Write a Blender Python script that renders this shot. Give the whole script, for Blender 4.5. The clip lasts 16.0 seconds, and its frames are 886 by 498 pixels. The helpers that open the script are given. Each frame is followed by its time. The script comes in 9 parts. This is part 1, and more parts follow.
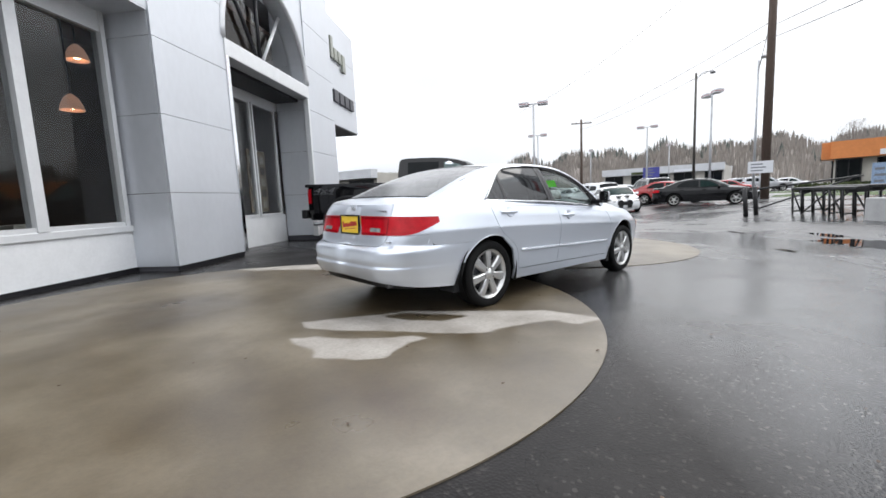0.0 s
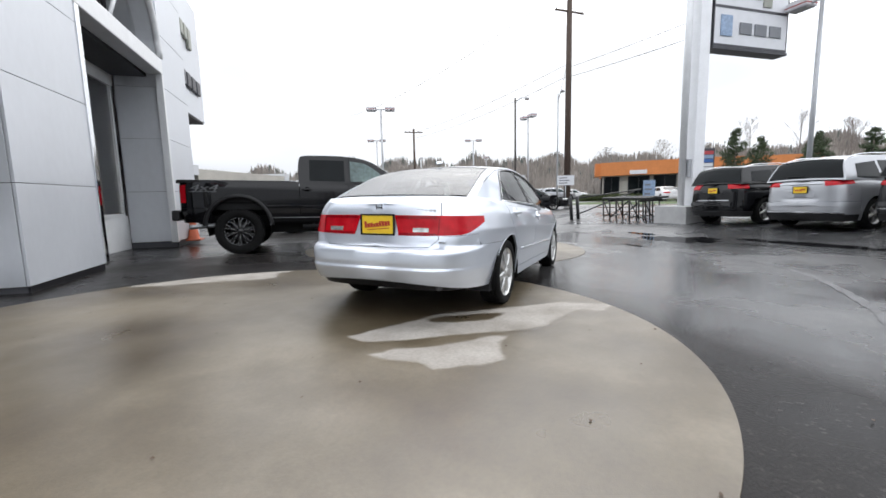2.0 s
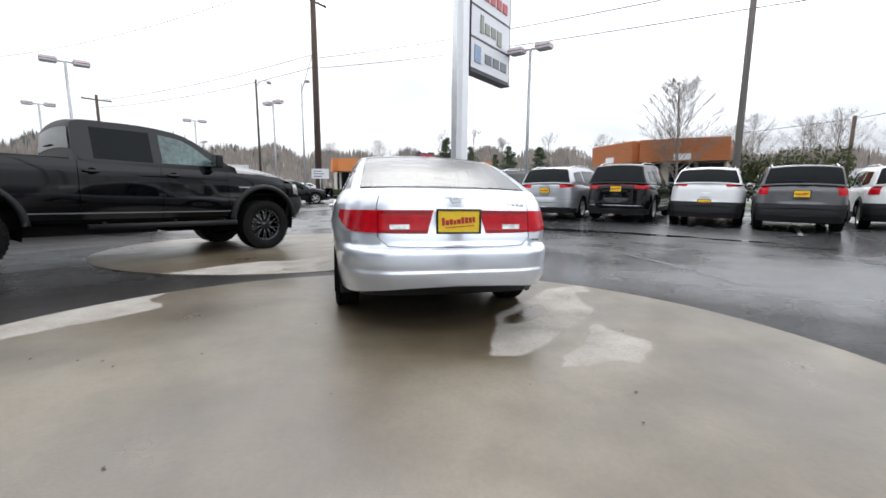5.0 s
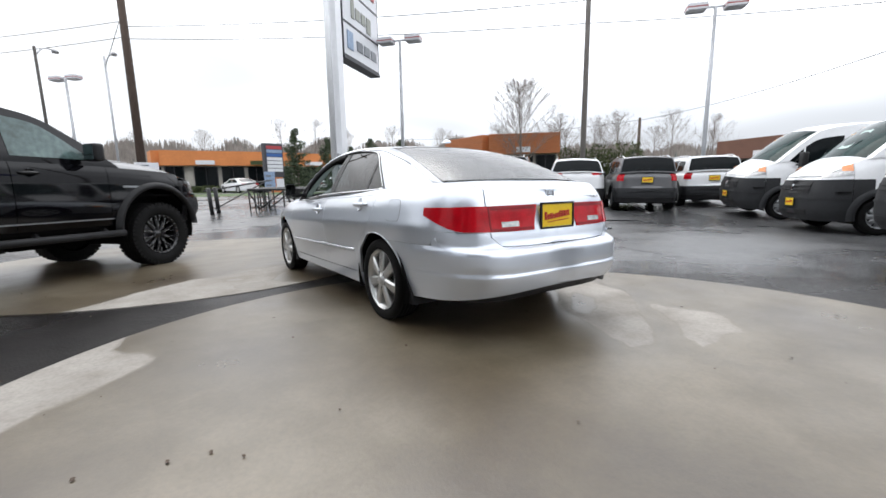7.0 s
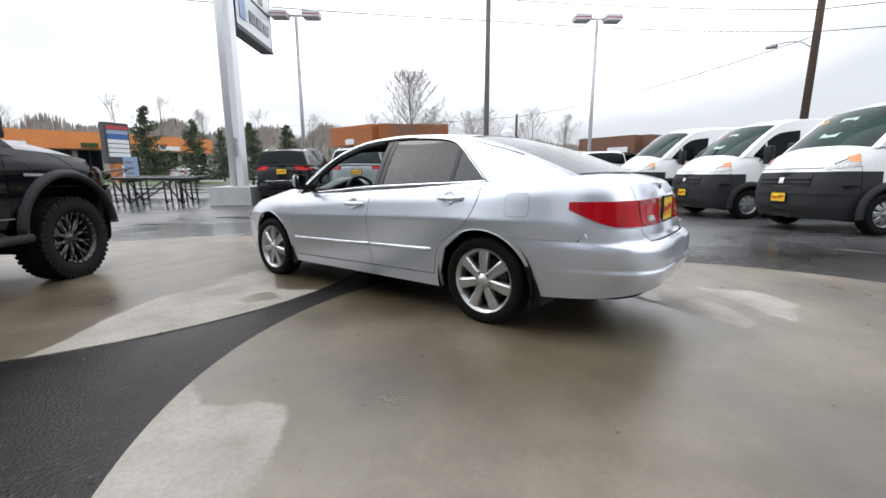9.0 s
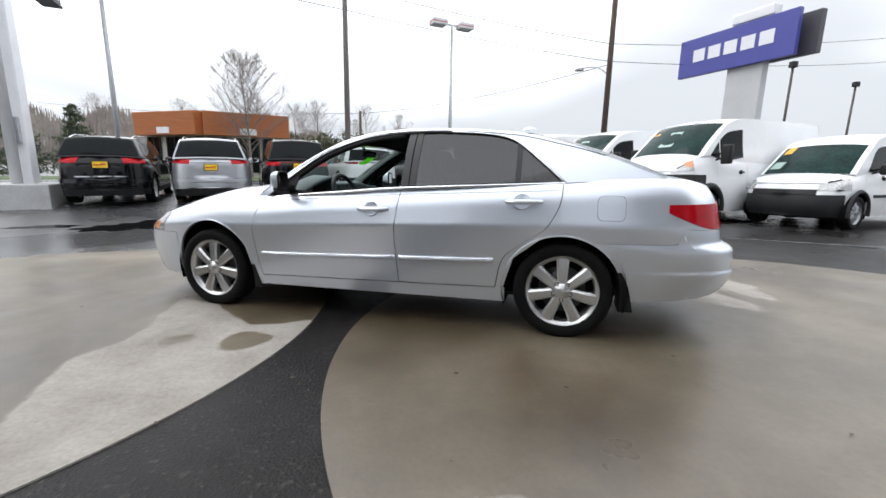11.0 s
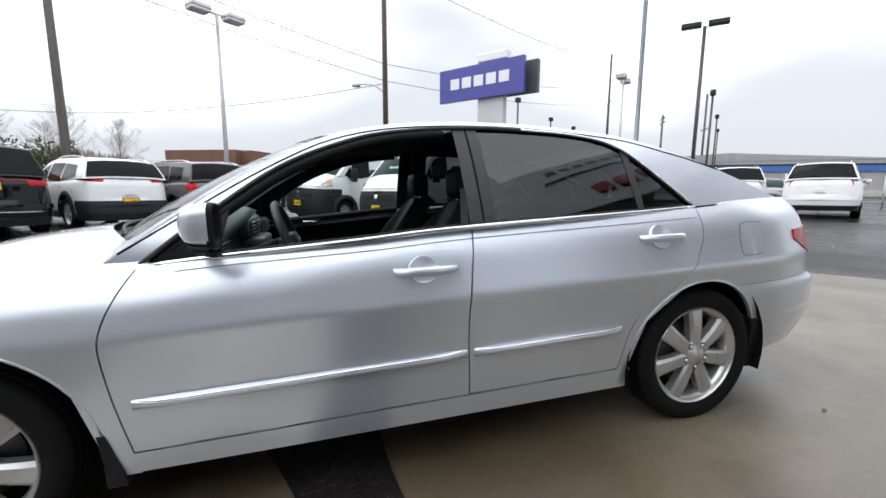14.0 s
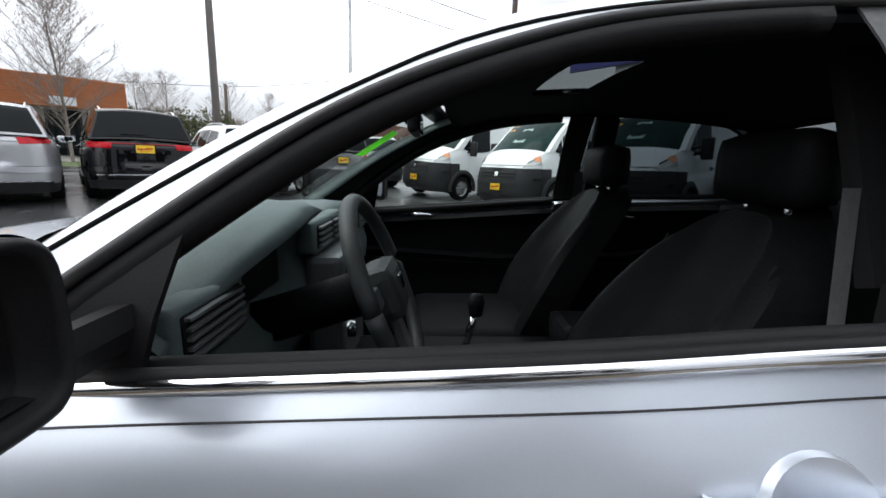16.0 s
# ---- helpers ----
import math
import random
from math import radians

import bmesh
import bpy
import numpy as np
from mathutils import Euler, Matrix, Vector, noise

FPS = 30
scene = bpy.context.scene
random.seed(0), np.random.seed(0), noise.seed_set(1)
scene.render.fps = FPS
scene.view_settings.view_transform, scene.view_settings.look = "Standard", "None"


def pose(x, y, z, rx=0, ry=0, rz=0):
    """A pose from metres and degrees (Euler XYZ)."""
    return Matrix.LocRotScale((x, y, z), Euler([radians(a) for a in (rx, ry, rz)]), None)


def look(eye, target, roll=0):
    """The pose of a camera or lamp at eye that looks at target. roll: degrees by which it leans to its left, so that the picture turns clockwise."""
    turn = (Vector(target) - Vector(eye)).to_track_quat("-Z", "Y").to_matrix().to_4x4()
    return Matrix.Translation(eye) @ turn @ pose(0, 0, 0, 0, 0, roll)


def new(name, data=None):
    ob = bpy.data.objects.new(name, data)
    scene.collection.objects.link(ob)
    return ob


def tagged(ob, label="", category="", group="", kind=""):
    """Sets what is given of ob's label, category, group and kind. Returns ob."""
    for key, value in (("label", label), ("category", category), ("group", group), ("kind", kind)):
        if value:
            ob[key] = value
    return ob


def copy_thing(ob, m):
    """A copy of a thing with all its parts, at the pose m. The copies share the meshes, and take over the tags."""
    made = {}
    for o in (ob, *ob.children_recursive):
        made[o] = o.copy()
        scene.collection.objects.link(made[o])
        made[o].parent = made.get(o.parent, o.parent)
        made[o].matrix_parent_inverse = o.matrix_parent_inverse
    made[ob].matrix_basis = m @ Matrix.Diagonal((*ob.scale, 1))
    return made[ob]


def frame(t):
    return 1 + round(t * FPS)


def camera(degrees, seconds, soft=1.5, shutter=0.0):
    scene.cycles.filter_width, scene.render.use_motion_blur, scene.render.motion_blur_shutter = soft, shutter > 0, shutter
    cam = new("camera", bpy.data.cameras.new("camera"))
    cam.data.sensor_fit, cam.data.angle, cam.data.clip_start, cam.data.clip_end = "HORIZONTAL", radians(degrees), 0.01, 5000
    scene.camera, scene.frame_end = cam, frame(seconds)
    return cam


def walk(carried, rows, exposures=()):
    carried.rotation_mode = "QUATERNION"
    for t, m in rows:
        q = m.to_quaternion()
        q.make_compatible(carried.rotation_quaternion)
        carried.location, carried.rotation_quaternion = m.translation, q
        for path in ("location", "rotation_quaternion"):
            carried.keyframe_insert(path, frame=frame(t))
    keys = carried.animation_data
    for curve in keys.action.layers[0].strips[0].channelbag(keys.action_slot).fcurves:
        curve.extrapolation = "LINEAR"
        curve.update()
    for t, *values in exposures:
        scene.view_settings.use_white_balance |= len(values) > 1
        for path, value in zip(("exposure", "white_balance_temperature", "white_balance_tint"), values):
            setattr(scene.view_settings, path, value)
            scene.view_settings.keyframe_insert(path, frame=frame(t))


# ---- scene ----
cam = camera(93.32, 16.0, soft=1.6)
# seconds, eye, target, roll: half a circle round the sedan, then up to its open window
PATH = [
    (0, (-4.269, -3.435, 1.064), (-2.938, -1.962, 0.821), -2.59),
    (0.5, (-4.601, -3.140, 1.065), (-3.098, -1.840, 0.842), -3.03),
    (1, (-4.896, -2.804, 1.062), (-3.295, -1.631, 0.821), -2.34),
    (1.5, (-5.077, -2.385, 1.076), (-3.388, -1.346, 0.817), -1.39),
    (2, (-5.280, -1.940, 1.082), (-3.469, -1.129, 0.831), -1.31),
    (2.5, (-5.384, -1.492, 1.090), (-3.521, -0.823, 0.803), -2.46),
    (3, (-5.408, -1.050, 1.075), (-3.472, -0.615, 0.826), -1.14),
    (3.5, (-5.418, -0.583, 1.069), (-3.451, -0.343, 0.801), -1.20),
    (4, (-5.354, -0.137, 1.093), (-3.373, -0.063, 0.830), 0.72),
    (4.5, (-5.321, 0.336, 1.093), (-3.353, 0.112, 0.819), 0.16),
    (5.1, (-5.158, 0.856, 1.098), (-3.242, 0.361, 0.804), 0.56),
    (5.75, (-4.898, 1.376, 1.094), (-3.075, 0.618, 0.775), 0.52),
    (6.4, (-4.570, 1.844, 1.094), (-2.854, 0.873, 0.759), 0.01),
    (7, (-4.224, 2.224, 1.106), (-2.595, 1.111, 0.779), -0.86),
    (7.5, (-3.927, 2.514, 1.129), (-2.369, 1.302, 0.804), -3.03),
    (8, (-3.588, 2.755, 1.147), (-2.087, 1.467, 0.851), -2.08),
    (8.5, (-3.273, 3.046, 1.142), (-1.925, 1.596, 0.861), -0.46),
    (9, (-2.904, 3.245, 1.127), (-1.686, 1.704, 0.751), -0.08),
    (9.5, (-2.540, 3.387, 1.132), (-1.483, 1.727, 0.775), 0.55),
    (10.1, (-2.056, 3.506, 1.126), (-1.202, 1.739, 0.742), 0.83),
    (10.75, (-1.523, 3.559, 1.124), (-0.901, 1.698, 0.737), 1.00),
    (11.4, (-1.012, 3.517, 1.122), (-0.631, 1.589, 0.750), 0.98),
    (12, (-0.589, 3.380, 1.120), (-0.431, 1.418, 0.763), 0.76),
    (12.5, (-0.272, 3.232, 1.118), (-0.351, 1.258, 0.804), 0.79),
    (13, (-0.009, 2.966, 1.115), (-0.208, 1.007, 0.769), 0.00),
    (13.5, (0.158, 2.632, 1.122), (-0.141, 0.678, 0.820), 0.83),
    (14, (0.286, 2.309, 1.132), (-0.258, 0.407, 0.834), 0.28),
    (14.5, (0.268, 1.958, 1.155), (-0.180, 0.038, 0.818), -2.06),
    (15, (0.208, 1.661, 1.169), (-0.235, -0.259, 0.826), 0.22),
    (15.5, (0.276, 1.403, 1.154), (-0.025, -0.536, 0.766), 1.97),
    (16, (0.315, 1.210, 1.141), (0.280, -0.745, 0.720), 2.24),
]
walk(cam, [(t, look(eye, target, roll)) for t, eye, target, roll in PATH])

# ---- light: a bright overcast sky, a broad soft sun behind the cloud ----
world = bpy.data.worlds.new("overcast_sky")
scene.world = world
world.use_nodes = True
wn, wl = world.node_tree.nodes, world.node_tree.links
wn.clear()
w_out, w_bg = wn.new("ShaderNodeOutputWorld"), wn.new("ShaderNodeBackground")
w_sky, w_hsv, w_mix = wn.new("ShaderNodeTexSky"), wn.new("ShaderNodeHueSaturation"), wn.new("ShaderNodeMix")
w_co, w_map, w_noise, w_ramp = (wn.new("ShaderNodeTexCoord"), wn.new("ShaderNodeMapping"),
                                wn.new("ShaderNodeTexNoise"), wn.new("ShaderNodeValToRGB"))
w_sky.sky_type, w_sky.sun_disc = "NISHITA", False
w_sky.sun_elevation, w_sky.sun_rotation = radians(38), radians(70)
w_sky.dust_density = 6.0
w_hsv.inputs["Saturation"].default_value, w_hsv.inputs["Value"].default_value = 0.25, 0.10
w_map.inputs["Scale"].default_value = (1.0, 1.0, 2.6)
w_noise.inputs["Scale"].default_value, w_noise.inputs["Detail"].default_value = 1.2, 2.5
w_ramp.color_ramp.elements[0].position, w_ramp.color_ramp.elements[0].color = 0.36, (0.385, 0.405, 0.435, 1)
w_ramp.color_ramp.elements[1].position, w_ramp.color_ramp.elements[1].color = 0.64, (1.0, 1.035, 1.10, 1)
w_ramp.color_ramp.interpolation = "EASE"
w_mix.data_type = "RGBA"
w_mix.inputs["Factor"].default_value = 0.9
wl.new(w_co.outputs["Generated"], w_map.inputs["Vector"])
wl.new(w_map.outputs["Vector"], w_noise.inputs["Vector"])
w_sep, w_mul, w_add = wn.new("ShaderNodeSeparateXYZ"), wn.new("ShaderNodeMath"), wn.new("ShaderNodeMath")
w_mul.operation, w_add.operation = "MULTIPLY_ADD", "ADD"
w_mul.inputs[1].default_value, w_mul.inputs[2].default_value = 0.85, -0.262
wl.new(w_co.outputs["Generated"], w_sep.inputs["Vector"])
wl.new(w_sep.outputs["Z"], w_mul.inputs[0])
wl.new(w_noise.outputs["Fac"], w_add.inputs[0])
wl.new(w_mul.outputs["Value"], w_add.inputs[1])
wl.new(w_add.outputs["Value"], w_ramp.inputs["Fac"])
wl.new(w_sky.outputs["Color"], w_hsv.inputs["Color"])
wl.new(w_hsv.outputs["Color"], w_mix.inputs["A"])
wl.new(w_ramp.outputs["Color"], w_mix.inputs["B"])
wl.new(w_mix.outputs["Result"], w_bg.inputs["Color"])
wl.new(w_bg.outputs["Background"], w_out.inputs["Surface"])
w_bg.inputs["Strength"].default_value = 2.18

sun_data = bpy.data.lights.new("soft_sun", "SUN")
sun_data.energy, sun_data.angle, sun_data.color = 1.2, radians(40), (1.0, 0.97, 0.93)
sun = new("soft_sun", sun_data)
sun.matrix_basis = look((20, -6, 30), (0, 0, 0))


# ---- materials ----
def surface(name, color, rough=0.5, metal=0.0, var=0.12, scale=6.0, bump=0.0, bump_scale=60.0, coat=0.0,
            rough_var=0.0, stretch=(1, 1, 1), tint=None):
    """A principled surface whose colour and roughness vary at two scales, with fine relief."""
    m = bpy.data.materials.new(name)
    m.use_nodes = True
    n, l = m.node_tree.nodes, m.node_tree.links
    b = n["Principled BSDF"]
    b.inputs["Metallic"].default_value = metal
    b.inputs["Roughness"].default_value = rough
    b.inputs["Coat Weight"].default_value = coat
    b.inputs["Coat Roughness"].default_value = 0.04
    co, mp = n.new("ShaderNodeTexCoord"), n.new("ShaderNodeMapping")
    mp.inputs["Scale"].default_value = stretch
    l.new(co.outputs["Object"], mp.inputs["Vector"])
    big, small, mix = n.new("ShaderNodeTexNoise"), n.new("ShaderNodeTexNoise"), n.new("ShaderNodeMix")
    big.inputs["Scale"].default_value, big.inputs["Detail"].default_value = scale, 4
    small.inputs["Scale"].default_value, small.inputs["Detail"].default_value = scale * 9, 5
    mix.inputs["Factor"].default_value = 0.4
    l.new(mp.outputs["Vector"], big.inputs["Vector"])
    l.new(mp.outputs["Vector"], small.inputs["Vector"])
    l.new(big.outputs["Fac"], mix.inputs["A"])
    l.new(small.outputs["Fac"], mix.inputs["B"])
    ramp = n.new("ShaderNodeValToRGB")
    lo = tint if tint else tuple(c * (1 - var) for c in color)
    hi = tuple(min(1.0, c * (1 + var)) for c in color)
    ramp.color_ramp.elements[0].position, ramp.color_ramp.elements[0].color = 0.34, (*lo, 1)
    ramp.color_ramp.elements[1].position, ramp.color_ramp.elements[1].color = 0.66, (*hi, 1)
    l.new(mix.outputs["Result"], ramp.inputs["Fac"])
    l.new(ramp.outputs["Color"], b.inputs["Base Color"])
    if rough_var:
        r = n.new("ShaderNodeMapRange")
        r.inputs["From Min"].default_value, r.inputs["From Max"].default_value = 0.35, 0.65
        r.inputs["To Min"].default_value, r.inputs["To Max"].default_value = max(0.02, rough - rough_var), min(1, rough + rough_var)
        l.new(mix.outputs["Result"], r.inputs["Value"])
        l.new(r.outputs["Result"], b.inputs["Roughness"])
    if bump:
        nz, bp = n.new("ShaderNodeTexNoise"), n.new("ShaderNodeBump")
        nz.inputs["Scale"].default_value, nz.inputs["Detail"].default_value = bump_scale, 4
        bp.inputs["Strength"].default_value, bp.inputs["Distance"].default_value = bump, 0.01
        l.new(mp.outputs["Vector"], nz.inputs["Vector"])
        l.new(nz.outputs["Fac"], bp.inputs["Height"])
        l.new(bp.outputs["Normal"], b.inputs["Normal"])
    return m


def pane(name, tint, gloss=0.02, amount=1.0):
    """Thin glass: see-through with a tint, and a Fresnel gloss."""
    m = bpy.data.materials.new(name)
    m.use_nodes = True
    n, l = m.node_tree.nodes, m.node_tree.links
    n.clear()
    out, mix, tr, gl, lw, up, fr = (n.new("ShaderNodeOutputMaterial"), n.new("ShaderNodeMixShader"), n.new("ShaderNodeBsdfTransparent"),
                                    n.new("ShaderNodeBsdfGlossy"), n.new("ShaderNodeLayerWeight"), n.new("ShaderNodeMath"), n.new("ShaderNodeMapRange"))
    tr.inputs["Color"].default_value = (*tint, 1)
    gl.inputs["Roughness"].default_value = gloss
    lw.inputs["Blend"].default_value = 0.5
    up.operation = "POWER"
    up.inputs[1].default_value = 5.0
    ior = 1.5 * amount
    fr.inputs["To Min"].default_value, fr.inputs["To Max"].default_value = 0.6 * ((ior - 1) / (ior + 1)) ** 2, 0.85
    l.new(lw.outputs["Facing"], up.inputs[0])
    l.new(up.outputs["Value"], fr.inputs["Value"])
    l.new(fr.outputs["Result"], mix.inputs["Fac"])
    l.new(tr.outputs["BSDF"], mix.inputs[1])
    l.new(gl.outputs["BSDF"], mix.inputs[2])
    l.new(mix.outputs["Shader"], out.inputs["Surface"])
    return m


def glow(name, color, strength):
    m = bpy.data.materials.new(name)
    m.use_nodes = True
    b = m.node_tree.nodes["Principled BSDF"]
    b.inputs["Base Color"].default_value = (*color, 1)
    b.inputs["Emission Color"].default_value = (*color, 1)
    b.inputs["Emission Strength"].default_value = strength
    return m


SILVER = surface("silver_paint", (0.69, 0.735, 0.805), 0.32, 0.66, 0.04, 900.0, coat=1.0)
SILVER.node_tree.nodes["Principled BSDF"].inputs["Coat IOR"].default_value = 1.5
BLACK_PAINT = surface("black_paint", (0.003, 0.003, 0.004), 0.05, 0.0, 0.10, 3.0)
BLACK_PAINT.node_tree.nodes["Principled BSDF"].inputs["Specular IOR Level"].default_value = 0.38
WHITE_PAINT = surface("white_paint", (0.74, 0.75, 0.76), 0.35, 0.0, 0.04, 2.0, coat=0.6)
GREY_PAINT = surface("grey_paint", (0.09, 0.09, 0.095), 0.35, 0.4, 0.10, 400.0, coat=0.7)
SILVER_VAN = surface("silver_grey_paint", (0.36, 0.37, 0.39), 0.32, 0.55, 0.04, 700.0, coat=0.8)
RED_PAINT = surface("red_paint", (0.32, 0.012, 0.012), 0.3, 0.1, 0.1, 3.0, coat=1.0)
BLUE_PAINT = surface("blue_grey_paint", (0.05, 0.08, 0.12), 0.3, 0.4, 0.1, 300.0, coat=0.9)
TYRE = surface("tyre_rubber", (0.0072, 0.0072, 0.0072), 0.75, 0.0, 0.25, 20.0, 0.3, 120.0)
ALLOY = surface("bright_alloy", (0.58, 0.58, 0.57), 0.30, 0.80, 0.04, 60.0, rough_var=0.03)
BLACK_ALLOY = surface("gloss_black_alloy", (0.010, 0.010, 0.011), 0.22, 0.2, 0.2, 20.0, coat=0.6)
MILLED = surface("milled_alloy_edges", (0.34, 0.345, 0.35), 0.25, 0.85, 0.1, 40.0)
STEEL_WHEEL = surface("grey_steel_wheel", (0.30, 0.31, 0.32), 0.45, 0.7, 0.1, 25.0)
BRAKE = surface("brake_disc_steel", (0.10, 0.10, 0.105), 0.5, 0.7, 0.15, 20.0)
CHROME = surface("chrome", (0.80, 0.81, 0.83), 0.10, 1.0, 0.04, 40.0, rough_var=0.05)
DIM_MIRROR = surface("dim_mirror_glass", (0.16, 0.17, 0.18), 0.04, 1.0, 0.1, 6.0)
BLACK_PLASTIC = surface("black_plastic", (0.014, 0.014, 0.015), 0.5, 0.0, 0.2, 30.0, 0.15, 300.0)
GREY_PLASTIC = surface("dark_grey_bumper_plastic", (0.022, 0.023, 0.025), 0.6, 0.0, 0.12, 20.0, 0.2, 250.0)
UNDER = surface("underbody_black", (0.006, 0.006, 0.006), 0.8, 0.0, 0.3, 10.0)
RED_LENS = surface("red_lamp_lens", (0.44, 0.005, 0.012), 0.12, 0.0, 0.25, 12.0)
DEEP_RED = surface("deep_red_lamp_lens", (0.22, 0.002, 0.006), 0.12, 0.0, 0.15, 30.0)
CLEAR_LENS = surface("clear_lamp_lens", (0.42, 0.42, 0.41), 0.14, 0.55, 0.6, 22.0, coat=1.0)
AMBER = surface("amber_lamp_lens", (0.75, 0.26, 0.08), 0.15, 0.0, 0.1, 30.0, coat=1.0)
DARK_GLASS = surface("dark_tinted_glass", (0.006, 0.008, 0.009), 0.04, 0.0, 0.2, 4.0)
GREEN_GLASS = surface("windscreen_glass", (0.010, 0.026, 0.024), 0.05, 0.0, 0.6, 2.0)
for m, level in ((DARK_GLASS, 0.12), (GREEN_GLASS, 0.06), (RED_LENS, 0.25), (DEEP_RED, 0.25), (TYRE, 0.15), (BLACK_PLASTIC, 0.25), (GREY_PLASTIC, 0.28), (UNDER, 0.1)):
    m.node_tree.nodes["Principled BSDF"].inputs["Specular IOR Level"].default_value = level
PLATE_YELLOW = surface("yellow_plate", (0.85, 0.58, 0.03), 0.35, 0.0, 0.05, 30.0)
PLATE_RED = surface("red_script_ink", (0.42, 0.03, 0.02), 0.4, 0.0, 0.1, 30.0)
POLE_GREY = surface("galvanised_pole", (0.42, 0.43, 0.45), 0.5, 0.4, 0.1, 6.0)
DARK_POLE = surface("dark_bronze_pole", (0.06, 0.055, 0.05), 0.5, 0.4, 0.15, 6.0)
WOOD_POLE = surface("weathered_wood_pole", (0.075, 0.052, 0.040), 0.85, 0.0, 0.3, 4.0, 0.5, 40.0, stretch=(6, 6, 0.6))
WIRE = surface("cable_black", (0.02, 0.02, 0.022), 0.6, 0.0, 0.1, 10.0)
LAMP_GLASS = surface("lamp_lens_grey", (0.33, 0.33, 0.34), 0.3, 0.1, 0.15, 10.0)
LAMP_HOUSING = surface("white_lamp_housing", (0.62, 0.62, 0.64), 0.4, 0.0, 0.06, 8.0)
LAMP_BAND = surface("red_lamp_band", (0.30, 0.04, 0.04), 0.4, 0.0, 0.06, 8.0)
PANEL = surface("silver_composite_panel", (0.58, 0.60, 0.635), 0.38, 0.35, 0.05, 1.2, rough_var=0.06, stretch=(1, 1, 0.5))
SEAM = surface("dark_panel_seam", (0.08, 0.08, 0.09), 0.8)
WHITE_WALL = surface("white_painted_wall", (0.68, 0.69, 0.70), 0.6, 0.0, 0.06, 3.0, 0.1, 80.0)
WHITE_METAL = surface("white_aluminium_frame", (0.66, 0.67, 0.68), 0.35, 0.2, 0.05, 5.0)
DARK_METAL = surface("dark_bronze_metal", (0.022, 0.022, 0.025), 0.4, 0.5, 0.15, 8.0)
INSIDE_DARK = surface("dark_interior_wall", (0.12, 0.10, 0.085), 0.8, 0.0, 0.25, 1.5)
SHOP_GLASS = pane("shop_window_glass", (0.80, 0.81, 0.81), 0.015, 1.1)
SIGN_WHITE = surface("white_sign_face", (0.68, 0.69, 0.72), 0.35, 0.0, 0.04, 4.0)
SIGN_BLUE = surface("blue_sign_face", (0.055, 0.06, 0.28), 0.35, 0.0, 0.05, 4.0)
SIGN_GREY = surface("grey_sign_lettering", (0.17, 0.18, 0.20), 0.4, 0.0, 0.05, 9.0)
SIGN_OLIVE = surface("olive_grey_sign_lettering", (0.26, 0.27, 0.23), 0.4, 0.0, 0.05, 9.0)
SIGN_RED = surface("red_sign_lettering", (0.42, 0.05, 0.06), 0.4, 0.0, 0.05, 9.0)
SIGN_DARK = surface("dark_sign_face", (0.05, 0.05, 0.06), 0.5, 0.0, 0.1, 5.0)
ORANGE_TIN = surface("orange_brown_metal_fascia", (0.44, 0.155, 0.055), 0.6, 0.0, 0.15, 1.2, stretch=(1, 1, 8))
# brighter copy of ORANGE_TIN, with the light on the long row in its colour
ORANGE_LIT = surface("orange_fascia_lit_copy", (0.60, 0.21, 0.06), 0.6, 0.0, 0.10, 0.6)
BROWN_ROOF = surface("brown_metal_roof", (0.14, 0.065, 0.042), 0.7, 0.0, 0.15, 1.0)
SHOP_WALL = surface("cream_shop_wall", (0.42, 0.40, 0.36), 0.8, 0.0, 0.15, 0.8)
GREY_WALL = surface("grey_metal_siding", (0.30, 0.30, 0.30), 0.7, 0.0, 0.1, 0.5, stretch=(3, 3, 0.5))
BLUE_BAND = surface("blue_fascia_band", (0.04, 0.12, 0.35), 0.5, 0.0, 0.08, 2.0)
WHITE_ROOF = surface("pale_flat_roof", (0.55, 0.56, 0.58), 0.6, 0.0, 0.08, 1.0)
BARK = surface("bare_bark", (0.19, 0.16, 0.14), 0.9, 0.0, 0.3, 8.0, 0.3, 60.0)
PINE = surface("conifer_needles", (0.060, 0.082, 0.040), 0.8, 0.0, 0.4, 1.5, tint=(0.024, 0.038, 0.020))
HEDGE = surface("hedge_leaves", (0.060, 0.075, 0.022), 0.8, 0.0, 0.4, 2.0, tint=(0.02, 0.03, 0.01))
GRASS = surface("wet_grass", (0.055, 0.085, 0.025), 0.85, 0.0, 0.35, 1.5, 0.5, 30.0)
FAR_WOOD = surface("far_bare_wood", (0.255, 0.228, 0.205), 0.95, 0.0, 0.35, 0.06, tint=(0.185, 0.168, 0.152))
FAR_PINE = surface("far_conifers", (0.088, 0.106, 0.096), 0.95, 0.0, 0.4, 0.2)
TWIGS = surface("bare_twigs", (0.20, 0.172, 0.155), 0.9, 0.0, 0.3, 3.0)
RACK = surface("black_painted_steel", (0.016, 0.016, 0.017), 0.5, 0.3, 0.2, 12.0)
CONCRETE_BASE = surface("pale_concrete_base", (0.36, 0.36, 0.36), 0.8, 0.0, 0.15, 3.0, 0.2, 60.0)


# ---- the grid of the lot: a runs along the shop front, b away from it ----
CA, SA = math.cos(radians(41)), math.sin(radians(41))
PAD_NORMAL = Vector((0.0243, -0.0108, 0.99965)).normalized()


def xy(a, b):
    return (a * CA + b * SA, a * SA - b * CA)


def ab_of(x, y):
    return (x * CA + y * SA, x * SA - y * CA)


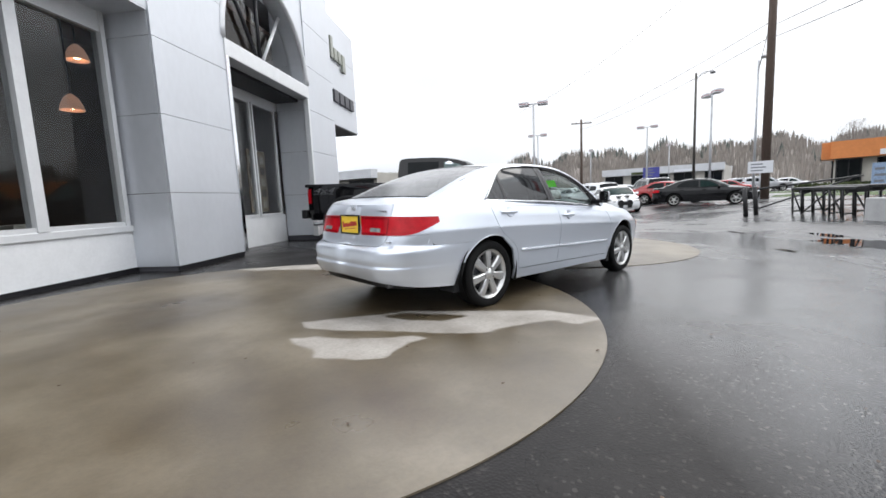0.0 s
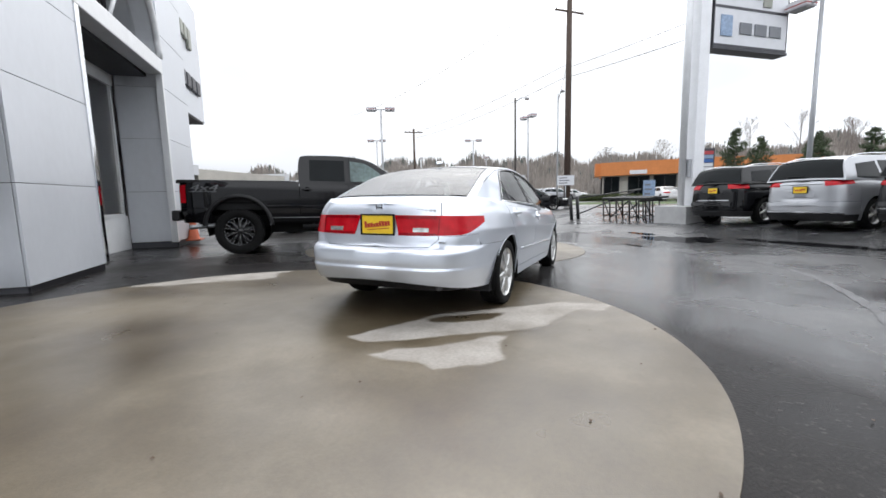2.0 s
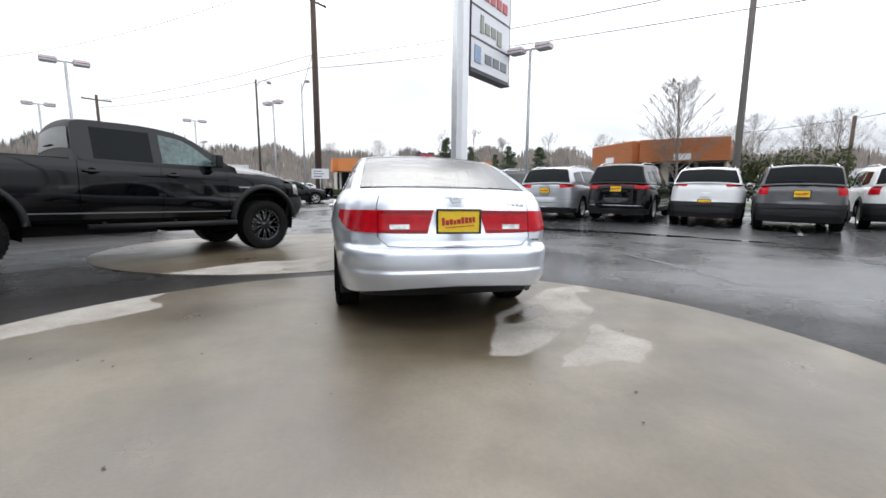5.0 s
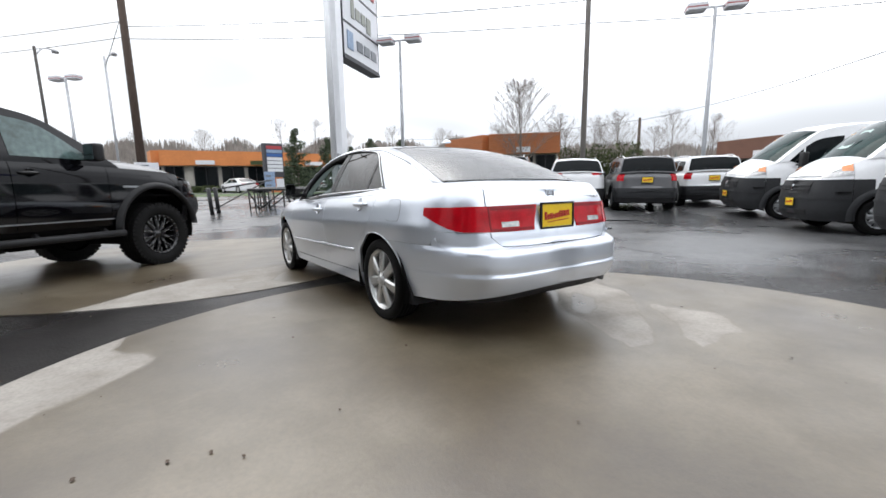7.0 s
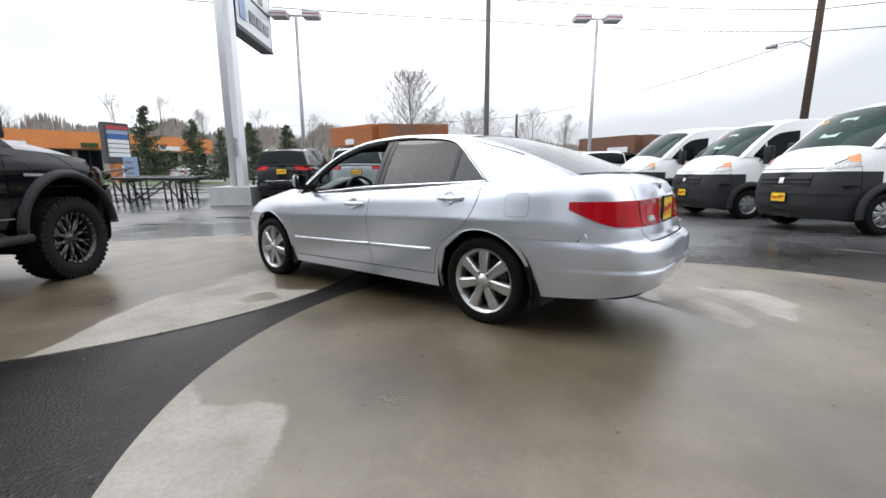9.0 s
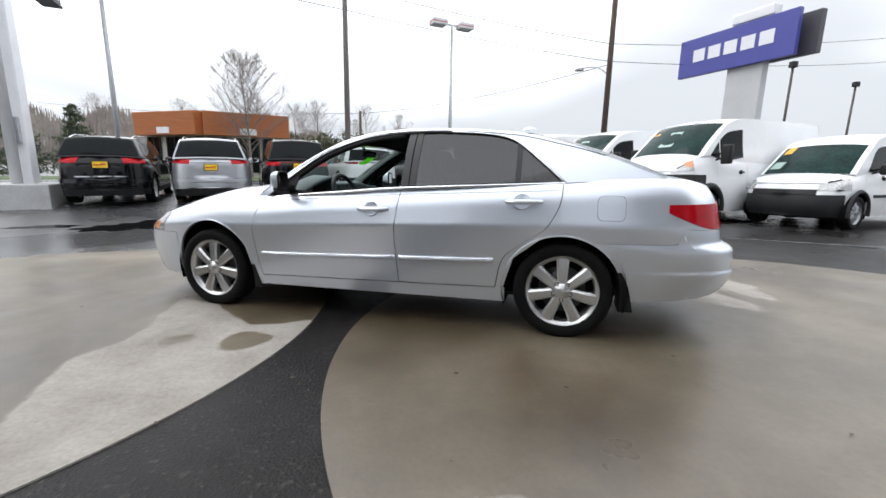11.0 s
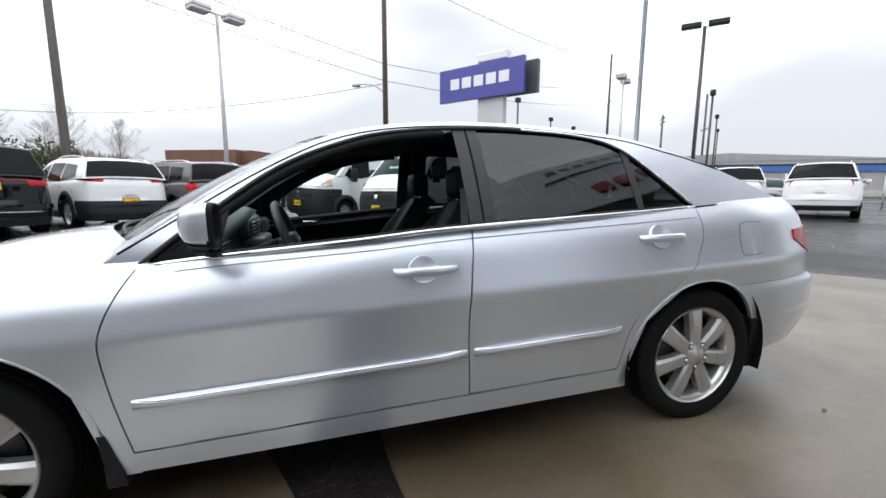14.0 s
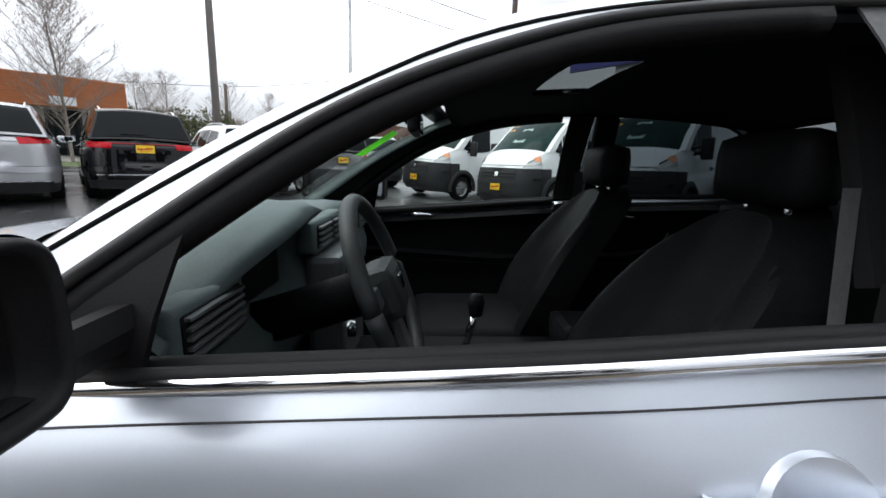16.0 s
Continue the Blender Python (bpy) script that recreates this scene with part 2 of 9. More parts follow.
def height(x, y):
    """The lot falls away from the shop front to a drain line, then rises to the street."""
    a, b = ab_of(x, y)
    ac = min(max(a, -9.0), 9.0)
    z = -0.01126 * ac
    if b < 5.6:
        z += -0.0241 * max(b, -5.2)
    elif b < 7.6:
        u = (b - 5.6) / 2.0
        z += -0.135 - 0.048 * u + 0.062 * u * u
    else:
        rise = float(np.interp(a, (-5.0, 0.0), (0.046, 0.084)))
        z += -0.121 + rise * (min(b, 10.4) - 7.6) + 0.01 * max(0.0, min(b, 14.0) - 10.4)
    far = math.hypot(x, y)
    if far > 18:
        z += (0.10 - z) * min(1.0, (far - 18) / 25.0)
    if far > 45:
        z += 0.004 * (min(far, 250) - 45)
    return z


def on_ground(a, b, yaw, up=0.0):
    """A pose that stands on the lot at (a, b), leaning with its slope."""
    x, y = xy(a, b)
    return standing(x, y, yaw, up)


def standing(x, y, yaw, up=0.0):
    d = 1.2
    n = Vector((height(x - d, y) - height(x + d, y), height(x, y - d) - height(x, y + d), 2 * d)).normalized()
    q = Vector((0, 0, 1)).rotation_difference(n).to_matrix().to_4x4()
    return Matrix.Translation((x, y, height(x, y) + up)) @ q @ pose(0, 0, 0, 0, 0, yaw)


# ---- mesh helpers ----
def empty(name, m, label, category, group=""):
    ob = new(name)
    ob.empty_display_size = 0.2
    ob.matrix_basis = m
    return tagged(ob, label, category, group)


def part(name, bm, material, parent=None, label="", smooth=False):
    """Links a bmesh as one mesh object under a thing or a part."""
    me = bpy.data.meshes.new(name)
    if smooth:
        for f in bm.faces:
            f.smooth = True
    bm.to_mesh(me)
    bm.free()
    for m in material if isinstance(material, (list, tuple)) else (material,):
        me.materials.append(m)
    ob = new(name, me)
    ob.parent = parent
    if label:
        ob["label"] = label
    return ob


def structure(name, bm, material, label, category, smooth=False):
    return tagged(part(name, bm, material, None, "", smooth), label, category, kind="structure")


def box(bm, x0, x1, y0, y1, z0, z1, m=None, bevel=0.0, mat=0):
    v = [bm.verts.new((x, y, z)) for z in (z0, z1) for y in (y0, y1) for x in (x0, x1)]
    fs = [bm.faces.new([v[i] for i in q]) for q in ((0, 2, 3, 1), (4, 5, 7, 6), (0, 1, 5, 4), (2, 6, 7, 3), (0, 4, 6, 2), (1, 3, 7, 5))]
    for f in fs:
        f.material_index = mat
    if bevel:
        es = list({e for f in fs for e in f.edges})
        r = bmesh.ops.bevel(bm, geom=es, offset=bevel, segments=2, affect="EDGES", profile=0.6)
        v = list({w for f in r["faces"] for w in f.verts} | {w for w in v if w.is_valid})
        for f in r["faces"]:
            f.material_index = mat
    if m is not None:
        bmesh.ops.transform(bm, matrix=m, verts=[w for w in v if w.is_valid])
    return bm


def boxes(*rows, bevel=0.0):
    bm = bmesh.new()
    for r in rows:
        box(bm, *r, bevel=bevel)
    return bm


def tube(bm, p, q, r0, r1=None, n=8, caps=True, mat=0):
    """A round bar from p to q."""
    p, q = Vector(p), Vector(q)
    r1 = r0 if r1 is None else r1
    t = (q - p).to_track_quat("Z", "Y").to_matrix()
    rings = []
    for c, r in ((p, r0), (q, r1)):
        rings.append([bm.verts.new(c + t @ Vector((r * math.cos(k * 2 * math.pi / n), r * math.sin(k * 2 * math.pi / n), 0))) for k in range(n)])
    for k in range(n):
        f = bm.faces.new((rings[0][k], rings[0][(k + 1) % n], rings[1][(k + 1) % n], rings[1][k]))
        f.smooth, f.material_index = True, mat
    if caps:
        for ring in (rings[0][::-1], rings[1]):
            bm.faces.new(ring).material_index = mat
    return bm


def sweep(bm, pts, r, n=6, mat=0):
    """A round bar along a run of points."""
    pts = [Vector(p) for p in pts]
    rings = []
    for i, c in enumerate(pts):
        d = (pts[min(i + 1, len(pts) - 1)] - pts[max(i - 1, 0)]).normalized()
        t = d.to_track_quat("Z", "Y").to_matrix()
        rings.append([bm.verts.new(c + t @ Vector((r * math.cos(k * 2 * math.pi / n), r * math.sin(k * 2 * math.pi / n), 0))) for k in range(n)])
    for u, v in zip(rings, rings[1:]):
        for k in range(n):
            f = bm.faces.new((u[k], u[(k + 1) % n], v[(k + 1) % n], v[k]))
            f.smooth, f.material_index = True, mat
    bm.faces.new(rings[0][::-1])
    bm.faces.new(rings[-1])
    return bm


def lathe(bm, profile, n=32, axis="Y", mat=0, closed=False):
    """Turns (radius, along) pairs round an axis."""
    rings = []
    for r, d in profile:
        ring = []
        for k in range(n):
            c, s = r * math.cos(k * 2 * math.pi / n), r * math.sin(k * 2 * math.pi / n)
            ring.append(bm.verts.new({"Y": (c, d, s), "Z": (c, s, d), "X": (d, c, s)}[axis]))
        rings.append(ring)
    pairs = list(zip(rings, rings[1:])) + ([(rings[-1], rings[0])] if closed else [])
    for u, v in pairs:
        for k in range(n):
            f = bm.faces.new((u[k], v[k], v[(k + 1) % n], u[(k + 1) % n]))
            f.smooth, f.material_index = True, mat
    return bm


def grid_faces(bm, rows, mat=0, smooth=True, flip=False):
    """Quads between rows of points."""
    vs = [[bm.verts.new(p) for p in row] for row in rows]
    for u, v in zip(vs, vs[1:]):
        for k in range(len(u) - 1):
            q = (u[k], u[k + 1], v[k + 1], v[k])
            f = bm.faces.new(q[::-1] if flip else q)
            f.smooth, f.material_index = smooth, mat
    return vs


def run(pts, n, smooth=True):
    """n + 1 points evenly along a line through the given ones."""
    p = np.array(pts, float)
    if smooth and len(p) > 2:
        e = np.vstack([2 * p[0] - p[1], p, 2 * p[-1] - p[-2]])
        out = []
        for i in range(1, len(e) - 2):
            for u in np.linspace(0, 1, 12, endpoint=False):
                out.append(0.5 * (2 * e[i] + (e[i + 1] - e[i - 1]) * u + (2 * e[i - 1] - 5 * e[i] + 4 * e[i + 1] - e[i + 2]) * u * u
                                  + (3 * e[i] - e[i - 1] - 3 * e[i + 1] + e[i + 2]) * u ** 3))
        p = np.array(out + [p[-1]])
    s = np.r_[0, np.cumsum(np.linalg.norm(np.diff(p, axis=0), axis=1))]
    return np.stack([np.interp(np.linspace(0, s[-1], n + 1), s, c) for c in p.T], 1)


def table(pts):
    """A smooth function through (x, value) pairs."""
    p = run(sorted(pts), 160)
    x, y = p[:, 0].copy(), p[:, 1].copy()
    x = np.maximum.accumulate(x)
    return lambda v: float(np.interp(v, x, y))


# ---- ground: one wet asphalt sheet, two round concrete display pads ----
def asphalt():
    m = bpy.data.materials.new("wet_asphalt")
    m.use_nodes = True
    n, l = m.node_tree.nodes, m.node_tree.links
    b = n["Principled BSDF"]
    co = n.new("ShaderNodeTexCoord")

    def noise_of(scale, detail=4, rough=0.55):
        t = n.new("ShaderNodeTexNoise")
        t.inputs["Scale"].default_value, t.inputs["Detail"].default_value, t.inputs["Roughness"].default_value = scale, detail, rough
        l.new(co.outputs["Object"], t.inputs["Vector"])
        return t.outputs["Fac"]

    def ramp_of(src, *stops):
        r = n.new("ShaderNodeValToRGB")
        while len(r.color_ramp.elements) < len(stops):
            r.color_ramp.elements.new(0.5)
        for e, (p, c) in zip(r.color_ramp.elements, stops):
            e.position, e.color = p, (*c, 1) if len(c) == 3 else c
        l.new(src, r.inputs["Fac"])
        return r.outputs["Color"]

    def mix_of(kind, f, a, c):
        x = n.new("ShaderNodeMix")
        x.data_type, x.blend_type = "RGBA", kind
        for key, v in (("Factor", f), ("A", a), ("B", c)):
            if isinstance(v, (int, float)):
                x.inputs[key].default_value = v
            elif isinstance(v, tuple):
                x.inputs[key].default_value = v
            else:
                l.new(v, x.inputs[key])
        return x.outputs["Result"]

    wet = ramp_of(noise_of(0.22, 5, 0.6), (0.40, (0, 0, 0)), (0.58, (1, 1, 1)))
    # older grey asphalt on the open lot, newer dark asphalt along the shop front, its colour lowered further for the
    # pickup's shade
    dot, fresh = n.new("ShaderNodeVectorMath"), n.new("ShaderNodeMapRange")
    dot.operation = "DOT_PRODUCT"
    dot.inputs[1].default_value = (SA, -CA, 0)
    l.new(co.outputs["Object"], dot.inputs[0])
    fresh.inputs["From Min"].default_value, fresh.inputs["From Max"].default_value = 1.9, 0.6
    l.new(dot.outputs["Value"], fresh.inputs["Value"])
    old = ramp_of(noise_of(1.1, 6), (0.30, (0.044, 0.045, 0.047)), (0.70, (0.074, 0.075, 0.077)))
    new_shaded_c = ramp_of(noise_of(1.3, 6), (0.30, (0.010, 0.009, 0.0088)), (0.70, (0.020, 0.018, 0.0175)))
    base = mix_of("MIX", fresh.outputs["Result"], old, new_shaded_c)
    base = mix_of("MULTIPLY", 1.0, base, ramp_of(noise_of(9.0, 6, 0.7), (0.32, (0.74, 0.74, 0.74)), (0.68, (1.24, 1.24, 1.24))))
    grain = n.new("ShaderNodeTexVoronoi")
    grain.inputs["Scale"].default_value = 70
    l.new(co.outputs["Object"], grain.inputs["Vector"])
    sep = n.new("ShaderNodeSeparateColor")
    l.new(grain.outputs["Color"], sep.inputs["Color"])
    chips = ramp_of(sep.outputs["Red"], (0.925, (0, 0, 0)), (0.985, (1, 1, 1)))
    fleck = mix_of("MIX", fresh.outputs["Result"], (0.6, 0.6, 0.6, 1), (0.12, 0.12, 0.12, 1))
    stone = mix_of("MIX", mix_of("MULTIPLY", 1.0, chips, fleck), base, (0.22, 0.205, 0.185, 1))
    l.new(mix_of("MULTIPLY", mix_of("MULTIPLY", 1.0, wet, (0.35, 0.35, 0.35, 1)), stone, (0.62, 0.62, 0.64, 1)), b.inputs["Base Color"])
    spec = n.new("ShaderNodeMapRange")
    spec.inputs["To Min"].default_value, spec.inputs["To Max"].default_value = 0.85, 0.10
    l.new(fresh.outputs["Result"], spec.inputs["Value"])
    l.new(spec.outputs["Result"], b.inputs["Specular IOR Level"])
    rr = n.new("ShaderNodeMapRange")
    rr.inputs["To Min"].default_value, rr.inputs["To Max"].default_value = 0.40, 0.18
    l.new(wet, rr.inputs["Value"])
    l.new(rr.outputs["Result"], b.inputs["Roughness"])
    bp = n.new("ShaderNodeBump")
    bp.inputs["Distance"].default_value = 0.006
    bs = n.new("ShaderNodeMapRange")
    bs.inputs["To Min"].default_value, bs.inputs["To Max"].default_value = 0.42, 0.13
    l.new(wet, bs.inputs["Value"])
    l.new(bs.outputs["Result"], bp.inputs["Strength"])
    l.new(grain.outputs["Distance"], bp.inputs["Height"])
    l.new(bp.outputs["Normal"], b.inputs["Normal"])
    return m


def concrete():
    """Wet brown-grey concrete, with pale dry islands where the attribute 'dry' says so."""
    m = bpy.data.materials.new("wet_concrete")
    m.use_nodes = True
    n, l = m.node_tree.nodes, m.node_tree.links
    b = n["Principled BSDF"]
    co, at = n.new("ShaderNodeTexCoord"), n.new("ShaderNodeAttribute")
    at.attribute_name = "dry"

    def noise_of(scale, detail=5, rough=0.6):
        t = n.new("ShaderNodeTexNoise")
        t.inputs["Scale"].default_value, t.inputs["Detail"].default_value, t.inputs["Roughness"].default_value = scale, detail, rough
        l.new(co.outputs["Object"], t.inputs["Vector"])
        return t.outputs["Fac"]

    def ramp_of(src, *stops):
        r = n.new("ShaderNodeValToRGB")
        while len(r.color_ramp.elements) < len(stops):
            r.color_ramp.elements.new(0.5)
        for e, (p, c) in zip(r.color_ramp.elements, stops):
            e.position, e.color = p, (*c, 1)
        l.new(src, r.inputs["Fac"])
        return r.outputs["Color"]

    def mixer(f, a, c, kind="MIX"):
        x = n.new("ShaderNodeMix")
        x.data_type, x.blend_type = "RGBA", kind
        if isinstance(f, float):
            x.inputs["Factor"].default_value = f
        else:
            l.new(f, x.inputs["Factor"])
        l.new(a, x.inputs["A"])
        l.new(c, x.inputs["B"])
        return x.outputs["Result"]

    edge = n.new("ShaderNodeMath")
    edge.operation = "ADD"
    jag = n.new("ShaderNodeMapRange")
    jag.inputs["To Min"].default_value, jag.inputs["To Max"].default_value = -0.22, 0.22
    l.new(noise_of(5.0), jag.inputs["Value"])
    l.new(at.outputs["Fac"], edge.inputs[0])
    l.new(jag.outputs["Result"], edge.inputs[1])
    dry = ramp_of(edge.outputs["Value"], (0.44, (0, 0, 0)), (0.56, (1, 1, 1)))
    wet_c = ramp_of(noise_of(0.75, 7, 0.62), (0.34, (0.054, 0.039, 0.022)), (0.50, (0.092, 0.072, 0.044)), (0.64, (0.150, 0.124, 0.086)))
    dry_c = ramp_of(noise_of(2.2), (0.30, (0.215, 0.196, 0.172)), (0.50, (0.285, 0.264, 0.237)), (0.70, (0.35, 0.328, 0.298)))
    speck = ramp_of(noise_of(42.0, 4), (0.30, (0.86, 0.86, 0.86)), (0.60, (1.03, 1.03, 1.03)))
    l.new(mixer(1.0, mixer(dry, wet_c, dry_c), speck, "MULTIPLY"), b.inputs["Base Color"])
    gloss = n.new("ShaderNodeMapRange")
    gloss.inputs["To Min"].default_value, gloss.inputs["To Max"].default_value = 0.78, 0.2
    l.new(dry, gloss.inputs["Value"])
    l.new(gloss.outputs["Result"], b.inputs["Specular IOR Level"])
    rw = ramp_of(noise_of(0.7), (0.32, (0.26, 0.26, 0.26)), (0.68, (0.46, 0.46, 0.46)))
    rd = ramp_of(noise_of(2.0), (0.3, (0.72, 0.72, 0.72)), (0.7, (0.85, 0.85, 0.85)))
    l.new(mixer(dry, rw, rd), b.inputs["Roughness"])
    bp = n.new("ShaderNodeBump")
    bp.inputs["Strength"].default_value, bp.inputs["Distance"].default_value = 0.12, 0.006
    l.new(noise_of(70.0), bp.inputs["Height"])
    l.new(bp.outputs["Normal"], b.inputs["Normal"])
    return m


ASPHALT, CONCRETE = asphalt(), concrete()


def ground_sheet():
    bm = bmesh.new()
    near = np.arange(-30, 30.01, 0.75)
    out = np.array([34, 40, 50, 65, 90, 130, 200, 320, 600, 1500, 4000])
    line = np.r_[-out[::-1], near, out]
    rows = [[(x, y, height(x, y)) for x in line] for y in line]
    grid_faces(bm, rows)
    structure("ground", bm, ASPHALT, "wet dark asphalt of the car lot", "asphalt", smooth=True)


def inside_of(poly, p):
    hit = False
    for (x0, y0), (x1, y1) in zip(poly, poly[1:] + poly[:1]):
        if (y0 > p[1]) != (y1 > p[1]) and p[0] < (x1 - x0) * (p[1] - y0) / (y1 - y0) + x0:
            hit = not hit
    return hit


def edge_distance(poly, p):
    best = 9.0
    for (x0, y0), (x1, y1) in zip(poly, poly[1:] + poly[:1]):
        dx, dy = x1 - x0, y1 - y0
        u = max(0, min(1, ((p[0] - x0) * dx + (p[1] - y0) * dy) / (dx * dx + dy * dy + 1e-9)))
        best = min(best, math.hypot(p[0] - x0 - u * dx, p[1] - y0 - u * dy))
    return best


def dryness(p, islands, holes, soft=0.12):
    v = 0.0
    for poly in islands:
        d = edge_distance(poly, p)
        v = max(v, 0.5 + (0.5 if inside_of(poly, p) else -0.5) * min(1, d / soft))
    for poly in holes:
        d = edge_distance(poly, p)
        v = min(v, 0.5 - (0.5 if inside_of(poly, p) else -0.5) * min(1, d / soft))
    return v


def display_pad(name, a, b, radius, islands, holes, label):
    cx, cy = xy(a, b)
    bm = bmesh.new()
    rings, seg = 66, 220
    vs = [[bm.verts.new((cx, cy, height(cx, cy) + 0.008))]]
    for i in range(1, rings + 1):
        r = radius * i / rings
        ring = []
        for k in range(seg):
            x, y = cx + r * math.cos(k * 2 * math.pi / seg), cy + r * math.sin(k * 2 * math.pi / seg)
            ring.append(bm.verts.new((x, y, height(x, y) + 0.008)))
        vs.append(ring)
    for k in range(seg):
        bm.faces.new((vs[0][0], vs[1][k], vs[1][(k + 1) % seg]))
        for i in range(1, rings):
            bm.faces.new((vs[i][k], vs[i + 1][k], vs[i + 1][(k + 1) % seg], vs[i][(k + 1) % seg]))
    rim = [bm.verts.new(v.co) for v in vs[-1]]
    low = [bm.verts.new((v.co.x + (v.co.x - cx) * 0.002, v.co.y + (v.co.y - cy) * 0.002, v.co.z - 0.05)) for v in rim]
    for k in range(seg):
        bm.faces.new((rim[k], low[k], low[(k + 1) % seg], rim[(k + 1) % seg]))
    ob = structure(name, bm, CONCRETE, label, "concrete pad", smooth=True)
    me = ob.data
    dry = me.attributes.new("dry", "FLOAT", "POINT")
    vals = [dryness((v.co.x, v.co.y), islands, holes) for v in me.vertices]
    dry.data.foreach_set("value", vals)
    return ob


ground_sheet()
display_pad("pavement_1", -1.83, -2.32, 2.97,
            [[(-1.04, -1.83), (-1.14, -1.36), (-1.42, -1.05), (-1.77, -0.71), (-2.08, -0.39), (-2.24, -0.36), (-2.54, -0.22), (-2.87, -0.08), (-2.93, -0.26), (-2.76, -0.52),
              (-2.60, -0.68), (-2.44, -0.88), (-2.26, -1.15), (-1.99, -1.37), (-1.71, -1.41), (-1.37, -1.55), (-1.35, -1.74)],
             [(-3.13, -0.42), (-2.95, -0.54), (-2.82, -0.74), (-2.68, -0.88), (-2.40, -1.06), (-2.39, -1.16), (-2.58, -1.14), (-2.84, -1.25), (-2.98, -1.17), (-3.16, -0.92),
              (-3.09, -0.76), (-3.15, -0.60)],
             [(-2.40, 3.5), (-1.28, 3.2), (-0.60, 2.62), (-0.68, 2.50), (-0.92, 2.54), (-1.06, 2.46), (-1.10, 2.38), (-1.26, 2.31), (-1.40, 2.42), (-1.59, 2.60), (-1.80, 2.86), (-2.20, 3.14)]],
            [[(-2.24, -0.41), (-2.07, -0.52), (-1.75, -0.96), (-2.03, -0.89), (-2.18, -0.70), (-2.31, -0.48)]],
            "round wet concrete display pad with pale dry patches")
display_pad("pavement_2", 3.64, 0.75, 2.98,
            [[(0.36, 3.1), (0.62, 2.80), (1.0, 2.44), (1.36, 1.97), (1.34, 1.66), (1.46, 1.34), (1.60, 1.19), (1.66, 1.04), (1.82, 0.80), (1.40, 0.84), (1.25, 0.94), (1.0, 1.10),
              (0.75, 1.20), (0.57, 1.13), (0.38, 1.0), (0.1, 0.9), (0.1, 2.2)]],
            [[(0.74, 1.50), (0.75, 1.37), (0.65, 1.30), (0.42, 1.34), (0.43, 1.46), (0.50, 1.60), (0.65, 1.62)], [(1.10, 1.62), (1.11, 1.50), (0.99, 1.46), (0.90, 1.52), (0.97, 1.61), (1.02, 1.66)]],
            "round wet concrete display pad beside the first one")

WATER = surface("standing_water", (0.008, 0.008, 0.009), 0.03, 0.0, 0.2, 2.0)
WATER.node_tree.nodes["Principled BSDF"].inputs["Specular IOR Level"].default_value = 0.09


def puddle(cx, cy, rx, ry, turn, seed):
    """A shallow film of rain water with an uneven shore."""
    bm = bmesh.new()
    rnd = random.Random(seed)
    ph = [rnd.uniform(0, 6.28) for _ in range(5)]
    ring = []
    for k in range(90):
        t = k * 2 * math.pi / 90
        f = 1 + sum(0.17 / (j + 1) * math.sin((j + 2) * t + ph[j]) for j in range(5)) + 0.12 * math.sin(11 * t + ph[0])
        u, v = rx * f * math.cos(t), ry * f * math.sin(t)
        x, y = cx + u * math.cos(turn) - v * math.sin(turn), cy + u * math.sin(turn) + v * math.cos(turn)
        ring.append(bm.verts.new((x, y, height(x, y) + 0.007)))
    mid = bm.verts.new((cx, cy, height(cx, cy) + 0.007))
    for k in range(90):
        bm.faces.new((mid, ring[k], ring[(k + 1) % 90]))
    structure("puddle", bm, WATER, "shallow rain puddle on the asphalt", "puddle", smooth=True)


for i, (a, b, rx, ry) in enumerate(((5.0, 7.4, 0.6, 0.18), (3.3, 7.0, 0.95, 0.62), (1.0, 7.9, 1.3, 0.20), (-1.4, 7.95, 1.2, 0.13),
                                    (6.6, 6.3, 0.5, 0.08), (-3.3, 7.8, 0.7, 0.08), (2.6, 5.0, 0.22, 0.09), (-8.8, 2.2, 0.8, 0.25))):
    puddle(*xy(a, b), rx, ry, radians(41), 30 + i)


def crack_line(pts, width, material, label):
    """A narrow seam or a pale streak along the asphalt."""
    bm = bmesh.new()
    p = run([xy(*q) for q in pts], 40)
    rnd = random.Random(len(pts))
    rows = []
    for i, (x, y) in enumerate(p):
        d = p[min(i + 1, 40)] - p[max(i - 1, 0)]
        d = d / np.linalg.norm(d)
        w = width * rnd.uniform(0.6, 1.3)
        rows.append([(x - d[1] * w, y + d[0] * w, height(x, y) + 0.004), (x + d[1] * w, y - d[0] * w, height(x, y) + 0.004)])
    grid_faces(bm, rows)
    structure("asphalt_seam", bm, material, label, "seam")


TAR = surface("tar_seam", (0.018, 0.018, 0.018), 0.3, 0, 0.2, 20.0)
STREAK = surface("pale_asphalt_streak", (0.082, 0.082, 0.085), 0.34, 0, 0.35, 2.5, 0.15, 70.0, rough_var=0.12)
crack_line([(8.5, 6.5), (5.5, 6.9), (2.0, 7.2), (-1.5, 7.3), (-5.0, 7.3)], 0.022, TAR, "dark tar seam in the asphalt")
crack_line([(9.0, 3.2), (6.2, 3.9), (1.5, 5.0)], 0.010, TAR, "dark tar seam in the asphalt")
crack_line([(1.4, 5.0), (0.4, 4.87), (-0.3, 4.86), (-1.1, 4.5), (-1.8, 3.95), (-2.75, 2.95), (-3.5, 1.95)], 0.055, STREAK, "pale streak across the wet asphalt")
crack_line([(-5.7, 1.0), (-6.6, -0.3), (-7.5, -1.6)], 0.05, STREAK, "pale streak across the wet asphalt")


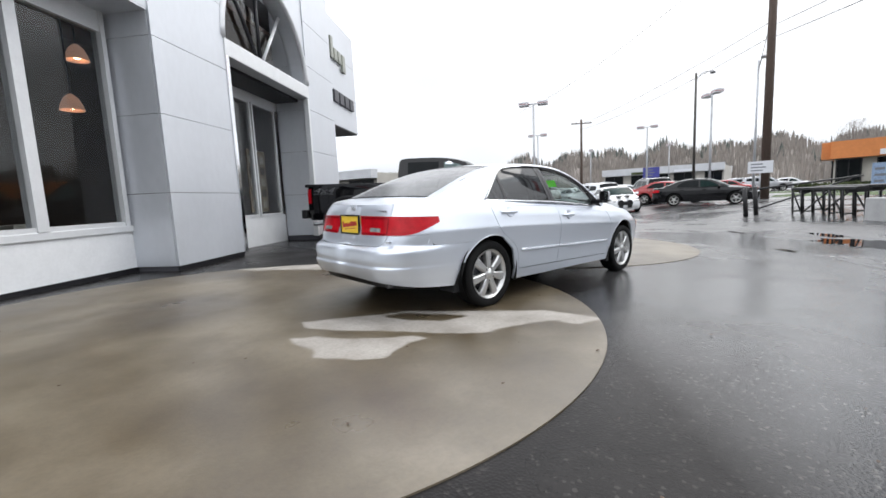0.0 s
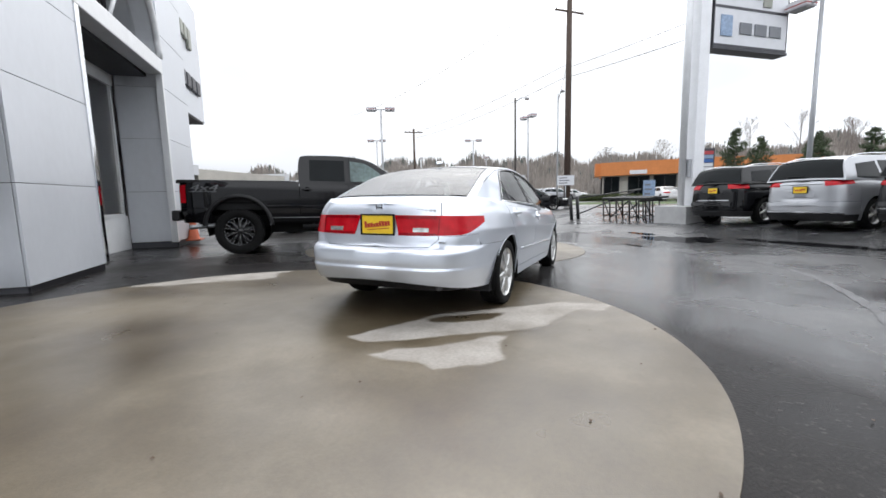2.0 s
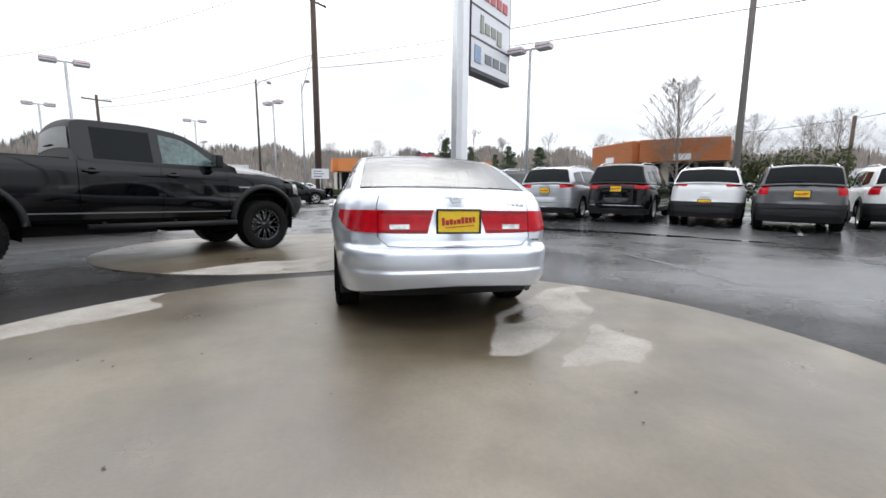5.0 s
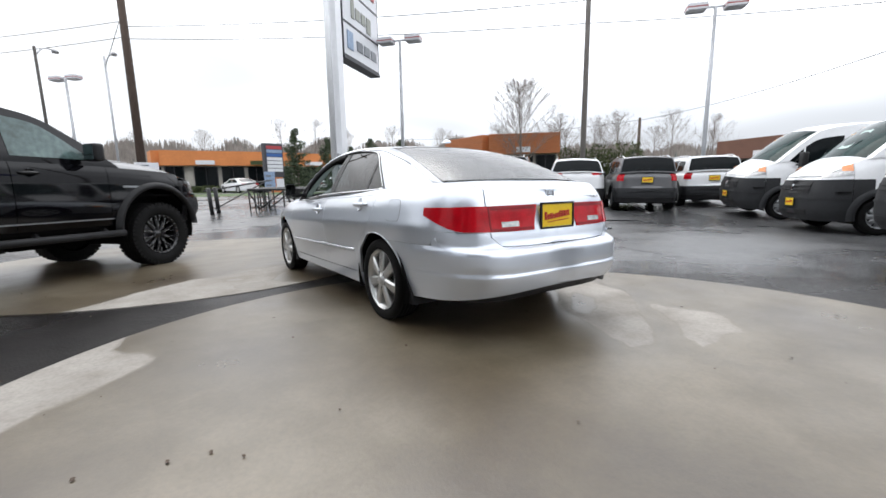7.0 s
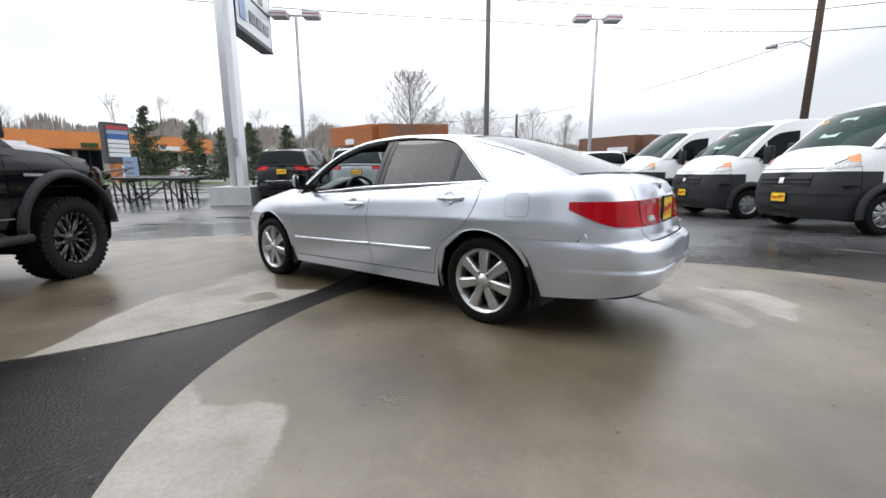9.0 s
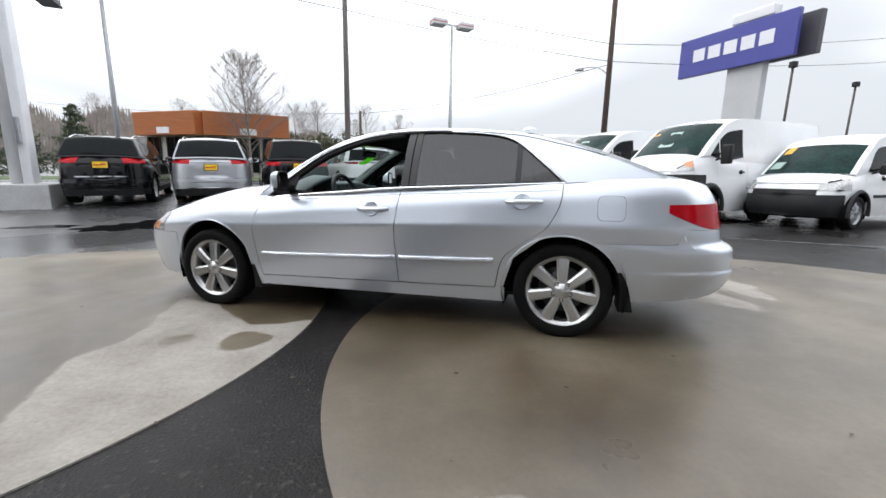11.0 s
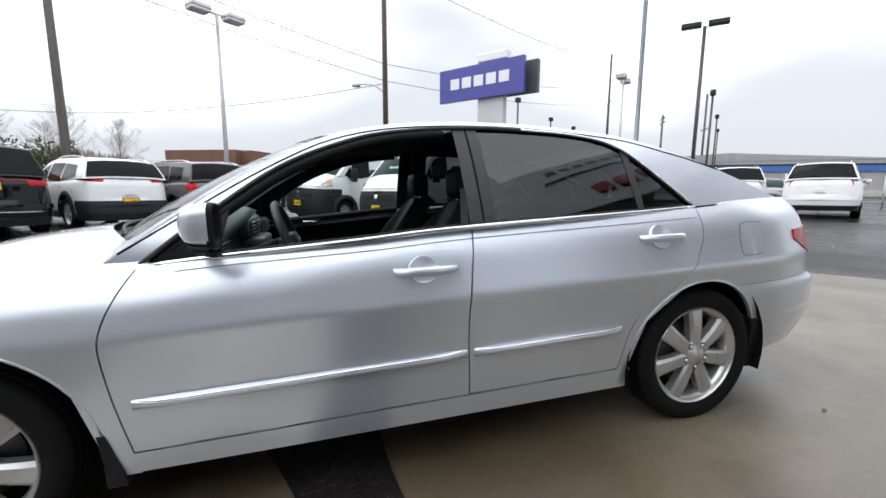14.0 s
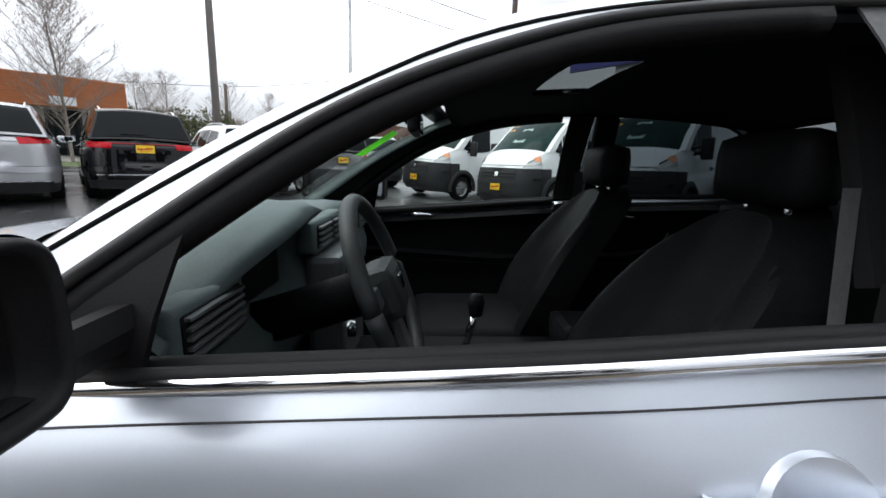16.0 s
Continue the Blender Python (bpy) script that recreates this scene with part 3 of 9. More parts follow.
def debris():
    """Wet leaf scraps and grit lying about the concrete and the asphalt."""
    rnd = random.Random(21)
    bm = bmesh.new()
    for _ in range(150):
        x, y = rnd.uniform(-6, 3), rnd.uniform(-4, 6)
        s, a = rnd.uniform(0.006, 0.018), rnd.uniform(0, 6.28)
        z = height(x, y) + 0.012
        q = []
        for k in range(5):
            r = s * rnd.uniform(0.6, 1.2)
            q.append(bm.verts.new((x + r * math.cos(a + k * 1.257), y + 0.6 * r * math.sin(a + k * 1.257), z + rnd.uniform(0, 0.004))))
        bm.faces.new(q)
    tagged(part("leaf_litter", bm, surface("wet_leaf_scraps", (0.06, 0.035, 0.02), 0.7, 0, 0.3, 30.0)), "tiny dark leaf scraps on the wet ground", "litter", kind="stuff")


debris()


def parking_line(a, b0, b1):
    bm = bmesh.new()
    rows = []
    for b in np.linspace(b0, b1, 9):
        row = []
        for d in (-0.05, 0.05):
            x, y = xy(a + d, b)
            row.append((x, y, height(x, y) + 0.005))
        rows.append(row)
    grid_faces(bm, rows)
    structure("road_marking", bm, surface("worn_white_marking", (0.42, 0.42, 0.41), 0.6, 0, 0.35, 3.0, tint=(0.12, 0.12, 0.12)), "worn white parking line on the asphalt", "marking")


parking_line(-4.57, 9.25, 11.9)


# ---- shop front: silver panels, an arched portal, show windows ----
def local(a, b, z=0.0):
    """A pose on the grid of the lot, x along the shop front and y away from the lot."""
    x, y = xy(a, b)
    return Matrix.Translation((x, y, z)) @ pose(0, 0, 0, 0, 0, 41)


FRONT = local(0, -5.05)


def front_piece(name, bm, material, label="", category="wall", parent=None, kind="structure", smooth=False):
    ob = part(name, bm, material, parent, "", smooth)
    if parent is None:
        ob.matrix_basis = FRONT
        tagged(ob, label, category, kind=kind)
    return ob


def clad(wall, x0, x1, z_list, y_face, normal=-1, deep=0.03):
    """Composite panels with open seams on a face of a wall."""
    for z0, z1 in zip(z_list, z_list[1:]):
        bm = bmesh.new()
        box(bm, x0 + 0.004, x1 - 0.004, min(y_face, y_face + normal * deep), max(y_face, y_face + normal * deep), z0 + 0.004, z1 - 0.004, bevel=0.004)
        part("panel", bm, PANEL, wall)


def clad_side(wall, x_face, y0, y1, z_list, normal=1, deep=0.03):
    for z0, z1 in zip(z_list, z_list[1:]):
        bm = bmesh.new()
        box(bm, min(x_face, x_face + normal * deep), max(x_face, x_face + normal * deep), y0 + 0.004, y1 - 0.004, z0 + 0.004, z1 - 0.004, bevel=0.004)
        part("panel", bm, PANEL, wall)


TOP, WING, EAVE = 7.6, -3.6, 6.5
SEAMS = [0.19, 1.33, 2.50, 3.61, 4.76, 5.9, 7.1, TOP]


def pier(name, a0, a1, label):
    w = front_piece(name, boxes((a0 + 0.03, a1 - 0.03, 0.035, 0.94, 0.0, TOP)), SEAM, label)
    clad(w, a0, a1, SEAMS, 0.033)
    clad_side(w, a0 + 0.029, 0.036, 0.935, SEAMS, -1)
    clad_side(w, a1 - 0.029, 0.036, 0.935, SEAMS, 1)
    part("base_strip", boxes((a0 + 0.01, a1 - 0.01, 0.006, 0.03, 0.04, 0.185)), DARK_METAL, w)
    return w


pier("wall_pier_1", 0.42, 2.17, "silver composite-panel pier of the shop front")
pier("wall_pier_2", 5.78, 7.65, "silver composite-panel pier of the shop front")

# portal between the piers: white frame, header, arched window
w = front_piece("wall_portal", bmesh.new(), PANEL, "arched portal head between two silver piers")
bm = bmesh.new()
ARC = [(3.975 + 1.80 * math.cos(t), 4.22 + 1.80 * math.sin(t)) for t in np.linspace(0, math.pi, 33)]
for (x0, z0), (x1, z1) in zip(ARC, ARC[1:]):
    for y in (0.03, 0.22):
        q = [bm.verts.new(p) for p in ((x0, y, z0), (x1, y, z1), (x1, y, TOP), (x0, y, TOP))]
        bm.faces.new(q)
    q = [bm.verts.new(p) for p in ((x0, 0.03, z0), (x1, 0.03, z1), (x1, 0.45, z1), (x0, 0.45, z0))]
    bm.faces.new(q)
bmesh.ops.recalc_face_normals(bm, faces=bm.faces[:])
part("arch_panel", bm, PANEL, w)
bm = bmesh.new()
sweep(bm, [(x, 0.02, z) for x, z in ARC], 0.07, 6)
part("arch_trim", bm, WHITE_METAL, w, "white arch trim", smooth=True)
part("header", boxes((2.17, 5.78, -0.02, 0.30, 3.88, 4.20), bevel=0.02), WHITE_METAL, w, "white portal header")
part("jamb", boxes((2.17, 2.27, -0.02, 0.12, 0.17, 3.88), bevel=0.012), CHROME, w, "polished metal jamb")
part("jamb", boxes((5.68, 5.78, -0.02, 0.12, 0.17, 3.88), bevel=0.012), WHITE_METAL, w)
part("soffit", boxes((2.17, 5.78, 0.31, 1.2, 3.82, 3.95)), DARK_METAL, w)
bm = bmesh.new()
c0 = bm.verts.new((3.975, 0.40, 4.22))
ring = [bm.verts.new((x, 0.40, z)) for x, z in ARC]
for u, v in zip(ring, ring[1:]):
    bm.faces.new((c0, u, v))
part("arch_pane", bm, SHOP_GLASS, w, "arched window glass")
for t in (0.30, 0.5, 0.70):
    bm = bmesh.new()
    e = (3.975 + 1.80 * math.cos(t * math.pi), 0.30, 4.22 + 1.80 * math.sin(t * math.pi))
    tube(bm, (3.975, 0.30, 4.20), e, 0.05, n=4)
    part("mullion", bm, DARK_METAL if t != 0.30 else WHITE_METAL, w)
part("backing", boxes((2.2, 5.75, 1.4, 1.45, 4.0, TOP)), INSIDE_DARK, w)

# window wall inside the portal
w = front_piece("wall_portal_back", boxes((2.12, 5.83, 0.96, 1.2, 0.0, 0.80), (2.12, 5.83, 0.96, 1.2, 3.6, 3.9), bevel=0.006), WHITE_WALL, "white knee wall and head behind the portal")
for i, (a0, a1) in enumerate(((2.2, 3.3), (3.36, 4.45), (4.52, 5.62))):
    win = front_piece("window_%d" % (i + 1), boxes((a0, a0 + 0.05, 0.94, 1.04, 0.80, 3.62), (a1 - 0.05, a1, 0.94, 1.04, 0.80, 3.62), (a0, a1, 0.94, 1.04, 0.80, 0.86), (a0, a1, 0.94, 1.04, 3.56, 3.62)),
                      WHITE_METAL, "tall show window with white frame", "window")
    part("pane", boxes((a0 + 0.05, a1 - 0.05, 0.985, 0.993, 0.86, 3.56)), SHOP_GLASS, win)

# show windows to the near side, under the sign fascia
w = front_piece("wall_show_front", boxes((WING, 0.42, 0.72, 0.95, 0.0, 0.76), bevel=0.006), WHITE_WALL, "white knee wall under the show windows")
part("sill", boxes((WING, 0.42, 0.69, 0.96, 0.76, 0.86), bevel=0.01), WHITE_METAL, w)
part("base_strip", boxes((WING, 0.42, 0.70, 0.72, 0.04, 0.20)), DARK_METAL, w)
xs = [0.36, -0.90, -2.20, -3.50]
for i, (a1, a0) in enumerate(zip(xs, xs[1:])):
    win = front_piece("window_%d" % (i + 4), boxes((a0, a0 + 0.07, 0.68, 0.84, 0.86, 3.95), (a1 - 0.07, a1, 0.68, 0.84, 0.86, 3.95), (a0, a1, 0.70, 0.82, 3.66, 3.95), (a0, a1, 0.70, 0.82, 0.86, 0.92)),
                      WHITE_METAL, "tall show window with white frame", "window")
    part("pane", boxes((a0 + 0.07, a1 - 0.07, 0.755, 0.763, 0.92, 3.66)), SHOP_GLASS, win)
w = front_piece("wall_fascia", boxes((WING + 0.03, 0.44, 0.06, 0.9, 3.99, EAVE)), SEAM, "silver sign fascia over the show windows")
for a0, a1 in ((-1.6, 0.44), (WING, -1.6)):
    clad(w, a0, a1, [3.97, 5.25, EAVE], 0.055)
clad_side(w, WING + 0.029, 0.058, 0.90, [3.97, 5.25, EAVE], -1)
part("fascia_soffit", boxes((WING, 0.42, 0.03, 0.76, 3.95, 3.985)), PANEL, w)
part("sign_board", boxes((-3.4, -0.35, -0.05, 0.02, 5.55, 6.15), bevel=0.02), WHITE_METAL, w, "pale sign board")
for k in range(8):
    part("sign_bar", boxes((-3.2 + 0.34 * k, -2.96 + 0.34 * k, -0.07, -0.045, 5.85, 6.05), bevel=0.008), SIGN_GREY, w, "grey sign lettering, plain bars")
for k in range(5):
    part("sign_bar", boxes((-3.2 + 0.46 * k, -2.84 + 0.46 * k, -0.06, 0.02, 4.42, 4.82), bevel=0.05), SIGN_RED, w, "red raised sign lettering, plain bars")

# end fin with its two rows of raised marks, and the wall below it
w = front_piece("wall_fin", boxes((7.70, 11.05, 0.38, 3.4, 3.72, 7.25)), SEAM, "pale sign fin beyond the portal")
clad(w, 7.70, 11.08, [3.70, 4.9, 6.1, 7.27], 0.378)
clad_side(w, 11.05, 0.38, 3.4, [3.70, 4.9, 6.1, 7.27], 1)
part("fin_soffit", boxes((7.70, 11.05, 0.38, 3.4, 3.66, 3.715)), DARK_METAL, w)
for x0, x1, z0, z1 in ((8.50, 8.72, 5.85, 6.55), (8.80, 9.10, 5.85, 6.25), (9.18, 9.48, 5.85, 6.25), (9.56, 9.86, 5.65, 6.25)):
    part("sign_bar", boxes((x0, x1, 0.26, 0.35, z0, z1), bevel=0.03), SIGN_OLIVE, w, "raised olive sign lettering, plain bars")
for k in range(4):
    part("sign_bar", boxes((8.55 + 0.52 * k, 8.95 + 0.52 * k, 0.26, 0.35, 4.45, 4.85), bevel=0.02), SIGN_DARK, w, "raised black sign lettering, plain bars")
front_piece("wall_end", boxes((7.65, 7.9, 1.4, 16, 0.0, 6.3)), WHITE_WALL, "plain end wall of the shop")
front_piece("wall_back", boxes((WING, 7.8, 15.8, 16, 0.0, 6.3)), WHITE_WALL, "plain back wall of the shop")
front_piece("wall_far_end", boxes((WING, WING + 0.2, 0.93, 15.8, 0.0, 6.3)), WHITE_WALL, "plain end wall of the shop")
front_piece("roof", boxes((WING, 7.8, 0.93, 16, 6.3, 6.42)), WHITE_ROOF, "flat roof of the shop", "roof")
front_piece("floor", boxes((WING + 0.2, 7.65, 0.97, 15.8, 0.0, 0.16)), surface("dark_tile_floor", (0.10, 0.095, 0.09), 0.25, 0, 0.15, 2.0), "dark tiled showroom floor", "floor")
front_piece("ceiling", boxes((WING + 0.2, 7.65, 1.0, 15.8, 5.6, 5.7)), surface("brown_ceiling", (0.11, 0.065, 0.045), 0.7, 0, 0.2, 1.0), "brown showroom ceiling", "ceiling")
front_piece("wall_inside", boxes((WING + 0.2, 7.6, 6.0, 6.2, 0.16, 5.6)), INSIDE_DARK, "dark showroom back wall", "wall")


# even emission replaces the daylight that falls on the copper shades
SHADE = glow("copper_shade_daylight_glow", (0.80, 0.46, 0.33), 0.32)


def pendant(a, y, z):
    m = FRONT @ Matrix.Translation((a, y, z))
    root = empty("pendant_lamp", m, "ribbed copper pendant lamp, lit, hanging in the showroom", "lamp", "showroom pendants")
    bm = bmesh.new()
    lathe(bm, [(0.03, 0.27), (0.06, 0.25), (0.105, 0.20), (0.155, 0.09), (0.175, 0.0), (0.170, 0.0), (0.150, 0.085), (0.095, 0.19)], 28, "Z")
    part("shade", bm, SHADE, root, "ribbed copper shade with an added glow")
    part("bulb", lathe(bmesh.new(), [(0.0, 0.02), (0.05, 0.04), (0.06, 0.09), (0.03, 0.14)], 14, "Z"), glow("warm_bulb", (1.0, 0.72, 0.45), 14.0), root, "lit bulb")
    part("rod", tube(bmesh.new(), (0, 0, 0.24), (0, 0, 5.58 - z), 0.012), DARK_METAL, root)


pendant(1.34, 2.2, 3.70)
pendant(1.12, 2.2, 2.82)
root = empty("display_desk", FRONT @ Matrix.Translation((-0.45, 1.7, 0.16)), "dark display desk with pale leaflets behind the window", "desk")
part("desk_top", boxes((-0.6, 0.6, -0.3, 0.3, 0.70, 0.74), bevel=0.005), DARK_METAL, root)
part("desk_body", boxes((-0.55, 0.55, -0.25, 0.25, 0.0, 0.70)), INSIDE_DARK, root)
PAPER_PALE = surface("pale_paper", (0.5, 0.47, 0.42), 0.7)
part("leaflet", boxes((-0.15, 0.3, -0.2, 0.05, 0.74, 0.80), bevel=0.01), PAPER_PALE, root, "pale leaflets")
root = empty("poster_stand", FRONT @ Matrix.Translation((5.05, 1.25, 0.16)), "tall printed poster behind the portal window", "poster")
part("board", boxes((-0.42, 0.42, 0, 0.03, 0.75, 2.35)), surface("poster_tan", (0.34, 0.27, 0.20), 0.6, 0, 0.35, 5.0), root)
for k in range(5):
    for j in range(3):
        part("print_block", boxes((-0.36 + 0.25 * j, -0.16 + 0.25 * j, -0.006, 0.0, 0.85 + 0.29 * k, 1.05 + 0.29 * k)), surface("poster_ink", (0.12, 0.10, 0.09), 0.6, 0, 0.3, 9.0) if (k + j) % 2 else PAPER_PALE, root)
part("leg", boxes((-0.03, 0.03, 0.03, 0.06, 0.0, 0.8)), DARK_METAL, root)

# traffic cone by the far pier
root = empty("traffic_cone", FRONT @ Matrix.Translation((6.55, -0.12, 0.125)), "dull orange traffic cone beside the pier", "cone")
part("cone_body", lathe(bmesh.new(), [(0.15, 0.03), (0.13, 0.06), (0.035, 0.66), (0.025, 0.70), (0.0, 0.70)], 24, "Z"), surface("cone_orange", (0.45, 0.10, 0.04), 0.6, 0, 0.2, 6.0), root, smooth=True)
part("cone_foot", boxes((-0.19, 0.19, -0.19, 0.19, 0.0, 0.035), bevel=0.01), surface("cone_base", (0.30, 0.07, 0.03), 0.7, 0, 0.2, 6.0), root)


# ---- poles, lamps, wires ----
def lot_lamp(x, y, turn, top=7.35, label="galvanised lot lamp with two white box heads"):
    z = height(x, y)
    root = empty("lot_lamp", Matrix.Translation((x, y, z)) @ pose(0, 0, 0, 0, 0, turn), label, "street lamp", "twin-headed lot lamps")
    h = top - z
    part("pole", tube(bmesh.new(), (0, 0, 0.3), (0, 0, h - 0.12), 0.085, 0.06, 12), POLE_GREY, root)
    part("footing", tube(bmesh.new(), (0, 0, -0.2), (0, 0, 0.5), 0.26, 0.25, 20), CONCRETE_BASE, root)
    part("cross_arm", boxes((-0.42, 0.42, -0.035, 0.035, h - 0.16, h - 0.09), bevel=0.008), POLE_GREY, root)
    for s in (-1, 1):
        x0, x1 = sorted((s * 0.30, s * 0.98))
        hd = part("lamp_head", boxes((x0, x1, -0.26, 0.26, h - 0.22, h + 0.02), bevel=0.03), LAMP_HOUSING, root, "white box lamp head")
        part("lens", boxes((x0 + 0.05, x1 - 0.05, -0.21, 0.21, h - 0.245, h - 0.222)), LAMP_GLASS, hd)
        part("band", boxes((x0 - 0.003, x1 + 0.003, -0.263, 0.263, h - 0.14, h - 0.10)), LAMP_BAND, hd)


for x, y, turn in ((13.15, -7.49, 41), (3.74, -15.51, 41), (29.2, 5.75, 41), (20.8, 14.3, 120), (34.5, 23.5, 120), (40.5, 14.5, 110), (57.0, 29.5, 30), (62, 20, 30), (-16.5, -19.0, 41)):
    lot_lamp(x, y, turn)


def street_pole(name, x, y, top, r0, r1, material, label, arms=(), lamp=None, category="utility pole"):
    z = height(x, y)
    root = empty(name, Matrix.Translation((x, y, z)), label, category)
    part("pole", tube(bmesh.new(), (0, 0, -0.3), (0, 0, top - z), r0, r1, 14), material, root)
    for zz, half, turn in arms:
        bm = box(bmesh.new(), -half, half, -0.05, 0.05, -0.06, 0.06, Matrix.Translation((0, 0, zz - z)) @ pose(0, 0, 0, 0, 0, turn), bevel=0.01)
        arm = part("cross_arm", bm, material, root)
        for u in (-0.9, -0.45, 0.45, 0.9):
            p = pose(0, 0, 0, 0, 0, turn) @ Vector((u * half, 0, zz - z + 0.06))
            part("insulator", tube(bmesh.new(), p, p + Vector((0, 0, 0.14)), 0.04, 0.03, 8), SIGN_GREY, arm)
    if lamp:
        dx, dy, zz = lamp
        bm = bmesh.new()
        sweep(bm, run([(0, 0, zz - z - 0.5), (dx * 0.4, dy * 0.4, zz - z), (dx, dy, zz - z + 0.1)], 10), 0.035)
        arm = part("lamp_arm", bm, POLE_GREY, root, smooth=True)
        bm = bmesh.new()
        lathe(bm, [(0.0, 0.14), (0.10, 0.11), (0.16, 0.02), (0.15, -0.06), (0.0, -0.07)], 16, "Z")
        bmesh.ops.transform(bm, matrix=Matrix.Translation((dx, dy, zz - z)) @ Matrix.Diagonal((1.7, 1.1, 1, 1)), verts=bm.verts)
        part("lamp_head", bm, LAMP_GLASS, arm, smooth=True)
    return root


street_pole("utility_pole", 29.2, 2.65, 17.5, 0.26, 0.19, WOOD_POLE, "tall dark wooden utility pole with cross arms", ((14.6, 1.3, -45), (16.4, 1.3, -45)))
street_pole("street_lamp", 33.0, 4.0, 9.6, 0.09, 0.06, POLE_GREY, "slim galvanised street lamp with a curved arm", (), (-1.6, -0.6, 9.4), "street lamp")
street_pole("street_lamp", 30.0, 7.0, 9.0, 0.10, 0.07, DARK_POLE, "tall dark street lamp with a short arm", (), (0.8, -0.8, 9.0), "street lamp")
street_pole("utility_pole", 7.84, -13.56, 15.0, 0.125, 0.085, surface("grey_weathered_pole", (0.17, 0.155, 0.14), 0.85, 0, 0.2, 4.0, 0.4, 40.0, stretch=(6, 6, 0.6)), "tall grey weathered wooden pole behind the parked cars")
street_pole("utility_pole", -3.55, -23.9, 16.5, 0.18, 0.12, WOOD_POLE, "dark wooden utility pole carrying a street lamp", ((14.5, 1.2, 10),), (1.65, -0.7, 7.1))
street_pole("utility_pole", 48.0, 26.0, 10.5, 0.18, 0.13, WOOD_POLE, "wooden utility pole with cross arm", ((10.0, 1.3, -50),))
street_pole("utility_pole", 16.84, -32.83, 6.1, 0.14, 0.11, WOOD_POLE, "short wooden utility pole in front of the hedge")
street_pole("utility_pole", -43.75, -56.7, 21.5, 0.24, 0.15, DARK_POLE, "tall utility pole with several cross arms", ((20.2, 1.0, 60), (16.8, 0.7, 60), (14.2, 2.3, 60)))
street_pole("utility_pole", -50.0, -52.0, 12.0, 0.18, 0.13, DARK_POLE, "far utility pole with cross arm", ((11.4, 1.5, 60), (10.8, 1.5, 60)))
street_pole("utility_pole", -56.0, -50.0, 15.0, 0.18, 0.13, DARK_POLE, "far utility pole with cross arm", ((9.8, 1.5, 60),))
street_pole("flagpole", -9.55, -9.38, 24.0, 0.075, 0.055, surface("pale_blue_grey_pole", (0.45, 0.48, 0.53), 0.4, 0.3, 0.05, 5.0), "tall pale grey flagpole beside the vans", category="flagpole")


def flood_pole(x, y, top, turn, twin=True):
    z = height(x, y)
    root = empty("flood_lamp", Matrix.Translation((x, y, z)) @ pose(0, 0, 0, 0, 0, turn), "dark bronze flood lamp pole", "street lamp", "dark flood lamps")
    part("pole", tube(bmesh.new(), (0, 0, -0.2), (0, 0, top - z), 0.085, 0.07, 10), DARK_POLE, root)
    for s in (-1, 1) if twin else (0,):
        x0, x1 = (s * 0.12, s * 0.90) if s else (-0.18, 0.18)
        part("lamp_head", boxes((min(x0, x1), max(x0, x1), -0.17, 0.17, top - z - 0.02, top - z + 0.20 + (0.15 if not s else 0)), bevel=0.05), DARK_METAL, root, "dark lamp head")


flood_pole(-15.84, -13.13, 8.0, -46)
flood_pole(-25.38, -21.11, 7.3, 40, False)
flood_pole(-37.0, -31.0, 7.8, 40, False)
flood_pole(-46.1, -38.85, 7.8, 40, False)
for x, y in ((-14.6, -28.7), (-21.9, -36.3), (-27.6, -41.1), (-32.6, -45.0)):
    flood_pole(x, y, 7.6, 20, False)


def cable(name, p, q, sag=0.6, r=0.018, n=24):
    p, q = Vector(p), Vector(q)
    bm = bmesh.new()
    sweep(bm, [p.lerp(q, u) - Vector((0, 0, sag * 4 * u * (1 - u))) for u in np.linspace(0, 1, n + 1)], r, 5)
    tagged(part(name, bm, WIRE), "thin black overhead cable between poles", "cable", "overhead cables")


U, D, B = (29.2, 2.65), (7.84, -13.56), (-3.55, -23.9)
for (p, q, sag) in (((*U, 10.6), (*D, 8.4), 0.25), ((*U, 9.9), (*D, 7.5), 0.25), ((*D, 8.4), (*B, 8.3), 0.15), ((*D, 7.5), (*B, 7.35), 0.15), ((*U, 14.7), (*D, 13.6), 0.4),
                    ((*U, 10.9), (48, 26, 9.9), 0.4), ((*U, 10.0), (48, 26, 9.2), 0.5), ((*U, 16.5), (60, 45, 16.0), 1.2), ((*B, 8.3), (-43.75, -56.7, 16.9), 0.8), ((*B, 13.6), (-43.75, -56.7, 20.3), 0.8),
                    ((*B, 7.35), (-43.75, -56.7, 14.3), 0.8), ((16.84, -32.83, 5.9), (*B, 7.2), 0.5), ((16.84, -32.83, 5.9), (60, -34, 8.0), 0.5), ((-43.75, -56.7, 20.3), (-90, -90, 19), 1.0), ((*U, 11.5), (33.0, 4.0, 9.0), 0.1)):
    cable("overhead_cable", p, q, sag)


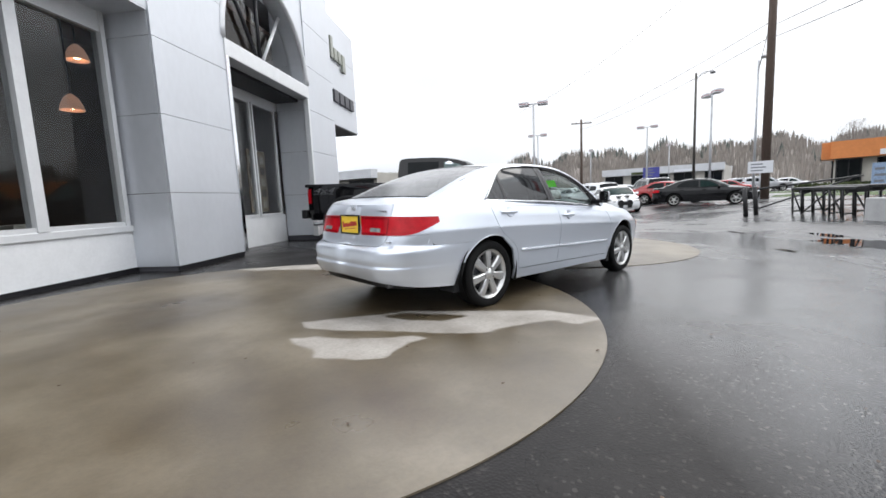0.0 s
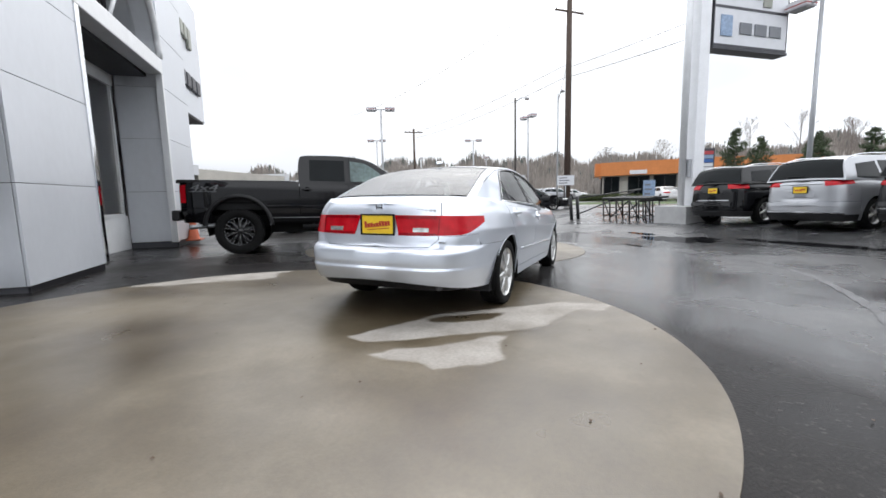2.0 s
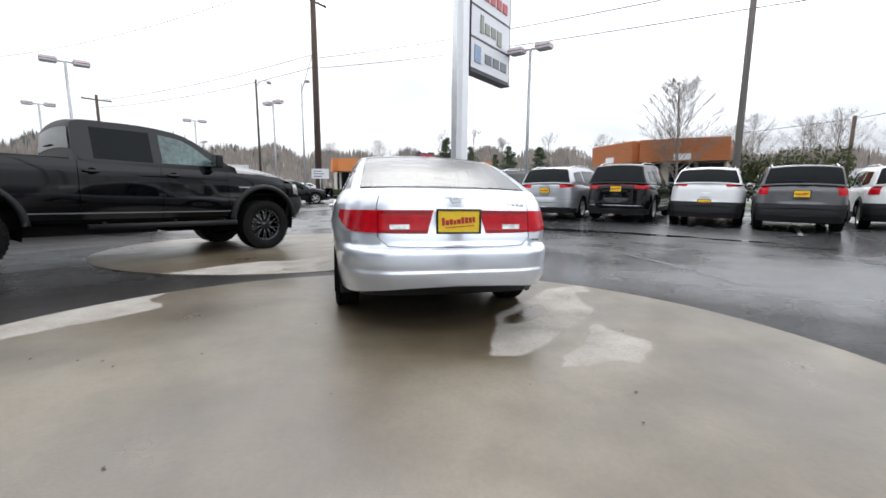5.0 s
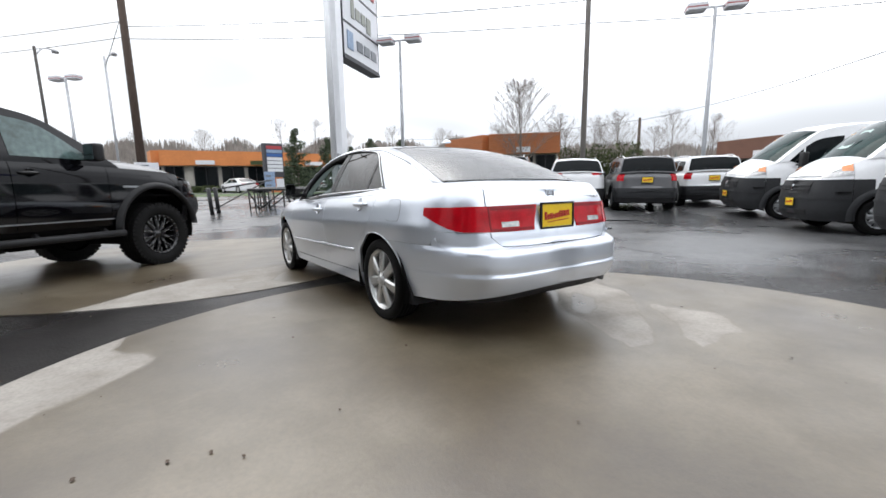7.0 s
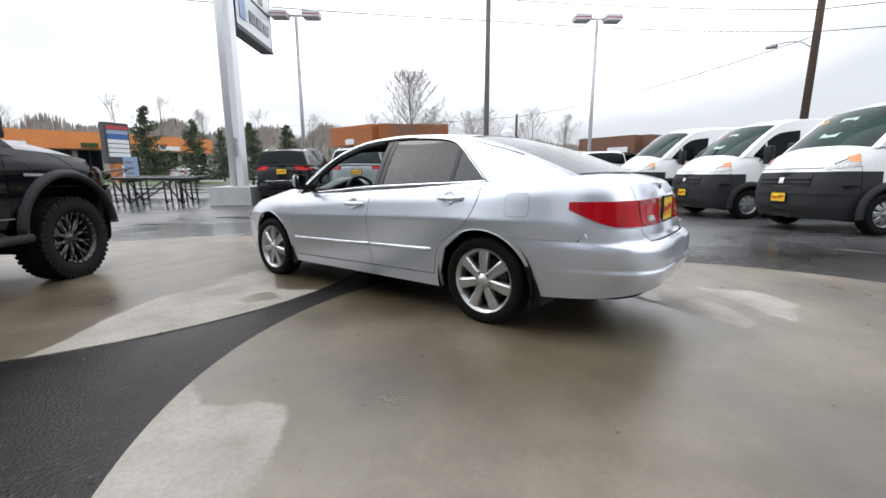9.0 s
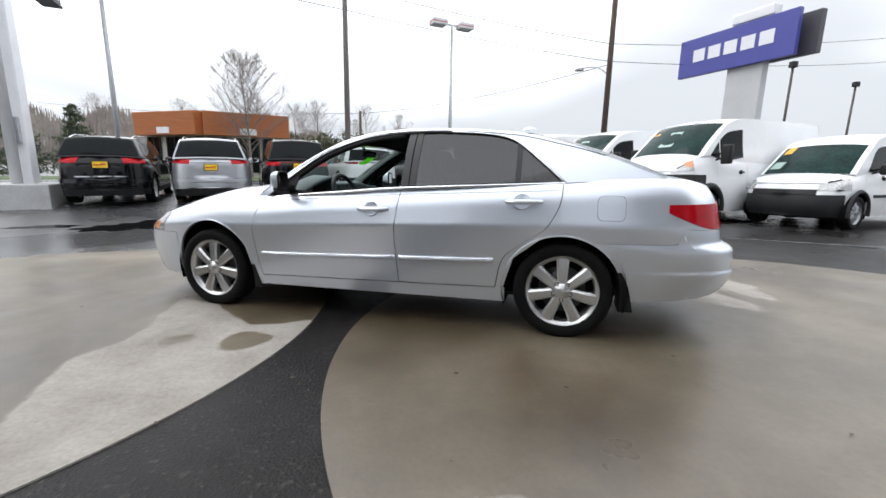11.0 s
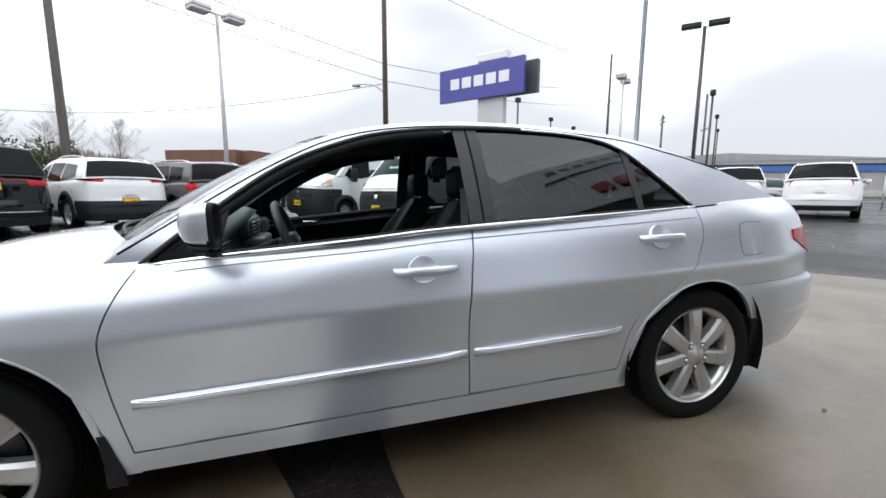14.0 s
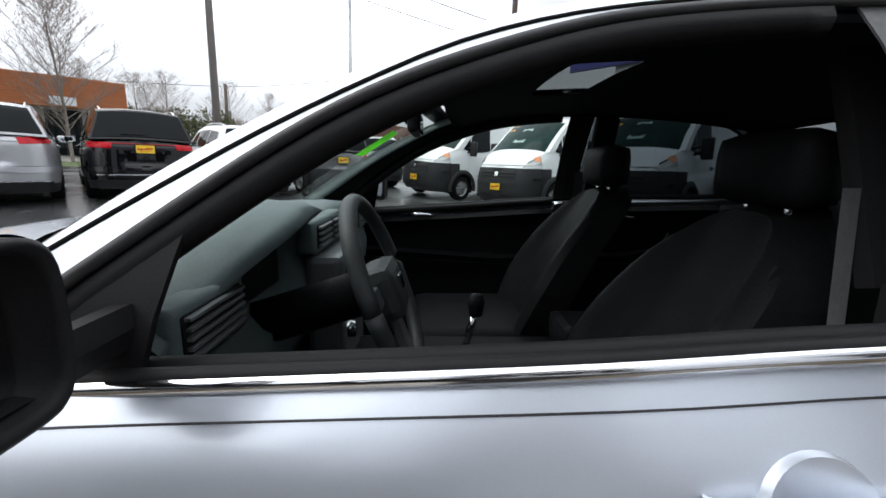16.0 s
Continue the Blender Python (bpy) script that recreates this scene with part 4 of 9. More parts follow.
# ---- dealer pylon, racks, signs ----
def pylon():
    x, y = xy(6.25, 10.6)
    root = empty("pylon_sign", Matrix.Translation((x, y, height(x, y))) @ pose(0, 0, 0, 0, 0, -49), "tall silver pylon with a stack of white sign panels", "sign")
    z = -height(x, y)
    # x runs away from the shop, y along the street
    part("post", boxes((-0.20, 0.24, -0.20, 0.20, 0.3, 11.5), bevel=0.03), surface("silver_pylon_post", (0.80, 0.81, 0.83), 0.35, 0.1, 0.05, 2.0), root)
    part("conduit", tube(bmesh.new(), (-0.46, 0.02, 0.3), (-0.46, 0.02, 11.5), 0.11, n=16), WHITE_METAL, root)
    part("junction_box", boxes((-0.35, -0.20, -0.12, 0.12, 1.5, 2.1), bevel=0.01), POLE_GREY, root)
    part("footing", boxes((-1.0, 0.55, -0.72, 0.62, -0.3, 0.52), bevel=0.03), CONCRETE_BASE, root)
    z0 = 5.76 + z
    for k in range(4):
        zz = z0 + 0.16 + 1.22 * k
        p = part("sign_panel", boxes((0.36, 3.66, -0.20, 0.20, zz, zz + 1.14), bevel=0.01), SIGN_WHITE, root, "white sign panel with plain marks")
        part("panel_frame", boxes((0.33, 3.69, -0.21, 0.21, zz - 0.08, zz), (0.33, 0.36, -0.21, 0.21, zz, zz + 1.14), (3.66, 3.69, -0.21, 0.21, zz, zz + 1.14)), SIGN_DARK, p)
        for s in (-1, 1):
            f = lambda x0, x1, a0, a1, r=0.02: boxes((x0, x1, *((-0.235, -0.202) if s < 0 else (0.202, 0.235)), zz + a0, zz + a1), bevel=r)  # noqa: E731
            fl = (lambda u: u) if s < 0 else (lambda u: 4.02 - u)
            seg = lambda u0, u1: tuple(sorted((fl(u0), fl(u1))))  # noqa: E731
            if k == 0:
                part("emblem", f(*seg(0.62, 1.12), 0.25, 0.92, 0.015), SIGN_BLUE_PALE, p, "pale blue shield emblem")
                for i in range(3):
                    part("sign_bar", f(*seg(1.45 + 0.68 * i, 2.0 + 0.68 * i), 0.36, 0.74), SIGN_GREY, p, "grey lettering, plain bars")
            elif k == 1:
                for u0, u1, a0, a1 in ((1.05, 1.30, 0.25, 0.95), (1.42, 1.82, 0.30, 0.72), (1.94, 2.34, 0.30, 0.72), (2.46, 2.86, 0.10, 0.72)):
                    part("sign_bar", f(*seg(u0, u1), a0, a1, 0.015), SIGN_OLIVE, p, "olive lettering, plain bars")
            elif k == 2:
                for i in range(5):
                    part("sign_bar", f(*seg(0.75 + 0.54 * i, 1.17 + 0.54 * i), 0.36, 0.78), SIGN_RED, p, "red lettering, plain bars")
            else:
                for i in range(7):
                    part("sign_bar", f(*seg(0.7 + 0.4 * i, 1.0 + 0.4 * i), 0.36, 0.76), SIGN_GREY, p, "grey lettering, plain bars")
    part("tray", boxes((0.30, 3.72, -0.24, 0.24, z0 - 0.02, z0 + 0.06), bevel=0.01), SIGN_DARK, root)


SIGN_BLUE_PALE = surface("pale_blue_emblem", (0.25, 0.34, 0.48), 0.4, 0.1, 0.3, 14.0)
pylon()


def ramp_rack(x, y, turn, length):
    """A low black steel display ramp on trestles."""
    root = empty("display_ramp", standing(x, y, turn), "black steel car display ramp on trestle legs", "ramp", "display ramps")
    for s in (-0.32, 0.32):
        part("track", boxes((0, length, s - 0.17, s + 0.17, 0.80, 0.88), bevel=0.01), RACK, root)
        us = (0.05, 0.47, length - 0.95, length - 0.45)
        for u in us:
            part("leg", tube(bmesh.new(), (u, s - 0.16, 0), (u, s - 0.16, 0.80), 0.03, n=6), RACK, root)
            part("leg", tube(bmesh.new(), (u, s + 0.16, 0), (u, s + 0.16, 0.80), 0.03, n=6), RACK, root)
            part("foot_bar", tube(bmesh.new(), (u, s - 0.16, 0.10), (u, s + 0.16, 0.10), 0.025, n=6), RACK, root)
        for i, (u, v) in enumerate(zip(us, us[1:])):
            part("brace", tube(bmesh.new(), (u, s - 0.16, 0.05 if i % 2 else 0.78), (v, s - 0.16, 0.78 if i % 2 else 0.05), 0.025, n=6), RACK, root)
    for u in (0.36, length - 0.36):
        part("cross_beam", boxes((u - 0.06, u + 0.06, -0.45, 0.45, 0.70, 0.80)), RACK, root)


ramp_rack(14.35, -1.25, -140, 2.6)


def barrier():
    root = empty("barrier_gate", standing(14.19, 0.43, -45), "black steel swing barrier on two posts", "barrier")
    for u in (0.0, 0.36):
        part("post", tube(bmesh.new(), (u, 0, -0.1), (u, 0, 1.02), 0.075, n=14), RACK, root)
    part("bar", tube(bmesh.new(), (-0.1, 0.12, 0.92), (4.2, 0.12, 0.95), 0.035, n=8), RACK, root)
    part("stay", tube(bmesh.new(), (0.36, 0.12, 0.18), (3.8, 0.12, 0.90), 0.03, n=8), RACK, root)


barrier()


def directory():
    root = empty("directory_sign", standing(39.9, -7.8, -70), "tall tenant directory sign with coloured panels by the street", "sign")
    part("cabinet", boxes((-1.0, 1.0, -0.25, 0.25, 1.5, 4.75), bevel=0.04), SIGN_DARK, root)
    part("pedestal", boxes((-0.55, 0.75, -0.3, 0.3, -0.2, 1.5)), ORANGE_TIN, root)
    part("lower_panel", boxes((0.0, 0.85, -0.34, -0.26, 0.4, 1.35)), SIGN_WHITE, root)
    for i, mat in enumerate((SIGN_RED, SIGN_BLUE_PALE, BLUE_BAND, SIGN_WHITE, SIGN_WHITE, SIGN_WHITE, SIGN_WHITE)):
        part("tenant_panel", boxes((-0.8, 0.85, -0.30, -0.252, 4.2 - 0.36 * i, 4.5 - 0.36 * i)), mat, root)


directory()


def brand_sign():
    c, d = Vector((-10.0, -25.2, 0)), Vector((-0.58, 0.815, 0))
    turn = math.degrees(math.atan2(d.y, d.x))
    root = empty("roadside_sign", Matrix.Translation((c.x, c.y, height(c.x, c.y))) @ pose(0, 0, 0, 0, 0, turn), "large blue roadside sign with white bars on a grey pillar", "sign")
    part("pillar", boxes((-0.25, 1.75, 0.3, 0.75, -0.2, 9.6), bevel=0.03), surface("grey_sign_pillar", (0.46, 0.47, 0.48), 0.5, 0.1, 0.06, 1.0), root)
    part("pillar_cap", boxes((-0.25, 2.0, 0.15, 0.8, 9.15, 9.7), bevel=0.08), WHITE_METAL, root)
    p = part("sign_face", boxes((-3.35, 3.35, 0.0, 0.28, 6.85, 9.05), bevel=0.02), SIGN_BLUE, root, "deep blue sign face")
    for i in range(5):
        part("sign_bar", boxes((-2.35 + 0.98 * i, -1.60 + 0.98 * i, -0.03, 0.0, 7.65, 8.35), bevel=0.01), SIGN_WHITE, p, "white lettering, plain bars")
    part("dark_back_panel", boxes((1.2, 3.9, 0.75, 1.1, 6.9, 8.9), bevel=0.02), SIGN_DARK, root)


brand_sign()


def small_sign(x, y, turn, z0, w, h, material, label):
    root = empty("notice_sign", standing(x, y, turn), label, "sign")
    part("post", tube(bmesh.new(), (0, 0, -0.1), (0, 0, z0 + h), 0.04, n=8), POLE_GREY, root)
    part("board", boxes((-w / 2, w / 2, -0.06, -0.03, z0, z0 + h), bevel=0.01), material, root)
    for i in range(3):
        part("text_bar", boxes((-w * 0.38, w * (0.1 + 0.12 * (i % 2)), -0.064, -0.06, z0 + h * (0.18 + 0.26 * i), z0 + h * (0.28 + 0.26 * i))), SIGN_GREY, root)


small_sign(26.5, 2.4, -80, 1.6, 1.2, 0.7, SIGN_WHITE, "white entrance notice on a post")
small_sign(19.0, -2.8, -70, 0.7, 0.6, 0.9, SIGN_BLUE_PALE, "pale blue and white notice board")
small_sign(48.0, 17.0, -80, 2.2, 1.8, 1.2, SIGN_BLUE, "blue roadside notice on a post")


# ---- shops across the street ----
def strip_shop(name, pts, z_top, z_fascia, material, label, bays, slats=0):
    root = empty(name, Matrix.Translation((pts[0][0], pts[0][1], 0)), label, "building")
    o = Vector((pts[0][0], pts[0][1], 0))
    bm = bmesh.new()
    low = [bm.verts.new(Vector((x, y, -0.5)) - o) for x, y in pts]
    top = [bm.verts.new(Vector((x, y, z_top - 0.3)) - o) for x, y in pts]
    for i in range(len(pts)):
        j = (i + 1) % len(pts)
        bm.faces.new((low[i], low[j], top[j], top[i]))
    bm.faces.new(top)
    bmesh.ops.recalc_face_normals(bm, faces=bm.faces[:])
    part("wall", bm, SHOP_WALL, root)
    for (x0, y0), (x1, y1), nb in zip(pts, pts[1:], bays):
        p, q = Vector((x0, y0, 0)), Vector((x1, y1, 0))
        d = (q - p)
        L = d.length
        m = Matrix.Translation(p - o) @ pose(0, 0, 0, 0, 0, math.degrees(math.atan2(d.y, d.x)))
        side = -1 if (Vector((0, 0, 0)) - p).dot(Vector((-d.y, d.x, 0))) < 0 else 1
        ys = (lambda a, b: (side * a, side * b) if side > 0 else (side * b, side * a))
        f = part("fascia", box(bmesh.new(), -0.1, L + 0.1, *ys(0.0, 0.9), z_fascia, z_top, m, bevel=0.0), material, root)
        for k in range(slats):
            zz = z_fascia + (z_top - z_fascia) * (k + 0.2) / slats
            part("slat", box(bmesh.new(), -0.1, L + 0.1, *ys(0.9, 0.96), zz, zz + (z_top - z_fascia) / slats * 0.55, m), material, f)
        for k in range(nb):
            u0, u1 = L * (k + 0.08) / nb, L * (k + (0.9 if k % 3 else 0.7)) / nb
            win = part("window", box(bmesh.new(), u0, u1, *ys(0.01, 0.08), 0.5, z_fascia - 0.1, m), DARK_GLASS, root)
            for j in range(3):
                uu = u0 + (u1 - u0) * j / 2
                part("mullion", box(bmesh.new(), uu - 0.05, uu + 0.05, *ys(0.08, 0.14), 0.5, z_fascia - 0.1, m), DARK_METAL, win)
            if k % 2:
                part("shop_sign", box(bmesh.new(), u0 + 0.2, u1 - 0.2, *ys(0.92, 1.0), z_fascia + 0.1, z_fascia + 0.55, m), SIGN_WHITE if k % 4 == 1 else HEDGE, root)
    return root


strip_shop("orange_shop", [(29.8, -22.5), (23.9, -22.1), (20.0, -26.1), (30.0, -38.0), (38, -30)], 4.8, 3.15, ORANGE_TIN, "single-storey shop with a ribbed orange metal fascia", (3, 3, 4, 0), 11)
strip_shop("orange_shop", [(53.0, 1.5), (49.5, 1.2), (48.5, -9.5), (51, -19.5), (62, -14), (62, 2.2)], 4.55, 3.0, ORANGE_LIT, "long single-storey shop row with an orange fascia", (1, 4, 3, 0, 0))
strip_shop("brown_roof_shop", [(12.0, -38.0), (6.5, -35.5), (2.0, -45.0), (12, -48)], 3.9, 2.4, BROWN_ROOF, "low shop with a brown metal roof edge", (2, 3, 0))
strip_shop("pale_shop", [(33, -45), (16, -42), (16, -52), (33, -55)], 3.0, 2.2, WHITE_ROOF, "low pale building behind the hedge", (4, 2, 0))
strip_shop("pale_shop", [(90, 20), (86, 42), (110, 48), (112, 24)], 5.4, 4.0, WHITE_ROOF, "low pale building far along the street", (5, 0, 0))
strip_shop("pale_shop", [(18, 30), (14, 44), (28, 50), (32, 34)], 4.0, 3.2, WHITE_ROOF, "low pale building beyond the pickup", (3, 0, 0))


def blue_hall():
    root = empty("blue_striped_hall", Matrix.Translation((-46, -42, 0)) @ pose(0, 0, 0, 0, 0, -38), "large grey metal hall with a blue band", "building")
    part("wall", boxes((-22, 14, -14, 0, -0.5, 4.4)), GREY_WALL, root)
    bm = bmesh.new()
    v = [bm.verts.new(p) for p in ((-22, 0.05, 4.4), (14, 0.05, 4.4), (-4, 0.05, 5.4), (-22, -14, 4.4), (14, -14, 4.4), (-4, -14, 5.4))]
    for q in ((0, 1, 2), (3, 5, 4), (0, 2, 5, 3), (1, 4, 5, 2), (0, 3, 4, 1)):
        bm.faces.new([v[i] for i in q])
    part("roof", bm, GREY_WALL, root)
    part("blue_band", boxes((-22.05, 14.05, 0.0, 0.12, 3.0, 3.75)), BLUE_BAND, root)
    part("dark_trim", boxes((-22.05, 14.05, 0.0, 0.14, 3.75, 3.95)), DARK_METAL, root)
    part("base_band", boxes((-22.05, 14.05, 0.0, 0.10, -0.3, 0.9)), SHOP_WALL, root)


blue_hall()


# ---- verges, hedges, trees, hills ----
def verge(pts, name="grass_verge", material=None, lift=0.09):
    bm = bmesh.new()
    p = [Vector((x, y, height(x, y))) for x, y in pts]
    n = len(p) // 2
    rows = []
    for i in range(n):
        a, b = p[i], p[-1 - i]
        rows.append([(*(a.lerp(b, u)).xy, height(*(a.lerp(b, u)).xy) + lift * min(1, 8 * min(u, 1 - u))) for u in np.linspace(0, 1, 9)])
    grid_faces(bm, rows)
    bmesh.ops.recalc_face_normals(bm, faces=bm.faces[:])
    structure(name, bm, material or GRASS, "strip of wet green grass by the street", "grass", smooth=True)


verge([(33, 3), (32, -6), (26, -14), (18, -19), (10, -25), (13, -29), (21, -22.5), (30, -17), (37, -8), (38, 2)])
verge([(47, 12), (45, 0), (44, -10), (46, -20), (49, -20), (48, -10), (48, 0), (50, 12)])


def clump(bm, c, r, rnd, count, size, flat=1.0):
    """Loose leaves or needle sprays filling a rounded mass."""
    for _ in range(count):
        d = Vector((rnd.gauss(0, 1), rnd.gauss(0, 1), rnd.gauss(0, 1))).normalized() * (rnd.random() ** 0.4)
        p = c + Vector((d.x * r[0], d.y * r[1], d.z * r[2]))
        e = Euler((rnd.uniform(0, 6.28), rnd.uniform(0, 6.28), rnd.uniform(0, 6.28))).to_matrix()
        s = size * rnd.uniform(0.6, 1.4)
        q = [bm.verts.new(p + e @ Vector(v)) for v in ((-s, -s * 0.4 * flat, 0), (s, -s * 0.3, 0), (s * 0.6, s * 0.5 * flat, 0), (-s * 0.7, s * 0.4, 0))]
        bm.faces.new(q)


def conifer(x, y, h, seed):
    rnd = random.Random(seed)
    z = height(x, y)
    root = empty("conifer", Matrix.Translation((x, y, z)), "dark green conifer with drooping boughs by the street", "tree", "street conifers")
    part("trunk", tube(bmesh.new(), (0, 0, -0.2), (0, 0, h * 0.9), 0.13 * h / 5, 0.03, 8), BARK, root)
    bm = bmesh.new()
    for lvl in np.linspace(0.10, 0.98, 17):
        r = h * 0.40 * (1 - lvl) ** 0.75 * rnd.uniform(0.75, 1.1)
        for k in range(max(3, int(8 * (1 - lvl) + 3))):
            t, reach = rnd.uniform(0, 6.28), rnd.uniform(0.65, 1.2)
            for u in np.linspace(0.2, 1, 5):
                c = Vector((r * reach * u * math.cos(t), r * reach * u * math.sin(t), h * lvl + 0.05 * h * u * u * rnd.uniform(0.2, 1.0)))
                clump(bm, c, (0.05 * h, 0.05 * h, 0.025 * h), rnd, 11, 0.017 * h, 0.5)
    part("crown", bm, PINE, root)


for i, (x, y, h) in enumerate(((42.3, -10.8, 6.4), (30.5, -10.0, 4.4), (25.5, -11.6, 4.0), (23.6, -13.2, 3.9), (35, -14, 4.2))):
    conifer(x, y, h, 40 + i)


def bare_tree(x, y, h, seed, lean=0.0, limbs=30, twigs=24, sprays=5):
    """A leafless tree: a tapered trunk, limbs that rise and fork, and a haze of fine twigs."""
    rnd = random.Random(seed)
    root = empty("bare_tree", Matrix.Translation((x, y, height(x, y))), "leafless winter tree with fine upright twigs", "tree", "bare trees")
    wood, fine = bmesh.new(), bmesh.new()

    def limb(bm, p, d, length, r, bend, n=4, sides=4, wild=0.10):
        """A tapering branch that curves upwards; returns its points."""
        pts = [p]
        step = length / n
        for i in range(n):
            d = (d + Vector((rnd.gauss(0, wild), rnd.gauss(0, wild), bend))).normalized()
            q = pts[-1] + d * step
            tube(bm, pts[-1], q, r * (1 - 0.75 * i / n), r * (1 - 0.75 * (i + 1) / n), sides, caps=False)
            pts.append(q)
        return pts

    spine = limb(wood, Vector((0, 0, -0.2)), Vector((lean, 0, 1)).normalized(), h * 0.90, 0.0105 * h, 0.10, 8, 7, 0.03)

    def toward(p, d, reach):
        """Shortens a branch so that it ends inside the rounded crown."""
        for f in (1.0, 0.85, 0.7, 0.55, 0.4, 0.28):
            q = p + d * reach * f
            if (q.x ** 2 + q.y ** 2) / (0.37 * h) ** 2 + ((q.z - 0.55 * h) / (0.45 * h)) ** 2 < 1.0:
                break
        return reach * f

    for k in range(limbs):
        u = 0.20 + 0.76 * (k / (limbs - 1))
        i = min(7, int(u * 8))
        p = spine[i].lerp(spine[i + 1], u * 8 - i)
        a = k * 2.4 + rnd.uniform(-0.4, 0.4)
        d = Vector((math.cos(a), math.sin(a), rnd.uniform(0.50, 1.0) + 0.9 * u)).normalized()
        length = max(0.10 * h, toward(p, d, 0.50 * h * rnd.uniform(0.85, 1.1)))
        br = limb(wood, p, d, length, 0.0025 * h * (1.15 - 0.6 * u), 0.03, 5, 4, 0.15)
        for j in range(twigs):
            v = rnd.uniform(0.12, 1.0) * 5
            m = min(4, int(v))
            p2 = br[m].lerp(br[m + 1], v - m)
            d2 = ((br[m + 1] - br[m]).normalized() + Vector((rnd.gauss(0, 0.75), rnd.gauss(0, 0.75), rnd.uniform(-0.2, 0.45)))).normalized()
            tw = limb(fine, p2, d2, toward(p2, d2, 0.15 * h * rnd.uniform(0.5, 1.1)), 0.0009 * h, 0.06, 3, 3, 0.22)
            for _ in range(sprays):
                m2 = rnd.randrange(3)
                d3 = ((tw[m2 + 1] - tw[m2]).normalized() + Vector((rnd.gauss(0, 0.6), rnd.gauss(0, 0.6), rnd.uniform(0, 0.4)))).normalized()
                limb(fine, tw[m2 + 1], d3, h * rnd.uniform(0.025, 0.06), 0.0006 * h, 0.08, 1, 3)
    part("trunk", wood, BARK, root)
    part("crown", fine, TWIGS, root)
    return root


bare_tree(19.9, -21.9, 8.7, 3, limbs=46, twigs=20)
far_trees = [bare_tree(60, -95, 17, 70, limbs=22, twigs=16, sprays=4), bare_tree(105, -25, 16, 71, limbs=26, twigs=14, sprays=4), bare_tree(90, -62, 14, 72, limbs=20, twigs=16, sprays=4)]
far_rnd = random.Random(17)
for i, (x, y, h) in enumerate(((70, -100, 17), (48, -98, 16), (115, -45, 15), (100, -40, 14), (52, -62, 11), (82, -75, 15), (40, -100, 14), (56, -84, 13), (64, -80, 12), (75, -92, 18),
                               (110, -8, 13), (98, -52, 15), (44, -84, 11), (86, -84, 14), (66, -104, 16), (108, -34, 17), (120, 4, 13), (36, -90, 10))):
    src = far_trees[i % 3]
    copy_thing(src, Matrix.Translation((x, y, height(x, y))) @ pose(0, 0, 0, 0, 0, far_rnd.uniform(0, 360)) @ Matrix.Scale(h / (17, 16, 14)[i % 3], 4))


def hedge(pts, h, seed):
    rnd = random.Random(seed)
    bm = bmesh.new()
    for x, y in run(pts, 14, False):
        clump(bm, Vector((x, y, height(x, y) + h * 0.46)), (0.6, 0.6, h * 0.5 * rnd.uniform(0.8, 1.12)), rnd, 420, 0.10)
    tagged(part("hedge", bm, HEDGE), "ragged green hedge by the pale building", "hedge", kind="stuff")


hedge([(21.5, -28.6), (19.0, -29.9), (16.2, -31.6)], 4.1, 5)
hedge([(46.0, 3), (45.6, -4)], 0.8, 6)
hedge([(45.8, -7), (46.5, -16)], 0.7, 7)


